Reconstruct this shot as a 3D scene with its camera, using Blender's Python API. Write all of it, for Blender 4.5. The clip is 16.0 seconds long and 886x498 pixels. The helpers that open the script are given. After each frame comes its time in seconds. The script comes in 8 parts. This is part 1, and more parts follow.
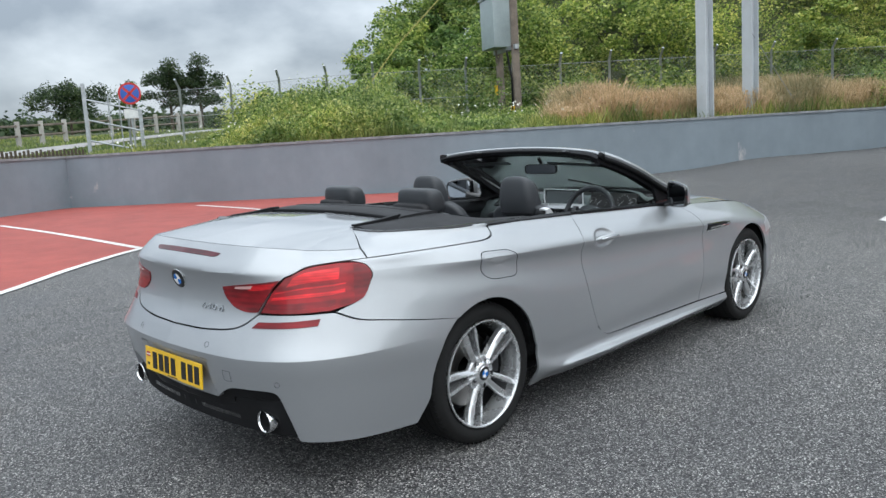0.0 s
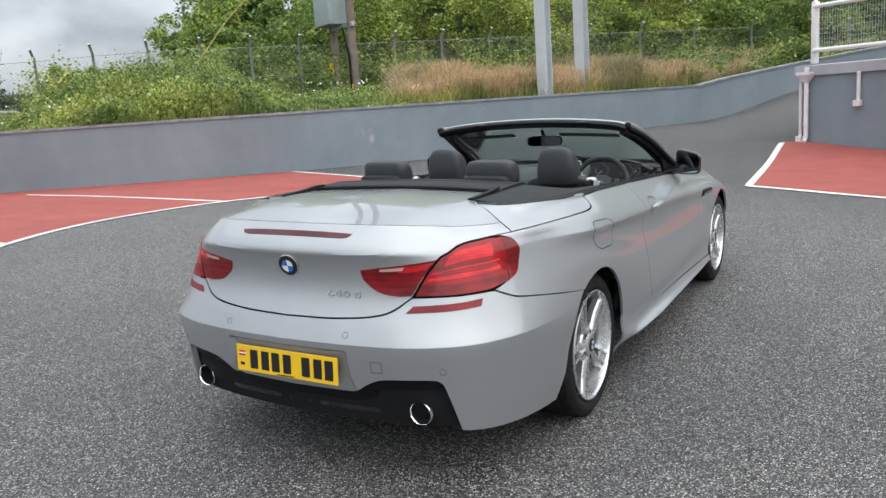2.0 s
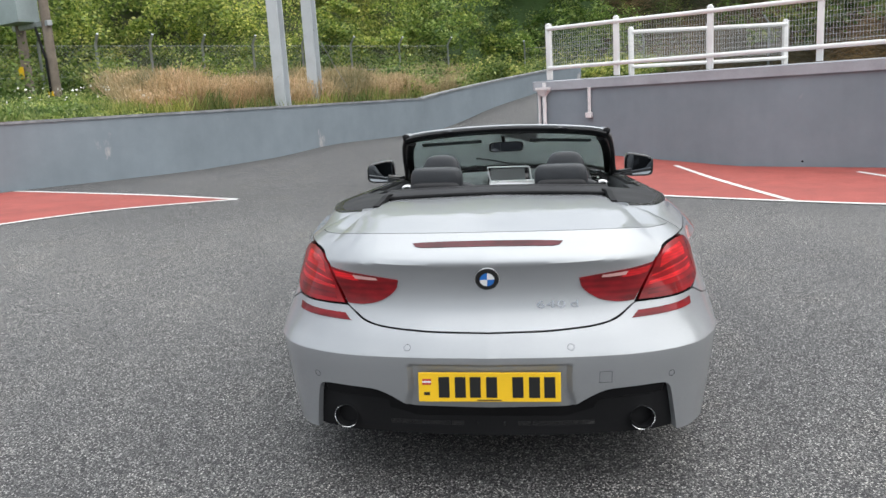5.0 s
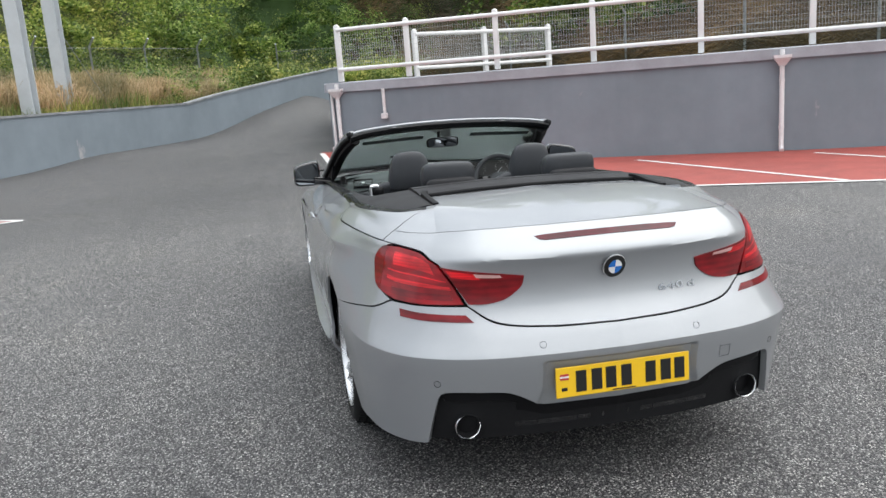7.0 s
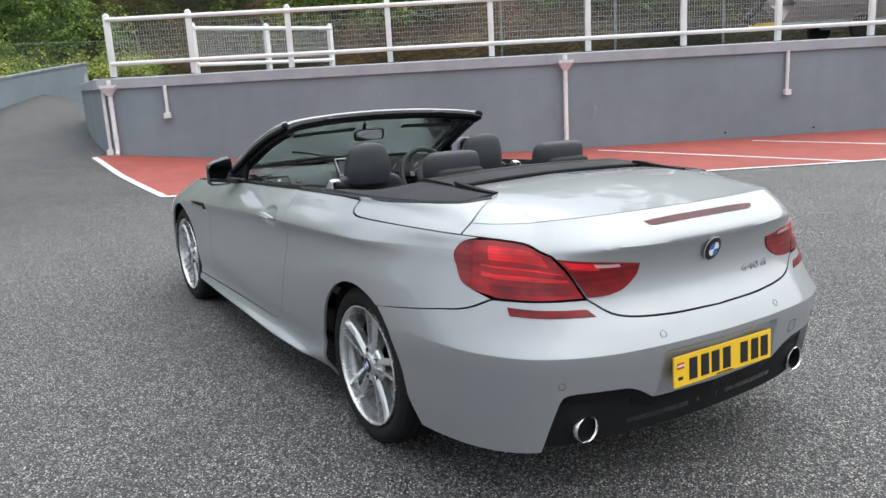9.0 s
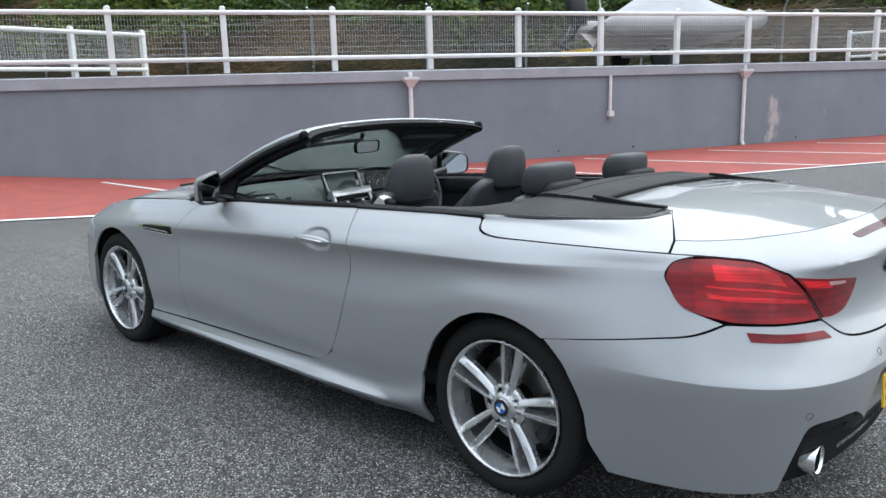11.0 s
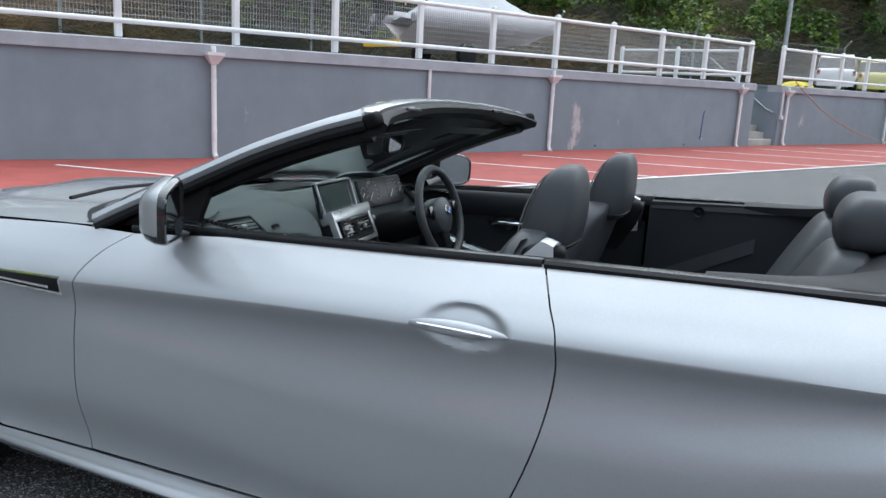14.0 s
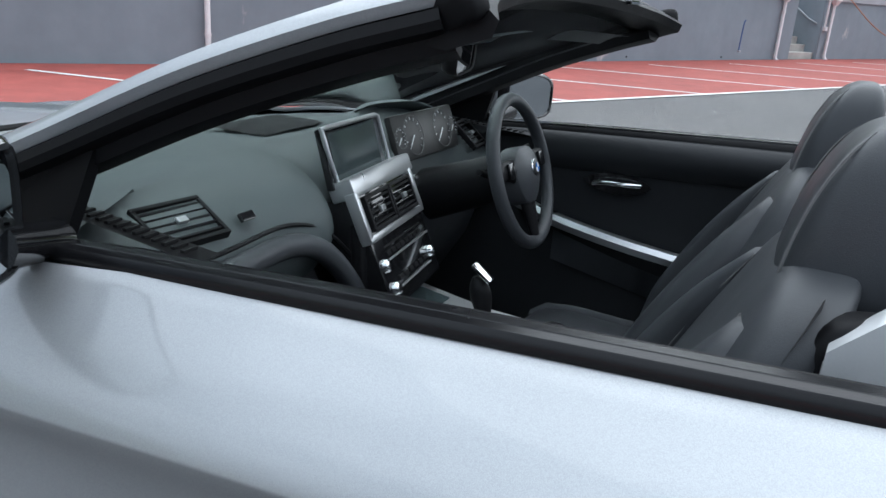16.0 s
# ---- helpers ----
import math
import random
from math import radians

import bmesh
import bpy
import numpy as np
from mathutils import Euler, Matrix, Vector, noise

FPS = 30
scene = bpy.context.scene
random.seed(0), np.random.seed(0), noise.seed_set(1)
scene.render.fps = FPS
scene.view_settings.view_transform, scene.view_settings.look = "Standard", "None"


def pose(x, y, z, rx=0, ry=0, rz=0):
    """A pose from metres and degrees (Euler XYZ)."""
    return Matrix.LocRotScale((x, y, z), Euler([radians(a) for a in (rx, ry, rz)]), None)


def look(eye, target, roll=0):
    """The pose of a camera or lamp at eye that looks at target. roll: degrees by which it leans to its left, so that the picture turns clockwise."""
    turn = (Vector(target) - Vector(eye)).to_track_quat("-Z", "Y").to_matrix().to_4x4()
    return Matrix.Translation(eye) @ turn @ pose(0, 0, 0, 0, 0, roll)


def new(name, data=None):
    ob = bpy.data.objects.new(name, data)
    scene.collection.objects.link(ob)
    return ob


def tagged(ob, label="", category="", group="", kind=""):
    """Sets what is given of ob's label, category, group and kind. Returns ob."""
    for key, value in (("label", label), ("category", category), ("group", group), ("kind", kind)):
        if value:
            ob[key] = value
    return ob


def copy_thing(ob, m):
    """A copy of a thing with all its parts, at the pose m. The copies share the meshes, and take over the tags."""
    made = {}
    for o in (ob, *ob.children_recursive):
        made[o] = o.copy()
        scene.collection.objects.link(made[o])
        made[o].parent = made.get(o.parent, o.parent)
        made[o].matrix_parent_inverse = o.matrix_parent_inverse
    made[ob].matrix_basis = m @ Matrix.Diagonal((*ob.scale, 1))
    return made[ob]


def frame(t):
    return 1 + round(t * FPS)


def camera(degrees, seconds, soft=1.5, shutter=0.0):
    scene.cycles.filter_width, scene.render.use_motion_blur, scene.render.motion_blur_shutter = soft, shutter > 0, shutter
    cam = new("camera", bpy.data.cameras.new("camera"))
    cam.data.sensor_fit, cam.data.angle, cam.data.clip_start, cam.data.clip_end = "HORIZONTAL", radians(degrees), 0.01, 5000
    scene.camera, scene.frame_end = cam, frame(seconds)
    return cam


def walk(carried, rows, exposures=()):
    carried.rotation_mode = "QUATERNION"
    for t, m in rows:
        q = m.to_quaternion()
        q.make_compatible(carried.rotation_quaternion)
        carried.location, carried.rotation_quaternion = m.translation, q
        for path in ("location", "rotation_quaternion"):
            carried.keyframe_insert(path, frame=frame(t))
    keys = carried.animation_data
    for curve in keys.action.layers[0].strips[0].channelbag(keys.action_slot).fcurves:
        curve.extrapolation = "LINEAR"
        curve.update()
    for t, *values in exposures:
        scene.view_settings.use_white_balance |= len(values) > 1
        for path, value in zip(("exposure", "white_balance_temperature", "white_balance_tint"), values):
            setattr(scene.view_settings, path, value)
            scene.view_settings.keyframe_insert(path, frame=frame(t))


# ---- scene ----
cam = camera(58.8, 16.0)
PATH = [
    (0, (3.277, -2.659, 1.409), (1.882, -1.252, 1.135), -3.5),
    (0.5, (3.001, -2.812, 1.42), (1.684, -1.335, 1.126), -3.8),
    (1, (2.694, -3.009, 1.431), (1.472, -1.456, 1.118), -4.0),
    (1.5, (2.376, -3.179, 1.431), (1.263, -1.552, 1.095), -4.2),
    (2, (2.092, -3.367, 1.445), (1.092, -1.671, 1.091), -4.0),
    (2.5, (1.822, -3.539, 1.457), (0.936, -1.783, 1.092), -3.8),
    (3, (1.504, -3.671, 1.476), (0.731, -1.865, 1.105), -3.3),
    (3.5, (1.205, -3.777, 1.483), (0.541, -1.928, 1.107), -3.2),
    (3.7, (1.064, -3.799, 1.485), (0.454, -1.932, 1.109), -3.0),
    (5.8, (-0.361, -3.824, 1.549), (-0.338, -1.861, 1.166), -4.0),
    (6, (-0.501, -3.786, 1.552), (-0.41, -1.826, 1.165), -4.0),
    (6.5, (-0.843, -3.706, 1.558), (-0.589, -1.762, 1.162), -4.2),
    (7, (-1.18, -3.592, 1.553), (-0.765, -1.679, 1.145), -4.3),
    (7.5, (-1.496, -3.431, 1.559), (-0.918, -1.563, 1.139), -4.2),
    (8, (-1.789, -3.281, 1.555), (-1.054, -1.471, 1.128), -4.0),
    (8.5, (-2.017, -3.073, 1.546), (-1.137, -1.33, 1.113), -3.7),
    (9, (-2.227, -2.856, 1.534), (-1.213, -1.189, 1.095), -3.2),
    (9.5, (-2.478, -2.617, 1.536), (-1.347, -1.027, 1.099), -3.1),
    (9.7, (-2.569, -2.517, 1.541), (-1.397, -0.958, 1.096), -2.8),
    (11.8, (-3.112, -1.093, 1.484), (-1.521, 0.055, 1.095), -0.6),
    (12, (-3.113, -0.957, 1.475), (-1.494, 0.15, 1.086), -0.2),
    (12.5, (-3.04, -0.598, 1.446), (-1.355, 0.408, 1.058), 0.8),
    (13, (-2.865, -0.245, 1.427), (-1.13, 0.67, 1.035), 1.7),
    (13.5, (-2.673, 0.096, 1.415), (-0.9, 0.932, 1.015), 2.6),
    (14, (-2.447, 0.375, 1.395), (-0.649, 1.145, 0.974), 3.1),
    (14.5, (-2.196, 0.613, 1.387), (-0.387, 1.332, 0.926), 3.3),
    (15, (-1.953, 0.848, 1.37), (-0.146, 1.533, 0.855), 3.6),
    (15.5, (-1.691, 0.965, 1.337), (0.097, 1.653, 0.761), 3.7),
    (16, (-1.439, 1.023, 1.304), (0.302, 1.77, 0.664), 4.1),
]
walk(cam, [(t, look(eye, target, roll)) for t, eye, target, roll in PATH],
     [(0.0, 0.94, 6020, 6), (3.0, 1.06, 6430, 9), (6.5, 1.12, 6380, 9), (9.0, 1.12, 6300, 8), (12.0, 1.04, 5840, 6), (14.5, 1.02, 5800, 6), (16.0, 1.08, 5800, 6)])

# ---- light: bright overcast, soft brightness high off the car's rear right ----
SUN_AZ, SUN_EL = radians(108.0), radians(58.0)
world = bpy.data.worlds.new("overcast_sky")
scene.world = world
world.use_nodes = True
wn, wl = world.node_tree.nodes, world.node_tree.links
wn.clear()
sky = wn.new("ShaderNodeTexSky")
sky.sky_type, sky.sun_disc = "NISHITA", False
sky.sun_elevation, sky.sun_rotation = SUN_EL, SUN_AZ
sky.air_density, sky.dust_density = 1.0, 3.0
wcoord = wn.new("ShaderNodeTexCoord")
wmap = wn.new("ShaderNodeMapping")
wmap.inputs["Scale"].default_value = (1.0, 1.0, 1.9)
wl.new(wcoord.outputs["Generated"], wmap.inputs["Vector"])
cl1 = wn.new("ShaderNodeTexNoise")
cl1.inputs["Scale"].default_value, cl1.inputs["Detail"].default_value = 4.2, 8.0
cl1.inputs["Roughness"].default_value, cl1.inputs["Distortion"].default_value = 0.5, 0.12
wl.new(wmap.outputs["Vector"], cl1.inputs["Vector"])
cramp = wn.new("ShaderNodeValToRGB")
cramp.color_ramp.elements[0].position, cramp.color_ramp.elements[0].color = 0.36, (0.42, 0.45, 0.49, 1)
cramp.color_ramp.elements[1].position, cramp.color_ramp.elements[1].color = 0.64, (1.0, 1.02, 1.04, 1)
wl.new(cl1.outputs["Fac"], cramp.inputs["Fac"])
wsep = wn.new("ShaderNodeSeparateXYZ")
wl.new(wcoord.outputs["Generated"], wsep.inputs[0])
lift = wn.new("ShaderNodeMapRange")       # an overcast sky is about three times as bright overhead as at the horizon
lift.inputs["From Min"].default_value, lift.inputs["From Max"].default_value = 0.05, 0.9
lift.inputs["To Min"].default_value, lift.inputs["To Max"].default_value = 0.42, 1.18
wl.new(wsep.outputs["Z"], lift.inputs["Value"])
sky_bg, cloud_bg, wmix, wout = wn.new("ShaderNodeBackground"), wn.new("ShaderNodeBackground"), wn.new("ShaderNodeMixShader"), wn.new("ShaderNodeOutputWorld")
sky_bg.inputs["Strength"].default_value, cloud_bg.inputs["Strength"].default_value = 0.10, 0.95
wl.new(sky.outputs["Color"], sky_bg.inputs["Color"])
wl.new(cramp.outputs["Color"], cloud_bg.inputs["Color"])
wl.new(lift.outputs["Result"], cloud_bg.inputs["Strength"])
wmix.inputs["Fac"].default_value = 0.88
wl.new(sky_bg.outputs[0], wmix.inputs[1])
wl.new(cloud_bg.outputs[0], wmix.inputs[2])
wl.new(wmix.outputs[0], wout.inputs["Surface"])
sun = new("sun", bpy.data.lights.new("sun", "SUN"))
sun.data.energy, sun.data.angle, sun.data.color = 1.1, radians(110), (1.0, 0.96, 0.90)
sun.matrix_world = look((0, 0, 60), (60 * -math.sin(SUN_AZ) / math.tan(SUN_EL), 60 * -math.cos(SUN_AZ) / math.tan(SUN_EL), 0))

# ---- materials ----
def nodes_of(name):
    m = bpy.data.materials.new(name)
    m.use_nodes = True
    return m, m.node_tree.nodes, m.node_tree.links, m.node_tree.nodes["Principled BSDF"]


def noise_node(n, l, scale, detail=4.0, rough=0.55, coord="Object", stretch=None):
    tc = n.new("ShaderNodeTexCoord")
    t = n.new("ShaderNodeTexNoise")
    t.inputs["Scale"].default_value, t.inputs["Detail"].default_value, t.inputs["Roughness"].default_value = scale, detail, rough
    if stretch:
        mp = n.new("ShaderNodeMapping")
        mp.inputs["Scale"].default_value = stretch
        l.new(tc.outputs[coord], mp.inputs["Vector"])
        l.new(mp.outputs["Vector"], t.inputs["Vector"])
    else:
        l.new(tc.outputs[coord], t.inputs["Vector"])
    return t


def ramp(n, l, source, stops):
    r = n.new("ShaderNodeValToRGB")
    els = r.color_ramp.elements
    while len(els) < len(stops):
        els.new(0.5)
    for e, (p, c) in zip(els, stops):
        e.position = p
        e.color = (*c, 1) if len(c) == 3 else (c[0], c[0], c[0], 1)
    l.new(source, r.inputs["Fac"])
    return r


def mix(n, l, fac, a, b, mode="MIX"):
    m = n.new("ShaderNodeMix")
    m.data_type, m.blend_type = "RGBA", mode
    for sock, v in ((m.inputs[0], fac), (m.inputs[6], a), (m.inputs[7], b)):
        if hasattr(v, "is_linked"):
            l.new(v, sock)
        else:
            sock.default_value = v if not isinstance(v, tuple) else (*v, 1)
    return m.outputs[2]


def bump(n, l, height, strength, distance=0.01, normal=None):
    b = n.new("ShaderNodeBump")
    b.inputs["Strength"].default_value, b.inputs["Distance"].default_value = strength, distance
    l.new(height, b.inputs["Height"])
    if normal is not None:
        l.new(normal, b.inputs["Normal"])
    return b.outputs["Normal"]


def shade(c, k):
    return tuple(min(1.0, v * k) for v in c)


def surface(name, color, rough=0.5, metal=0.0, vary=0.15, grain=60.0, blotch=3.0, relief=0.15, depth=0.002, coat=0.0, specular=0.5):
    """A plain material with blotches, grain, uneven gloss and fine relief."""
    m, n, l, p = nodes_of(name)
    a, b = noise_node(n, l, blotch, 5), noise_node(n, l, grain, 3)
    c1 = ramp(n, l, a.outputs["Fac"], ((0.3, shade(color, 1 - vary)), (0.7, shade(color, 1 + vary))))
    c2 = ramp(n, l, b.outputs["Fac"], ((0.3, (1 - vary * 0.6,) * 3), (0.7, (1.0, 1.0, 1.0))))
    l.new(mix(n, l, 1.0, c1.outputs["Color"], c2.outputs["Color"], "MULTIPLY"), p.inputs["Base Color"])
    r = ramp(n, l, a.outputs["Fac"], ((0.25, (max(0.02, rough * 0.85),)), (0.75, (min(1.0, rough * 1.15),))))
    l.new(r.outputs["Color"], p.inputs["Roughness"])
    p.inputs["Metallic"].default_value = metal
    p.inputs["Coat Weight"].default_value = coat
    p.inputs["Specular IOR Level"].default_value = specular
    if relief:
        l.new(bump(n, l, b.outputs["Fac"], relief, depth), p.inputs["Normal"])
    return m


def asphalt_material():
    """Rolled chippings of mixed greys in dark binder, paler in a broad band across the yard."""
    m, n, l, p = nodes_of("asphalt")
    tc = n.new("ShaderNodeTexCoord")
    v = n.new("ShaderNodeTexVoronoi")
    v.inputs["Scale"].default_value = 140.0
    l.new(tc.outputs["Object"], v.inputs["Vector"])
    v2 = n.new("ShaderNodeTexVoronoi")
    v2.inputs["Scale"].default_value = 190.0
    l.new(tc.outputs["Object"], v2.inputs["Vector"])
    big, mid = noise_node(n, l, 0.22, 5), noise_node(n, l, 1.7, 6, 0.65)
    stone = ramp(n, l, v.outputs["Color"], ((0.22, (0.024, 0.024, 0.026)), (0.45, (0.104, 0.104, 0.106)), (0.70, (0.205, 0.202, 0.197)), (0.84, (0.50, 0.49, 0.47))))
    gap = ramp(n, l, v.outputs["Distance"], ((0.30, (1.0, 1.0, 1.0)), (0.75, (0.13, 0.13, 0.14))))
    grit = ramp(n, l, v2.outputs["Color"], ((0.2, (0.62, 0.62, 0.63)), (0.8, (1.35, 1.35, 1.33))))
    c = mix(n, l, 1.0, stone.outputs["Color"], gap.outputs["Color"], "MULTIPLY")
    c = mix(n, l, 1.0, c, grit.outputs["Color"], "MULTIPLY")
    wear = ramp(n, l, big.outputs["Fac"], ((0.35, (0.92, 0.92, 0.93)), (0.62, (1.18, 1.17, 1.15))))
    c = mix(n, l, 1.0, c, wear.outputs["Color"], "MULTIPLY")
    patch = ramp(n, l, mid.outputs["Fac"], ((0.36, (0.90, 0.90, 0.91)), (0.56, (1.05, 1.05, 1.05)), (0.72, (1.20, 1.18, 1.15))))
    c = mix(n, l, 1.0, c, patch.outputs["Color"], "MULTIPLY")
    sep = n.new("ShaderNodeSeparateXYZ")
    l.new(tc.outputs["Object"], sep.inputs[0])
    y_span = n.new("ShaderNodeMapRange")
    y_span.inputs["From Min"].default_value, y_span.inputs["From Max"].default_value = -4.0, 9.0
    l.new(sep.outputs["Y"], y_span.inputs["Value"])
    # tone along y: palest past the middle of the range, darker at both ends
    band_tone = ramp(n, l, y_span.outputs["Result"], ((0.0, (0.95, 0.95, 0.96)), (0.45, (1.28, 1.28, 1.28)), (0.70, (1.35, 1.35, 1.33)), (1.0, (0.90, 0.90, 0.90))))
    c = mix(n, l, 1.0, c, band_tone.outputs["Color"], "MULTIPLY")
    l.new(c, p.inputs["Base Color"])
    rr = ramp(n, l, mid.outputs["Fac"], ((0.3, (0.52,)), (0.7, (0.72,))))
    l.new(rr.outputs["Color"], p.inputs["Roughness"])
    p.inputs["Specular IOR Level"].default_value = 0.5
    hgt = mix(n, l, 0.35, gap.outputs["Color"], v2.outputs["Distance"])
    l.new(bump(n, l, hgt, 1.0, 0.006), p.inputs["Normal"])
    return m


def paint_on_asphalt(name, color, worn, amount):
    m, n, l, p = nodes_of(name)
    tc = n.new("ShaderNodeTexCoord")
    v = n.new("ShaderNodeTexVoronoi")
    v.inputs["Scale"].default_value = 95.0
    l.new(tc.outputs["Object"], v.inputs["Vector"])
    big, mid, fine = noise_node(n, l, 0.35, 5), noise_node(n, l, 2.4, 6, 0.65), noise_node(n, l, 45, 4, 0.7)
    c = ramp(n, l, mid.outputs["Fac"], ((0.3, shade(color, 0.8)), (0.7, shade(color, 1.15)))).outputs["Color"]
    c = mix(n, l, 1.0, c, ramp(n, l, big.outputs["Fac"], ((0.35, (0.86, 0.86, 0.88)), (0.65, (1.0, 1.0, 1.0)))).outputs["Color"], "MULTIPLY")
    gap = ramp(n, l, v.outputs["Distance"], ((0.4, (1.0, 1.0, 1.0)), (0.95, (0.72, 0.7, 0.7))))
    c = mix(n, l, 1.0, c, gap.outputs["Color"], "MULTIPLY")
    w = ramp(n, l, fine.outputs["Fac"], ((0.60 - amount, (0.0,)), (0.86 - amount, (1.0,)))).outputs["Color"]
    w2 = ramp(n, l, mid.outputs["Fac"], ((0.45, (0.0,)), (0.75, (0.8,)))).outputs["Color"]
    w = mix(n, l, 1.0, w, w2, "MULTIPLY")
    l.new(mix(n, l, w, c, worn), p.inputs["Base Color"])
    p.inputs["Roughness"].default_value = 0.72
    l.new(bump(n, l, gap.outputs["Color"], 0.5, 0.005), p.inputs["Normal"])
    return m


def wall_paint_material(name, color):
    """Masonry paint: faint course lines, streaks and pale scuffs where it has flaked."""
    m, n, l, p = nodes_of(name)
    big, mid, fine = noise_node(n, l, 0.5, 5), noise_node(n, l, 3.0, 6, 0.65), noise_node(n, l, 70, 3)
    streak = noise_node(n, l, 1.6, 5, 0.6, stretch=(1.5, 1.5, 0.12))
    c = ramp(n, l, big.outputs["Fac"], ((0.3, shade(color, 0.88)), (0.7, shade(color, 1.1)))).outputs["Color"]
    c = mix(n, l, 1.0, c, ramp(n, l, streak.outputs["Fac"], ((0.35, (0.955, 0.955, 0.96)), (0.6, (1.0, 1.0, 1.0)))).outputs["Color"], "MULTIPLY")
    c = mix(n, l, 1.0, c, ramp(n, l, mid.outputs["Fac"], ((0.3, (0.92, 0.92, 0.92)), (0.65, (1.0, 1.0, 1.0)))).outputs["Color"], "MULTIPLY")
    flake = noise_node(n, l, 0.9, 7, 0.62, stretch=(1.0, 1.0, 0.55))
    fm = ramp(n, l, flake.outputs["Fac"], ((0.655, (0.0,)), (0.70, (0.80,)))).outputs["Color"]
    l.new(mix(n, l, fm, c, (0.52, 0.47, 0.47)), p.inputs["Base Color"])
    p.inputs["Roughness"].default_value = 0.7
    l.new(bump(n, l, mid.outputs["Fac"], 0.35, 0.01, bump(n, l, fine.outputs["Fac"], 0.25, 0.003)), p.inputs["Normal"])
    return m


def car_paint_material():
    m, n, l, p = nodes_of("silver_metallic_paint")
    tc = n.new("ShaderNodeTexCoord")
    v = n.new("ShaderNodeTexVoronoi")
    v.inputs["Scale"].default_value = 1400.0
    l.new(tc.outputs["Object"], v.inputs["Vector"])
    flake = ramp(n, l, v.outputs["Color"], ((0.0, (0.340, 0.354, 0.370)), (1.0, (0.445, 0.459, 0.475))))
    dust = noise_node(n, l, 5, 6, 0.6)
    dr = ramp(n, l, dust.outputs["Fac"], ((0.3, (0.49,)), (0.7, (0.54,))))
    l.new(flake.outputs["Color"], p.inputs["Base Color"])
    l.new(dr.outputs["Color"], p.inputs["Roughness"])
    p.inputs["Metallic"].default_value = 0.72
    p.inputs["Coat Weight"].default_value = 1.0
    p.inputs["Coat Roughness"].default_value = 0.015
    return m


def leaf_material(name, dark, light, alt, patch=0.35, warm=1.0):
    """Leaves that differ one by one, in patches of deeper, olive and paler green."""
    m, n, l, p = nodes_of(name)
    g = n.new("ShaderNodeNewGeometry")
    big, wide = noise_node(n, l, patch, 4), noise_node(n, l, patch * 0.35, 3)
    c = ramp(n, l, g.outputs["Random Per Island"], ((0.0, dark), (0.6, light), (0.95, alt))).outputs["Color"]
    t = ramp(n, l, big.outputs["Fac"], ((0.36, (0.42, 0.52, 0.46)), (0.50, (0.95, 0.95, 0.90)), (0.66, (1.10 + 0.35 * warm, 1.10 + 0.22 * warm, 1.10 - 0.05 * warm)))).outputs["Color"]
    w = ramp(n, l, wide.outputs["Fac"], ((0.40, (0.78, 0.88, 0.85)), (0.62, (1.05 + 0.23 * warm, 1.05 + 0.07 * warm, 1.05 - 0.20 * warm)))).outputs["Color"]
    c = mix(n, l, 1.0, mix(n, l, 1.0, c, t, "MULTIPLY"), w, "MULTIPLY")
    l.new(c, p.inputs["Base Color"])
    p.inputs["Roughness"].default_value = 0.5
    tr = n.new("ShaderNodeBsdfTranslucent")
    l.new(c, tr.inputs["Color"])
    mx = n.new("ShaderNodeMixShader")
    mx.inputs["Fac"].default_value = 0.46
    l.new(p.outputs[0], mx.inputs[1])
    l.new(tr.outputs[0], mx.inputs[2])
    l.new(mx.outputs[0], n["Material Output"].inputs["Surface"])
    return m


def glass_material(name, color=(1, 1, 1), rough=0.0):
    m, n, l, p = nodes_of(name)
    p.inputs["Base Color"].default_value = (*color, 1)
    p.inputs["Roughness"].default_value = rough
    p.inputs["Transmission Weight"].default_value = 1.0
    p.inputs["IOR"].default_value = 1.45
    return m


ASPHALT = asphalt_material()
RED = paint_on_asphalt("red_surfacing", (0.36, 0.075, 0.058), (0.17, 0.07, 0.06), 0.0)
WHITE_LINE = paint_on_asphalt("white_road_paint", (0.78, 0.77, 0.74), (0.28, 0.24, 0.23), 0.04)
WALL_GREY = wall_paint_material("grey_masonry_paint", (0.216, 0.254, 0.286))
COPING = surface("pale_grey_coping", (0.36, 0.37, 0.40), 0.7, vary=0.14, grain=40, blotch=2, relief=0.3, depth=0.004)
CAP_LEFT = surface("weathered_wall_cap", (0.27, 0.28, 0.29), 0.85, vary=0.3, grain=30, blotch=4, relief=0.4, depth=0.006)
WHITE_PAINT = surface("white_rail_paint", (0.78, 0.78, 0.77), 0.4, vary=0.06, grain=50, blotch=4, relief=0.15)
PIPE_WHITE = surface("pinkish_white_pipe_paint", (0.72, 0.69, 0.69), 0.45, vary=0.10, grain=40, blotch=5, relief=0.15)
GALV = surface("galvanised_steel", (0.42, 0.44, 0.46), 0.45, 0.7, vary=0.2, grain=30, blotch=6, relief=0.1)
POST_GREY = surface("pale_grey_post_paint", (0.52, 0.55, 0.57), 0.5, vary=0.08, grain=30, blotch=2, relief=0.1)
WIRE = surface("grey_wire", (0.33, 0.34, 0.34), 0.5, 0.6, vary=0.15)
WIRE_WHITE = surface("white_coated_wire", (0.62, 0.63, 0.62), 0.5, 0.1, vary=0.1)
TIMBER_POLE = surface("weathered_pole_timber", (0.20, 0.165, 0.135), 0.85, vary=0.35, grain=35, blotch=2.5, relief=0.5, depth=0.006)
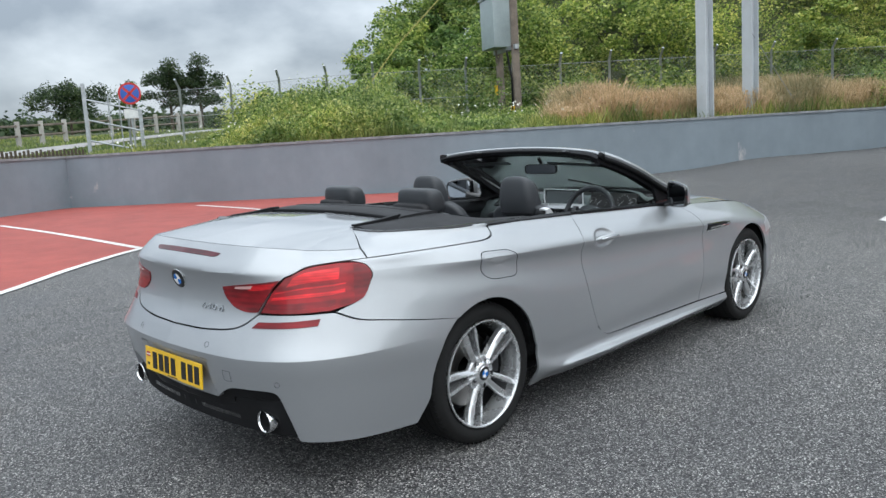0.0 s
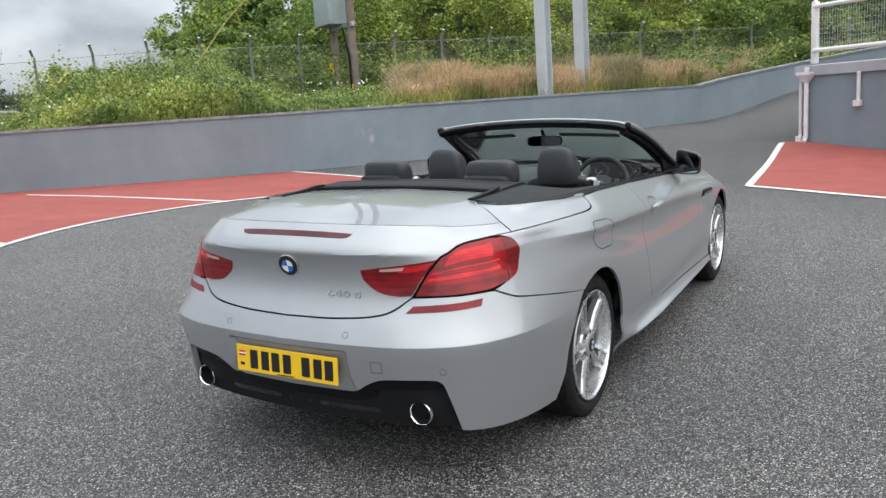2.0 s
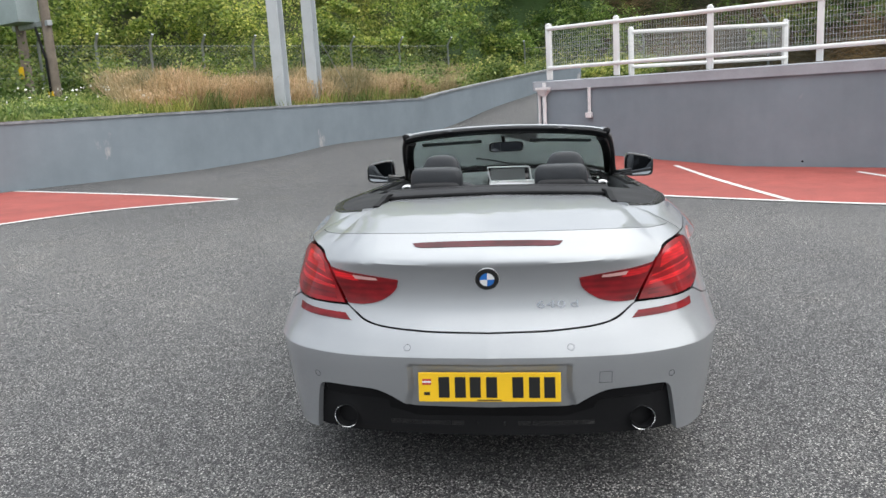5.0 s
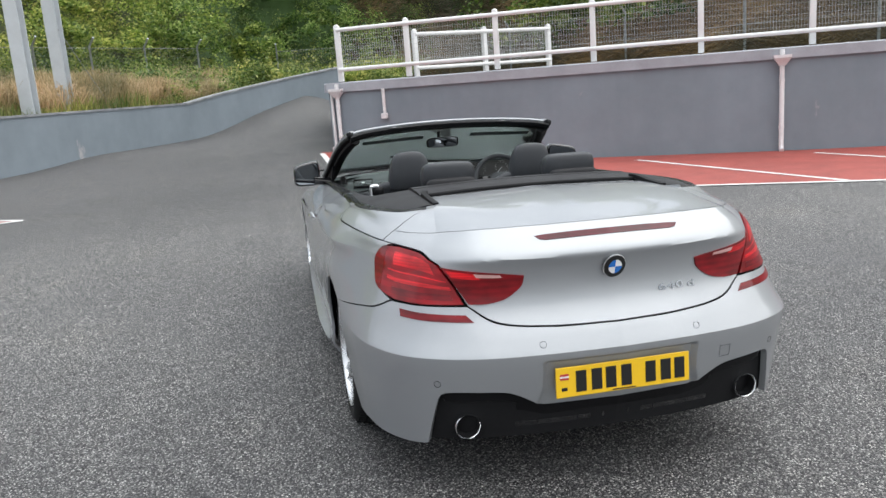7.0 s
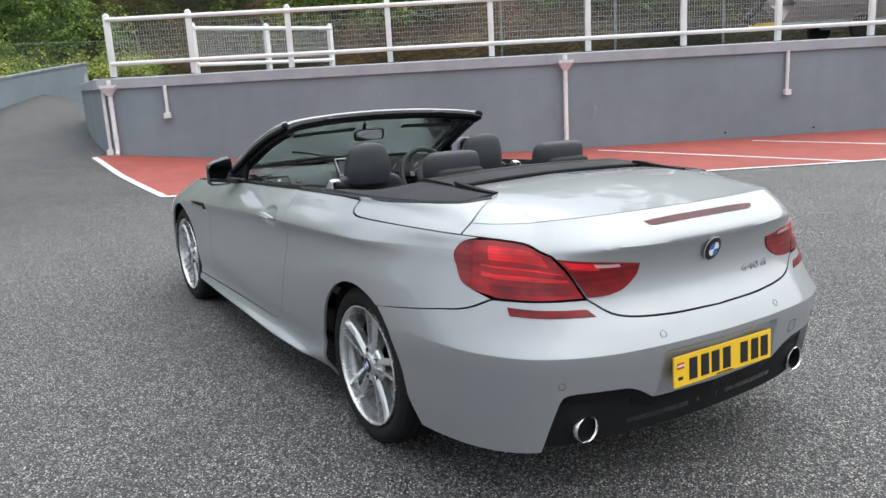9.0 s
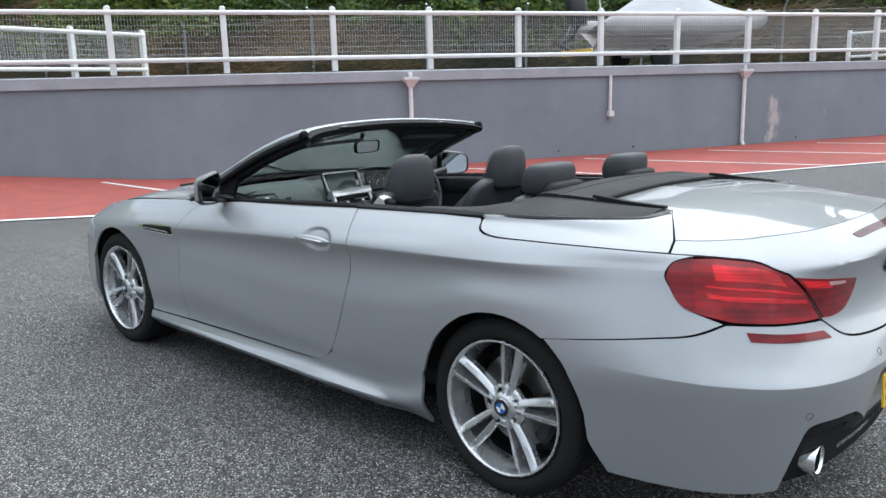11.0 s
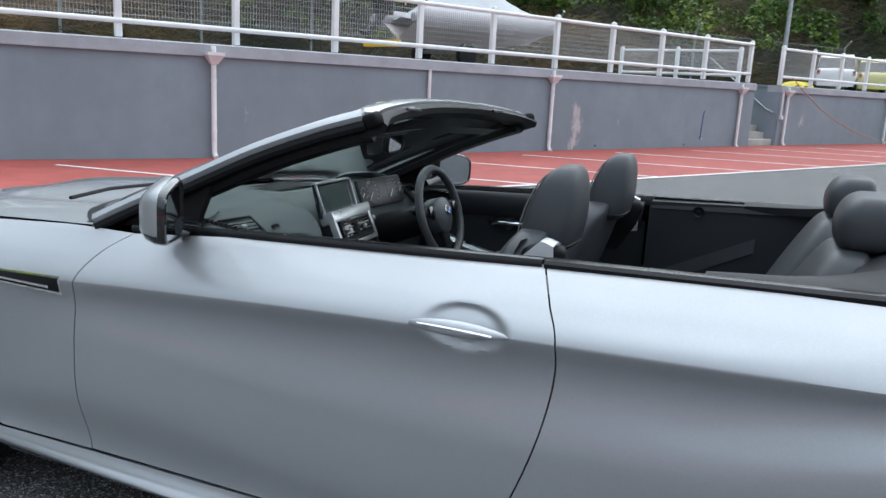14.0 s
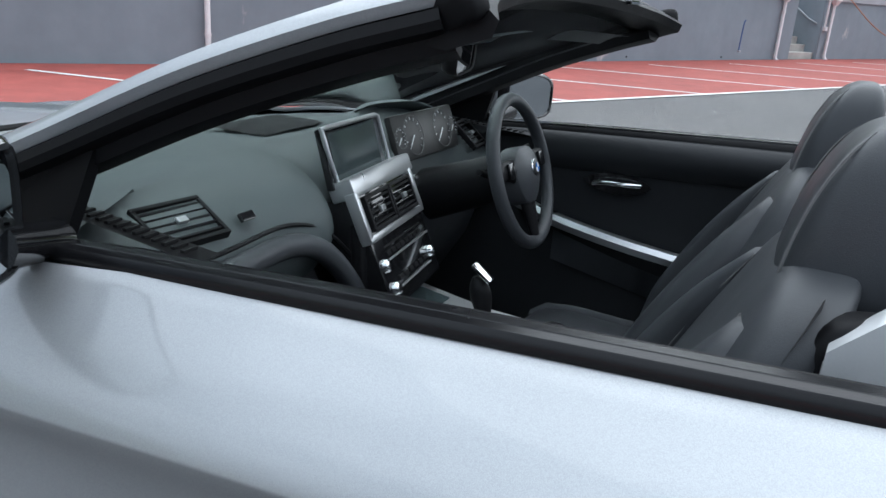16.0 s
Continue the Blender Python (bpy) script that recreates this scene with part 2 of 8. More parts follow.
CONCRETE = surface("pale_concrete", (0.42, 0.40, 0.37), 0.85, vary=0.2, grain=30, blotch=2, relief=0.35, depth=0.005)
GRAVEL = surface("grey_gravel", (0.22, 0.21, 0.20), 0.9, vary=0.35, grain=25, blotch=1.0, relief=0.6, depth=0.02)
SOIL = surface("earth_and_grass", (0.065, 0.080, 0.030), 0.9, vary=0.4, grain=6, blotch=0.4, relief=0.6, depth=0.05)
HILL = surface("wooded_hill_floor", (0.055, 0.10, 0.030), 0.95, vary=0.4, grain=1.5, blotch=0.15, relief=0.6, depth=0.3)
LEAF_TREE = leaf_material("tree_leaves", (0.065, 0.125, 0.030), (0.270, 0.380, 0.090), (0.60, 0.64, 0.24), 0.30, 0.7)
LEAF_FAR = leaf_material("distant_dark_leaves", (0.016, 0.034, 0.014), (0.060, 0.098, 0.036), (0.12, 0.15, 0.070), 0.25, 0.4)
# darker leaf greens; shade on the slope behind the terrace is put into them
LEAF_DARK_SHADED = leaf_material("dark_and_shaded_leaves", (0.030, 0.066, 0.016), (0.125, 0.205, 0.045), (0.26, 0.31, 0.10), 0.30, 0.6)
LEAF_BUSH = leaf_material("bush_leaves", (0.075, 0.130, 0.035), (0.270, 0.365, 0.100), (0.56, 0.58, 0.26), 0.5, 0.7)
LEAF_DRY = leaf_material("dry_grass", (0.36, 0.26, 0.14), (0.66, 0.48, 0.29), (0.80, 0.59, 0.42), 0.5, 0.0)
LEAF_GRASS = leaf_material("meadow_grass", (0.12, 0.17, 0.045), (0.27, 0.32, 0.10), (0.46, 0.46, 0.20), 0.5, 0.6)
BRAMBLE = leaf_material("dead_brambles", (0.09, 0.07, 0.05), (0.19, 0.15, 0.11), (0.30, 0.24, 0.19))
FLOWER = surface("white_flowers", (0.75, 0.74, 0.66), 0.7, vary=0.15)
BARK = surface("bark", (0.09, 0.07, 0.05), 0.9, vary=0.35, grain=25, blotch=3, relief=0.6, depth=0.01)

# ---- geometry helpers ----
def mesh_from(name, verts, faces, smooth=None):
    me = bpy.data.meshes.new(name)
    me.from_pydata([tuple(v) for v in verts], [], [tuple(f) for f in faces])
    me.update()
    if smooth is not None:
        me.polygons.foreach_set("use_smooth", [True] * len(me.polygons))
        if smooth < 180:
            me.set_sharp_from_angle(angle=radians(smooth))
    return me


def part(name, geo, material, parent=None, label="", smooth=None, at=None):
    """One mesh object out of geo, which is (verts, faces), under parent."""
    ob = new(name, mesh_from(name, geo[0], geo[1], smooth))
    ob.data.materials.append(material)
    if at is not None:
        ob.matrix_basis = at
    if parent is not None:
        ob.parent = parent
    if label:
        ob["label"] = label
    return ob


def thing(name, label, category, at=None, group="", kind=""):
    ob = new(name)
    ob.empty_display_size = 0.2
    if at is not None:
        ob.matrix_basis = at
    return tagged(ob, label, category, group, kind)


def join(*geos):
    v, f = [], []
    for a, b in geos:
        k = len(v)
        v += [tuple(p) for p in a]
        f += [tuple(i + k for i in q) for q in b]
    return v, f


def moved(geo, m):
    return [tuple(m @ Vector(p)) for p in geo[0]], geo[1]


def mirrored(geo):
    return [(-p[0], p[1], p[2]) for p in geo[0]], [tuple(reversed(q)) for q in geo[1]]


def box(x0, x1, y0, y1, z0, z1, c=0.0):
    """A box, with all its edges chamfered by c."""
    if c <= 0:
        v = [(x, y, z) for x in (x0, x1) for y in (y0, y1) for z in (z0, z1)]
        return v, [(0, 1, 3, 2), (4, 6, 7, 5), (0, 4, 5, 1), (2, 3, 7, 6), (0, 2, 6, 4), (1, 5, 7, 3)]
    bm = bmesh.new()
    bmesh.ops.create_cube(bm, size=1.0)
    for q in bm.verts:
        q.co = ((x0 + x1) / 2 + q.co.x * (x1 - x0), (y0 + y1) / 2 + q.co.y * (y1 - y0), (z0 + z1) / 2 + q.co.z * (z1 - z0))
    bmesh.ops.bevel(bm, geom=bm.edges[:], offset=c, segments=2, affect="EDGES", profile=0.6)
    return from_bm(bm)


def from_bm(bm):
    bm.verts.index_update()
    geo = [tuple(q.co) for q in bm.verts], [tuple(q.index for q in f.verts) for f in bm.faces]
    bm.free()
    return geo


def grid(rows, wrap_u=False, wrap_v=False, flip=False):
    """A sheet through equal rows of points."""
    nr, nc = len(rows), len(rows[0])
    v = [tuple(p) for r in rows for p in r]
    f = []
    for i in range(nr - (0 if wrap_u else 1)):
        for j in range(nc - (0 if wrap_v else 1)):
            a, b = i * nc + j, i * nc + (j + 1) % nc
            c, d = ((i + 1) % nr) * nc + (j + 1) % nc, ((i + 1) % nr) * nc + j
            f.append((d, c, b, a) if flip else (a, b, c, d))
    return v, f


def lathe(profile, n=32, axis="z", closed=False):
    """profile: (radius, height) pairs, turned about the axis."""
    rows = []
    for k in range(n):
        a = 2 * math.pi * k / n
        row = []
        for r, h in profile:
            x, y = r * math.cos(a), r * math.sin(a)
            row.append((x, y, h) if axis == "z" else (h, x, y) if axis == "x" else (y, h, x))
        rows.append(row)
    return grid(rows, wrap_u=True, wrap_v=closed)


def tube(points, radius, n=8, cap=True, closed=False):
    """A round bar along points; radius may be one number or one a point."""
    pts = [Vector([float(c) for c in p]) for p in points]
    rad = [float(radius)] * len(pts) if not hasattr(radius, "__len__") else [float(r) for r in radius]
    rows, up = [], None
    for i, p in enumerate(pts):
        if closed:
            d = (pts[(i + 1) % len(pts)] - pts[i - 1]).normalized()
        else:
            d = (pts[min(i + 1, len(pts) - 1)] - pts[max(i - 1, 0)]).normalized()
        if up is None:
            up = Vector((0, 0, 1)) if abs(d.z) < 0.9 else Vector((1, 0, 0))
        s = d.cross(up).normalized()
        up = s.cross(d).normalized()
        rows.append([p + rad[i] * (math.cos(2 * math.pi * k / n) * s + math.sin(2 * math.pi * k / n) * up) for k in range(n)])
    v, f = grid(rows, wrap_u=closed, wrap_v=True)
    if cap and not closed:
        f = f + [tuple(range(n)), tuple(range(len(v) - 1, len(v) - n - 1, -1))]
    return v, f


def spline(points, n):
    """n points on a smooth curve through points (any dimension)."""
    p = np.array(points, float)
    d = np.concatenate(([0], np.cumsum(np.maximum(1e-6, np.linalg.norm(np.diff(p, axis=0), axis=1)) ** 0.5)))
    t = np.linspace(0, d[-1], n)
    m = np.zeros_like(p)
    for i in range(len(p)):
        a, b = max(i - 1, 0), min(i + 1, len(p) - 1)
        m[i] = (p[b] - p[a]) / (d[b] - d[a])
    out = []
    for q in t:
        i = min(int(np.searchsorted(d, q, side="right")) - 1, len(p) - 2)
        h = d[i + 1] - d[i]
        s = (q - d[i]) / h
        out.append((2 * s ** 3 - 3 * s ** 2 + 1) * p[i] + (s ** 3 - 2 * s ** 2 + s) * h * m[i] + (-2 * s ** 3 + 3 * s ** 2) * p[i + 1] + (s ** 3 - s ** 2) * h * m[i + 1])
    return [tuple(float(c) for c in q) for q in out]


def curve1(xs, ys):
    """A smooth function through the pairs, monotone between them."""
    xs, ys = np.array(xs, float), np.array(ys, float)
    s = np.diff(ys) / np.diff(xs)
    m = np.concatenate(([s[0]], np.where(s[:-1] * s[1:] > 0, 2 * s[:-1] * s[1:] / np.where(np.abs(s[:-1] + s[1:]) < 1e-12, 1, s[:-1] + s[1:]), 0), [s[-1]]))

    def f(x):
        if x <= xs[0]:
            return float(ys[0])
        if x >= xs[-1]:
            return float(ys[-1])
        i = int(np.searchsorted(xs, x, side="right")) - 1
        h = xs[i + 1] - xs[i]
        t = (x - xs[i]) / h
        return float((2 * t ** 3 - 3 * t ** 2 + 1) * ys[i] + (t ** 3 - 2 * t ** 2 + t) * h * m[i] + (-2 * t ** 3 + 3 * t ** 2) * ys[i + 1] + (t ** 3 - t ** 2) * h * m[i + 1])
    return f


def resample(poly, n):
    p = np.array(poly, float)
    d = np.concatenate(([0], np.cumsum(np.linalg.norm(np.diff(p, axis=0), axis=1))))
    t = np.linspace(0, d[-1], n)
    return [tuple(float(np.interp(q, d, p[:, k])) for k in range(p.shape[1])) for q in t]


def cushion(levels, power=0.62, n=28):
    """A padded block out of horizontal rings: (z, centre y, half-width, half-depth, centre x)."""
    rows = []
    for z, cy, hw, hd, cx in levels:
        rows.append([(cx + hw * math.copysign(abs(math.cos(a)) ** power, math.cos(a)), cy + hd * math.copysign(abs(math.sin(a)) ** power, math.sin(a)), z) for a in np.linspace(0, 2 * math.pi, n + 1)[:-1]])
    v, f = grid(rows, wrap_v=True)
    return v, f + [tuple(range(n - 1, -1, -1)), tuple(range(len(v) - n, len(v)))]


# ---- the yard ----
_gx = curve1((-30, -12, -7, -2.2, 0, 2.2, 5, 9, 23, 60), (0.30, 0.27, 0.20, 0.044, 0.0, -0.044, -0.065, -0.085, -0.05, -0.05))
_gq = curve1((6.5, 9, 11.2, 13, 15.3, 19, 23.2, 27), (0.0, 0.10, 0.30, 0.34, 0.42, 1.22, 1.85, 1.95))
_gf = curve1((0.6, 4.0), (1.0, 0.0))


def ground_z(x, y):
    return _gx(x) + (_gq(0.6 * x + 0.8 * y) * _gf(x) * _gf(-x - 22) if y > 0 else 0.0)


def axis_lines(lo, hi, step, far):
    mid = list(np.arange(lo, hi + 1e-6, step))
    out, d, a = [], step, lo
    while a > -far:
        d *= 1.5
        a -= d
        out.insert(0, a)
    d, b = step, hi
    tail = []
    while b < far:
        d *= 1.5
        b += d
        tail.append(b)
    return out + mid + tail


gxs, gys = axis_lines(-22, 34, 0.5, 900), axis_lines(-10, 32, 0.5, 900)
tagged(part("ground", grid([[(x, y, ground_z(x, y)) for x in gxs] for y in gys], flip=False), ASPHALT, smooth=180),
       "worn grey asphalt yard with pale stone chippings", "asphalt", kind="structure")


def sheet(name, edge_a, edge_b, lift, material, label, category, n=60, m=12):
    """A painted area between two lines of the plan, lying on the ground."""
    a, b = resample(edge_a, n), resample(edge_b, n)
    rows = []
    for p, q in zip(a, b):
        rows.append([(p[0] + (q[0] - p[0]) * k / m, p[1] + (q[1] - p[1]) * k / m) for k in range(m + 1)])
    geo = grid([[(x, y, ground_z(x, y) + lift) for x, y in r] for r in rows])
    up = (Vector(geo[0][1]) - Vector(geo[0][0])).cross(Vector(geo[0][m + 1]) - Vector(geo[0][0])).z
    if up < 0:
        geo = geo[0], [tuple(reversed(f)) for f in geo[1]]
    return tagged(part(name, geo, material, smooth=180), label, category, kind="structure")


def line_on_ground(pts, width=0.10, lift=0.012, n=40):
    p = resample(pts, n)
    left, right = [], []
    for i in range(n):
        d = Vector((p[min(i + 1, n - 1)][0] - p[max(i - 1, 0)][0], p[min(i + 1, n - 1)][1] - p[max(i - 1, 0)][1])).normalized()
        left.append((p[i][0] - d.y * width / 2, p[i][1] + d.x * width / 2))
        right.append((p[i][0] + d.y * width / 2, p[i][1] - d.x * width / 2))
    sheet("road_marking", left, right, lift, WHITE_LINE, "worn white painted bay line on the yard", "road marking", n, 1)


# plan of the walls
CORNER = (0.33, 13.74)
RW = [CORNER, (8.01, 9.10), (21.94, 1.87), (22.62, 1.50)]
RW2 = [(23.90, 0.84), (24.3, 0.62), (46.0, -10.6)]
LW = [(-17.4, 4.95), (-10.4, 9.05), (-6.05, 16.55), (-3.2, 21.45)]
LW_END = [(-3.2, 21.45), (-0.75, 24.15), (2.15, 27.35)]
RED_R_IN = [(0.05, 13.84), (8.01, 9.06), (30.0, -2.36)]
RED_R_OUT = [(0.20, 8.65), (3.1, 6.90), (6.2, 5.18), (11.1, 2.66), (30.0, -7.4)]
RED_L_OUT = spline([(-4.6, -1.6), (-5.3, -0.35), (-6.2, 0.75), (-7.05, 2.0), (-7.5, 3.3), (-7.5, 4.5), (-7.15, 5.7), (-6.1, 7.2), (-4.55, 8.3)], 40)
sheet("red_parking_bays", RED_R_OUT, RED_R_IN, 0.006, RED, "faded red surfacing of parking bays along the wall", "parking bay", 80, 16)
sheet("red_parking_bays", RED_L_OUT, [(-12.5, -4.5), (-17.3, 4.8), (-14.0, 6.95), (-12.6, 7.85), (-11.2, 8.85), (-10.3, 9.65), (-9.75, 10.35), (-4.6, 8.38)], 0.006, RED, "faded red surfacing of parking bays in the corner", "parking bay", 80, 16)
line_on_ground(RED_R_OUT, 0.11, n=80)
line_on_ground([(0.05, 13.6), (0.20, 8.65)], 0.11)
for k in range(9):
    line_on_ground([(2.81 + 2.66 * k, 11.15 - 1.415 * k), (3.50 + 2.73 * k, 6.70 - 1.455 * k)])
line_on_ground(RED_L_OUT, 0.11, n=80)
line_on_ground([(-13.6, 2.15), (-7.05, 1.97)])
line_on_ground([(-13.2, 6.15), (-7.1, 5.65)])
line_on_ground([(-9.75, 10.30), (-4.55, 8.3)], 0.11)


def offset_line(pts, d):
    out = []
    for i in range(len(pts)):
        a, b = Vector(pts[max(i - 1, 0)]), Vector(pts[min(i + 1, len(pts) - 1)])
        t = (b - a).normalized()
        out.append((pts[i][0] - t.y * d, pts[i][1] + t.x * d))
    return out


def wall(name, pts, thick, base, tops, label, material=WALL_GREY):
    """A wall whose yard face follows pts; it thickens to the left of the line."""
    back = offset_line(pts, thick)
    rows = []
    for (x, y), (u, w), b, t in zip(pts, back, base, tops):
        rows.append([(x, y, b), (x, y, t), (u, w, t), (u, w, b)])
    v, f = grid(rows, wrap_v=True)
    f = f + [(0, 1, 2, 3), (len(v) - 1, len(v) - 2, len(v) - 3, len(v) - 4)]
    return tagged(part(name, (v, f), material, smooth=40), label, "wall", kind="structure")


def coping(name, pts, front, back, z0, z1, material, label, slope=0.0):
    a, b = offset_line(pts, -front), offset_line(pts, back)
    rows = []
    for i, ((x, y), (u, w)) in enumerate(zip(a, b)):
        p, q = (z0[i], z1[i]) if hasattr(z0, "__len__") else (z0, z1)
        rows.append([(x, y, p), (x, y, q - slope), (x + (u - x) * 0.12, y + (w - y) * 0.12, q), (u, w, q), (u, w, p)])
    v, f = grid(rows, wrap_v=True)
    f = f + [(0, 1, 2, 3, 4), tuple(len(v) - 1 - k for k in range(5))]
    return tagged(part(name, (v, f), material), label, "coping", kind="structure")


def rounded(a, b, c, reach, n):
    """Points round the corner b, from reach before it to reach after it."""
    a, b, c = Vector(a), Vector(b), Vector(c)
    p, q = b + (a - b).normalized() * reach, b + (c - b).normalized() * reach
    return [tuple(p * (1 - t) ** 2 + b * 2 * t * (1 - t) + q * t * t) for t in np.linspace(0, 1, n)]


BEND = rounded(LW[0], LW[1], LW[2], 4.2, 14)
LWP = resample([LW[0], BEND[0]], 5) + BEND[1:] + resample([BEND[-1], LW[2]], 6)[1:] + resample(LW[2:], 6)[1:]
wall("wall_north_west", LWP, 0.28, [-0.3] * len(LWP), [1.53] * len(LWP), "grey painted low wall with flaked scuffs")
coping("wall_cap", LWP, 0.03, 0.31, 1.53, 1.585, CAP_LEFT, "weathered thin cap along the low wall")
LWE = resample(LW_END, 10)
LWE_TOP = [1.53 + (2.47 - 1.53) * (k / 9) ** 0.85 for k in range(10)]
wall("wall_ramp", LWE, 0.28, [-0.3] * 10, LWE_TOP, "grey painted wall climbing beside the ramp")
coping("wall_cap", LWE, 0.03, 0.31, LWE_TOP, [z + 0.055 for z in LWE_TOP], CAP_LEFT, "weathered thin cap along the ramp wall")
WL = [(-11.0, -7.5), (-17.4, 4.95)]
wall("wall_west", WL, 0.28, [-0.3, -0.3], [1.53, 1.53], "grey painted low wall at the yard's end")
coping("wall_cap", WL, 0.03, 0.31, 1.53, 1.585, CAP_LEFT, "weathered thin cap along the end wall")

RWP = resample(RW[:2], 8) + resample(RW[1:], 14)[1:]
RWP2 = resample(RW2, 12)
wall("wall_north_east", RWP, 0.35, [-0.4] * len(RWP), [1.56] * len(RWP), "tall grey painted retaining wall")
wall("wall_east", RWP2, 0.35, [-0.4] * len(RWP2), [1.56] * len(RWP2), "tall grey painted retaining wall past the steps")
coping("coping_north_east", [(0.27, 13.78)] + RWP[1:], 0.05, 0.42, 1.56, 1.76, COPING, "pale grey sloped concrete coping", 0.02)
coping("coping_east", RWP2, 0.05, 0.42, 1.56, 1.76, COPING, "pale grey sloped concrete coping", 0.02)
wall("wall_ramp_side", [(1.0, 21.0), CORNER], 0.35, [-0.4] * 2, [1.56] * 2, "grey painted wall flanking the ramp")
coping("coping_ramp", [(1.0, 21.0), (0.33, 13.6)], 0.05, 0.40, 1.56, 1.76, COPING, "pale grey coping above the ramp", 0.02)

# upper terrace behind the tall wall
UP = 1.70
terrace = [(0.6, 13.9)] + offset_line(RWP, 0.3)[1:]
far_edge = offset_line(RWP, 17.0)
tagged(part("upper_terrace", grid([[(a[0], a[1], UP), ((a[0] + b[0]) / 2, (a[1] + b[1]) / 2, UP), (b[0], b[1], UP)] for a, b in zip(terrace, far_edge)]), GRAVEL),
       "grey gravel terrace above the retaining wall", "gravel", kind="structure")
t2, f2 = offset_line(RWP2, 0.3), offset_line(RWP2, 30.0)
tagged(part("upper_terrace", grid([[(a[0], a[1], UP), (b[0], b[1], UP)] for a, b in zip(t2, f2)]), GRAVEL),
       "grey gravel terrace beyond the steps", "gravel", kind="structure")

# ---- the car: materials ----
PAINT = car_paint_material()
GAP = surface("dark_underbody", (0.012, 0.012, 0.013), 0.8, vary=0.2, relief=0.2, specular=0.15)
BLACK_PLASTIC = surface("black_textured_plastic", (0.007, 0.007, 0.008), 0.5, vary=0.15, grain=900, blotch=8, relief=0.25, depth=0.0006, specular=0.16)
GLOSS_BLACK = surface("gloss_black_trim", (0.008, 0.008, 0.009), 0.12, vary=0.1, grain=80, relief=0.0, coat=0.6)
BELT_BLACK = surface("satin_black_belt_strip", (0.007, 0.007, 0.008), 0.26, vary=0.1, grain=300, relief=0.05, specular=0.35)
SOFT_BLACK = surface("soft_touch_dashboard", (0.062, 0.076, 0.078), 0.6, vary=0.10, grain=1100, blotch=5, relief=0.30, depth=0.0005)
LINING = surface("black_door_lining", (0.016, 0.0175, 0.020), 0.5, vary=0.12, grain=800, blotch=5, relief=0.3, depth=0.0005, specular=0.25)
LEATHER = surface("black_leather", (0.041, 0.044, 0.049), 0.42, vary=0.15, grain=520, blotch=6, relief=0.40, depth=0.0008, specular=0.35)
STITCH = surface("grey_thread", (0.12, 0.12, 0.12), 0.8, vary=0.1)
CLOTH = surface("black_tonneau_vinyl", (0.018, 0.018, 0.020), 0.6, vary=0.12, grain=700, blotch=5, relief=0.35, depth=0.0006, specular=0.3)
RUBBER = surface("tyre_rubber", (0.011, 0.011, 0.011), 0.8, specular=0.3, vary=0.25, grain=120, blotch=7, relief=0.3, depth=0.001)
SEAL = surface("black_rubber_seal", (0.008, 0.008, 0.009), 0.55, vary=0.15, grain=200, relief=0.1, specular=0.16)
ALLOY = surface("silver_alloy", (0.70, 0.71, 0.72), 0.27, 0.8, vary=0.08, grain=300, blotch=10, relief=0.05, coat=0.4)
# alloy darkened in colour to stand for the shade inside the wheel
ALLOY_SHADED = surface("shadowed_inner_rim", (0.045, 0.045, 0.048), 0.5, 0.7, vary=0.2, grain=60, blotch=8, relief=0.1)
DISC = surface("brake_disc_steel", (0.35, 0.34, 0.33), 0.35, 1.0, vary=0.15, grain=200, relief=0.1)
DARK_CHROME = surface("letter_chrome", (0.52, 0.53, 0.55), 0.10, 1.0, vary=0.03, grain=20, relief=0.0)
CHROME = surface("chrome", (0.85, 0.86, 0.87), 0.07, 1.0, vary=0.03, grain=20, relief=0.0)
SATIN = surface("satin_aluminium_trim", (0.55, 0.56, 0.57), 0.3, 0.85, vary=0.06, grain=300, relief=0.05)
SILVER_TRIM = surface("silver_painted_trim", (0.66, 0.67, 0.68), 0.3, 0.25, vary=0.05, grain=300, relief=0.03, coat=0.3)
PLATE_YELLOW = surface("yellow_plate", (0.85, 0.52, 0.01), 0.35, vary=0.04, grain=100, relief=0.0, coat=0.5)
INK = surface("black_ink", (0.01, 0.01, 0.01), 0.4, vary=0.05)
BADGE_BLUE = surface("badge_blue", (0.02, 0.16, 0.55), 0.2, vary=0.03, relief=0.0, coat=0.8)
BADGE_WHITE = surface("badge_white", (0.80, 0.80, 0.80), 0.2, vary=0.03, relief=0.0, coat=0.8)
MIRROR = surface("mirror_glass", (0.42, 0.45, 0.48), 0.015, 1.0, vary=0.0, relief=0.0)
SCREEN = surface("dark_display_glass", (0.03, 0.04, 0.042), 0.12, vary=0.05, relief=0.0, specular=0.35)
CARPET = surface("black_carpet", (0.010, 0.010, 0.011), 0.95, vary=0.2, grain=500, relief=0.5, depth=0.002, specular=0.1)
WHITE_MARK = surface("pale_dial_print", (0.55, 0.56, 0.57), 0.5, vary=0.05)
RED_FLAG = surface("red_print", (0.45, 0.05, 0.04), 0.5, vary=0.05)


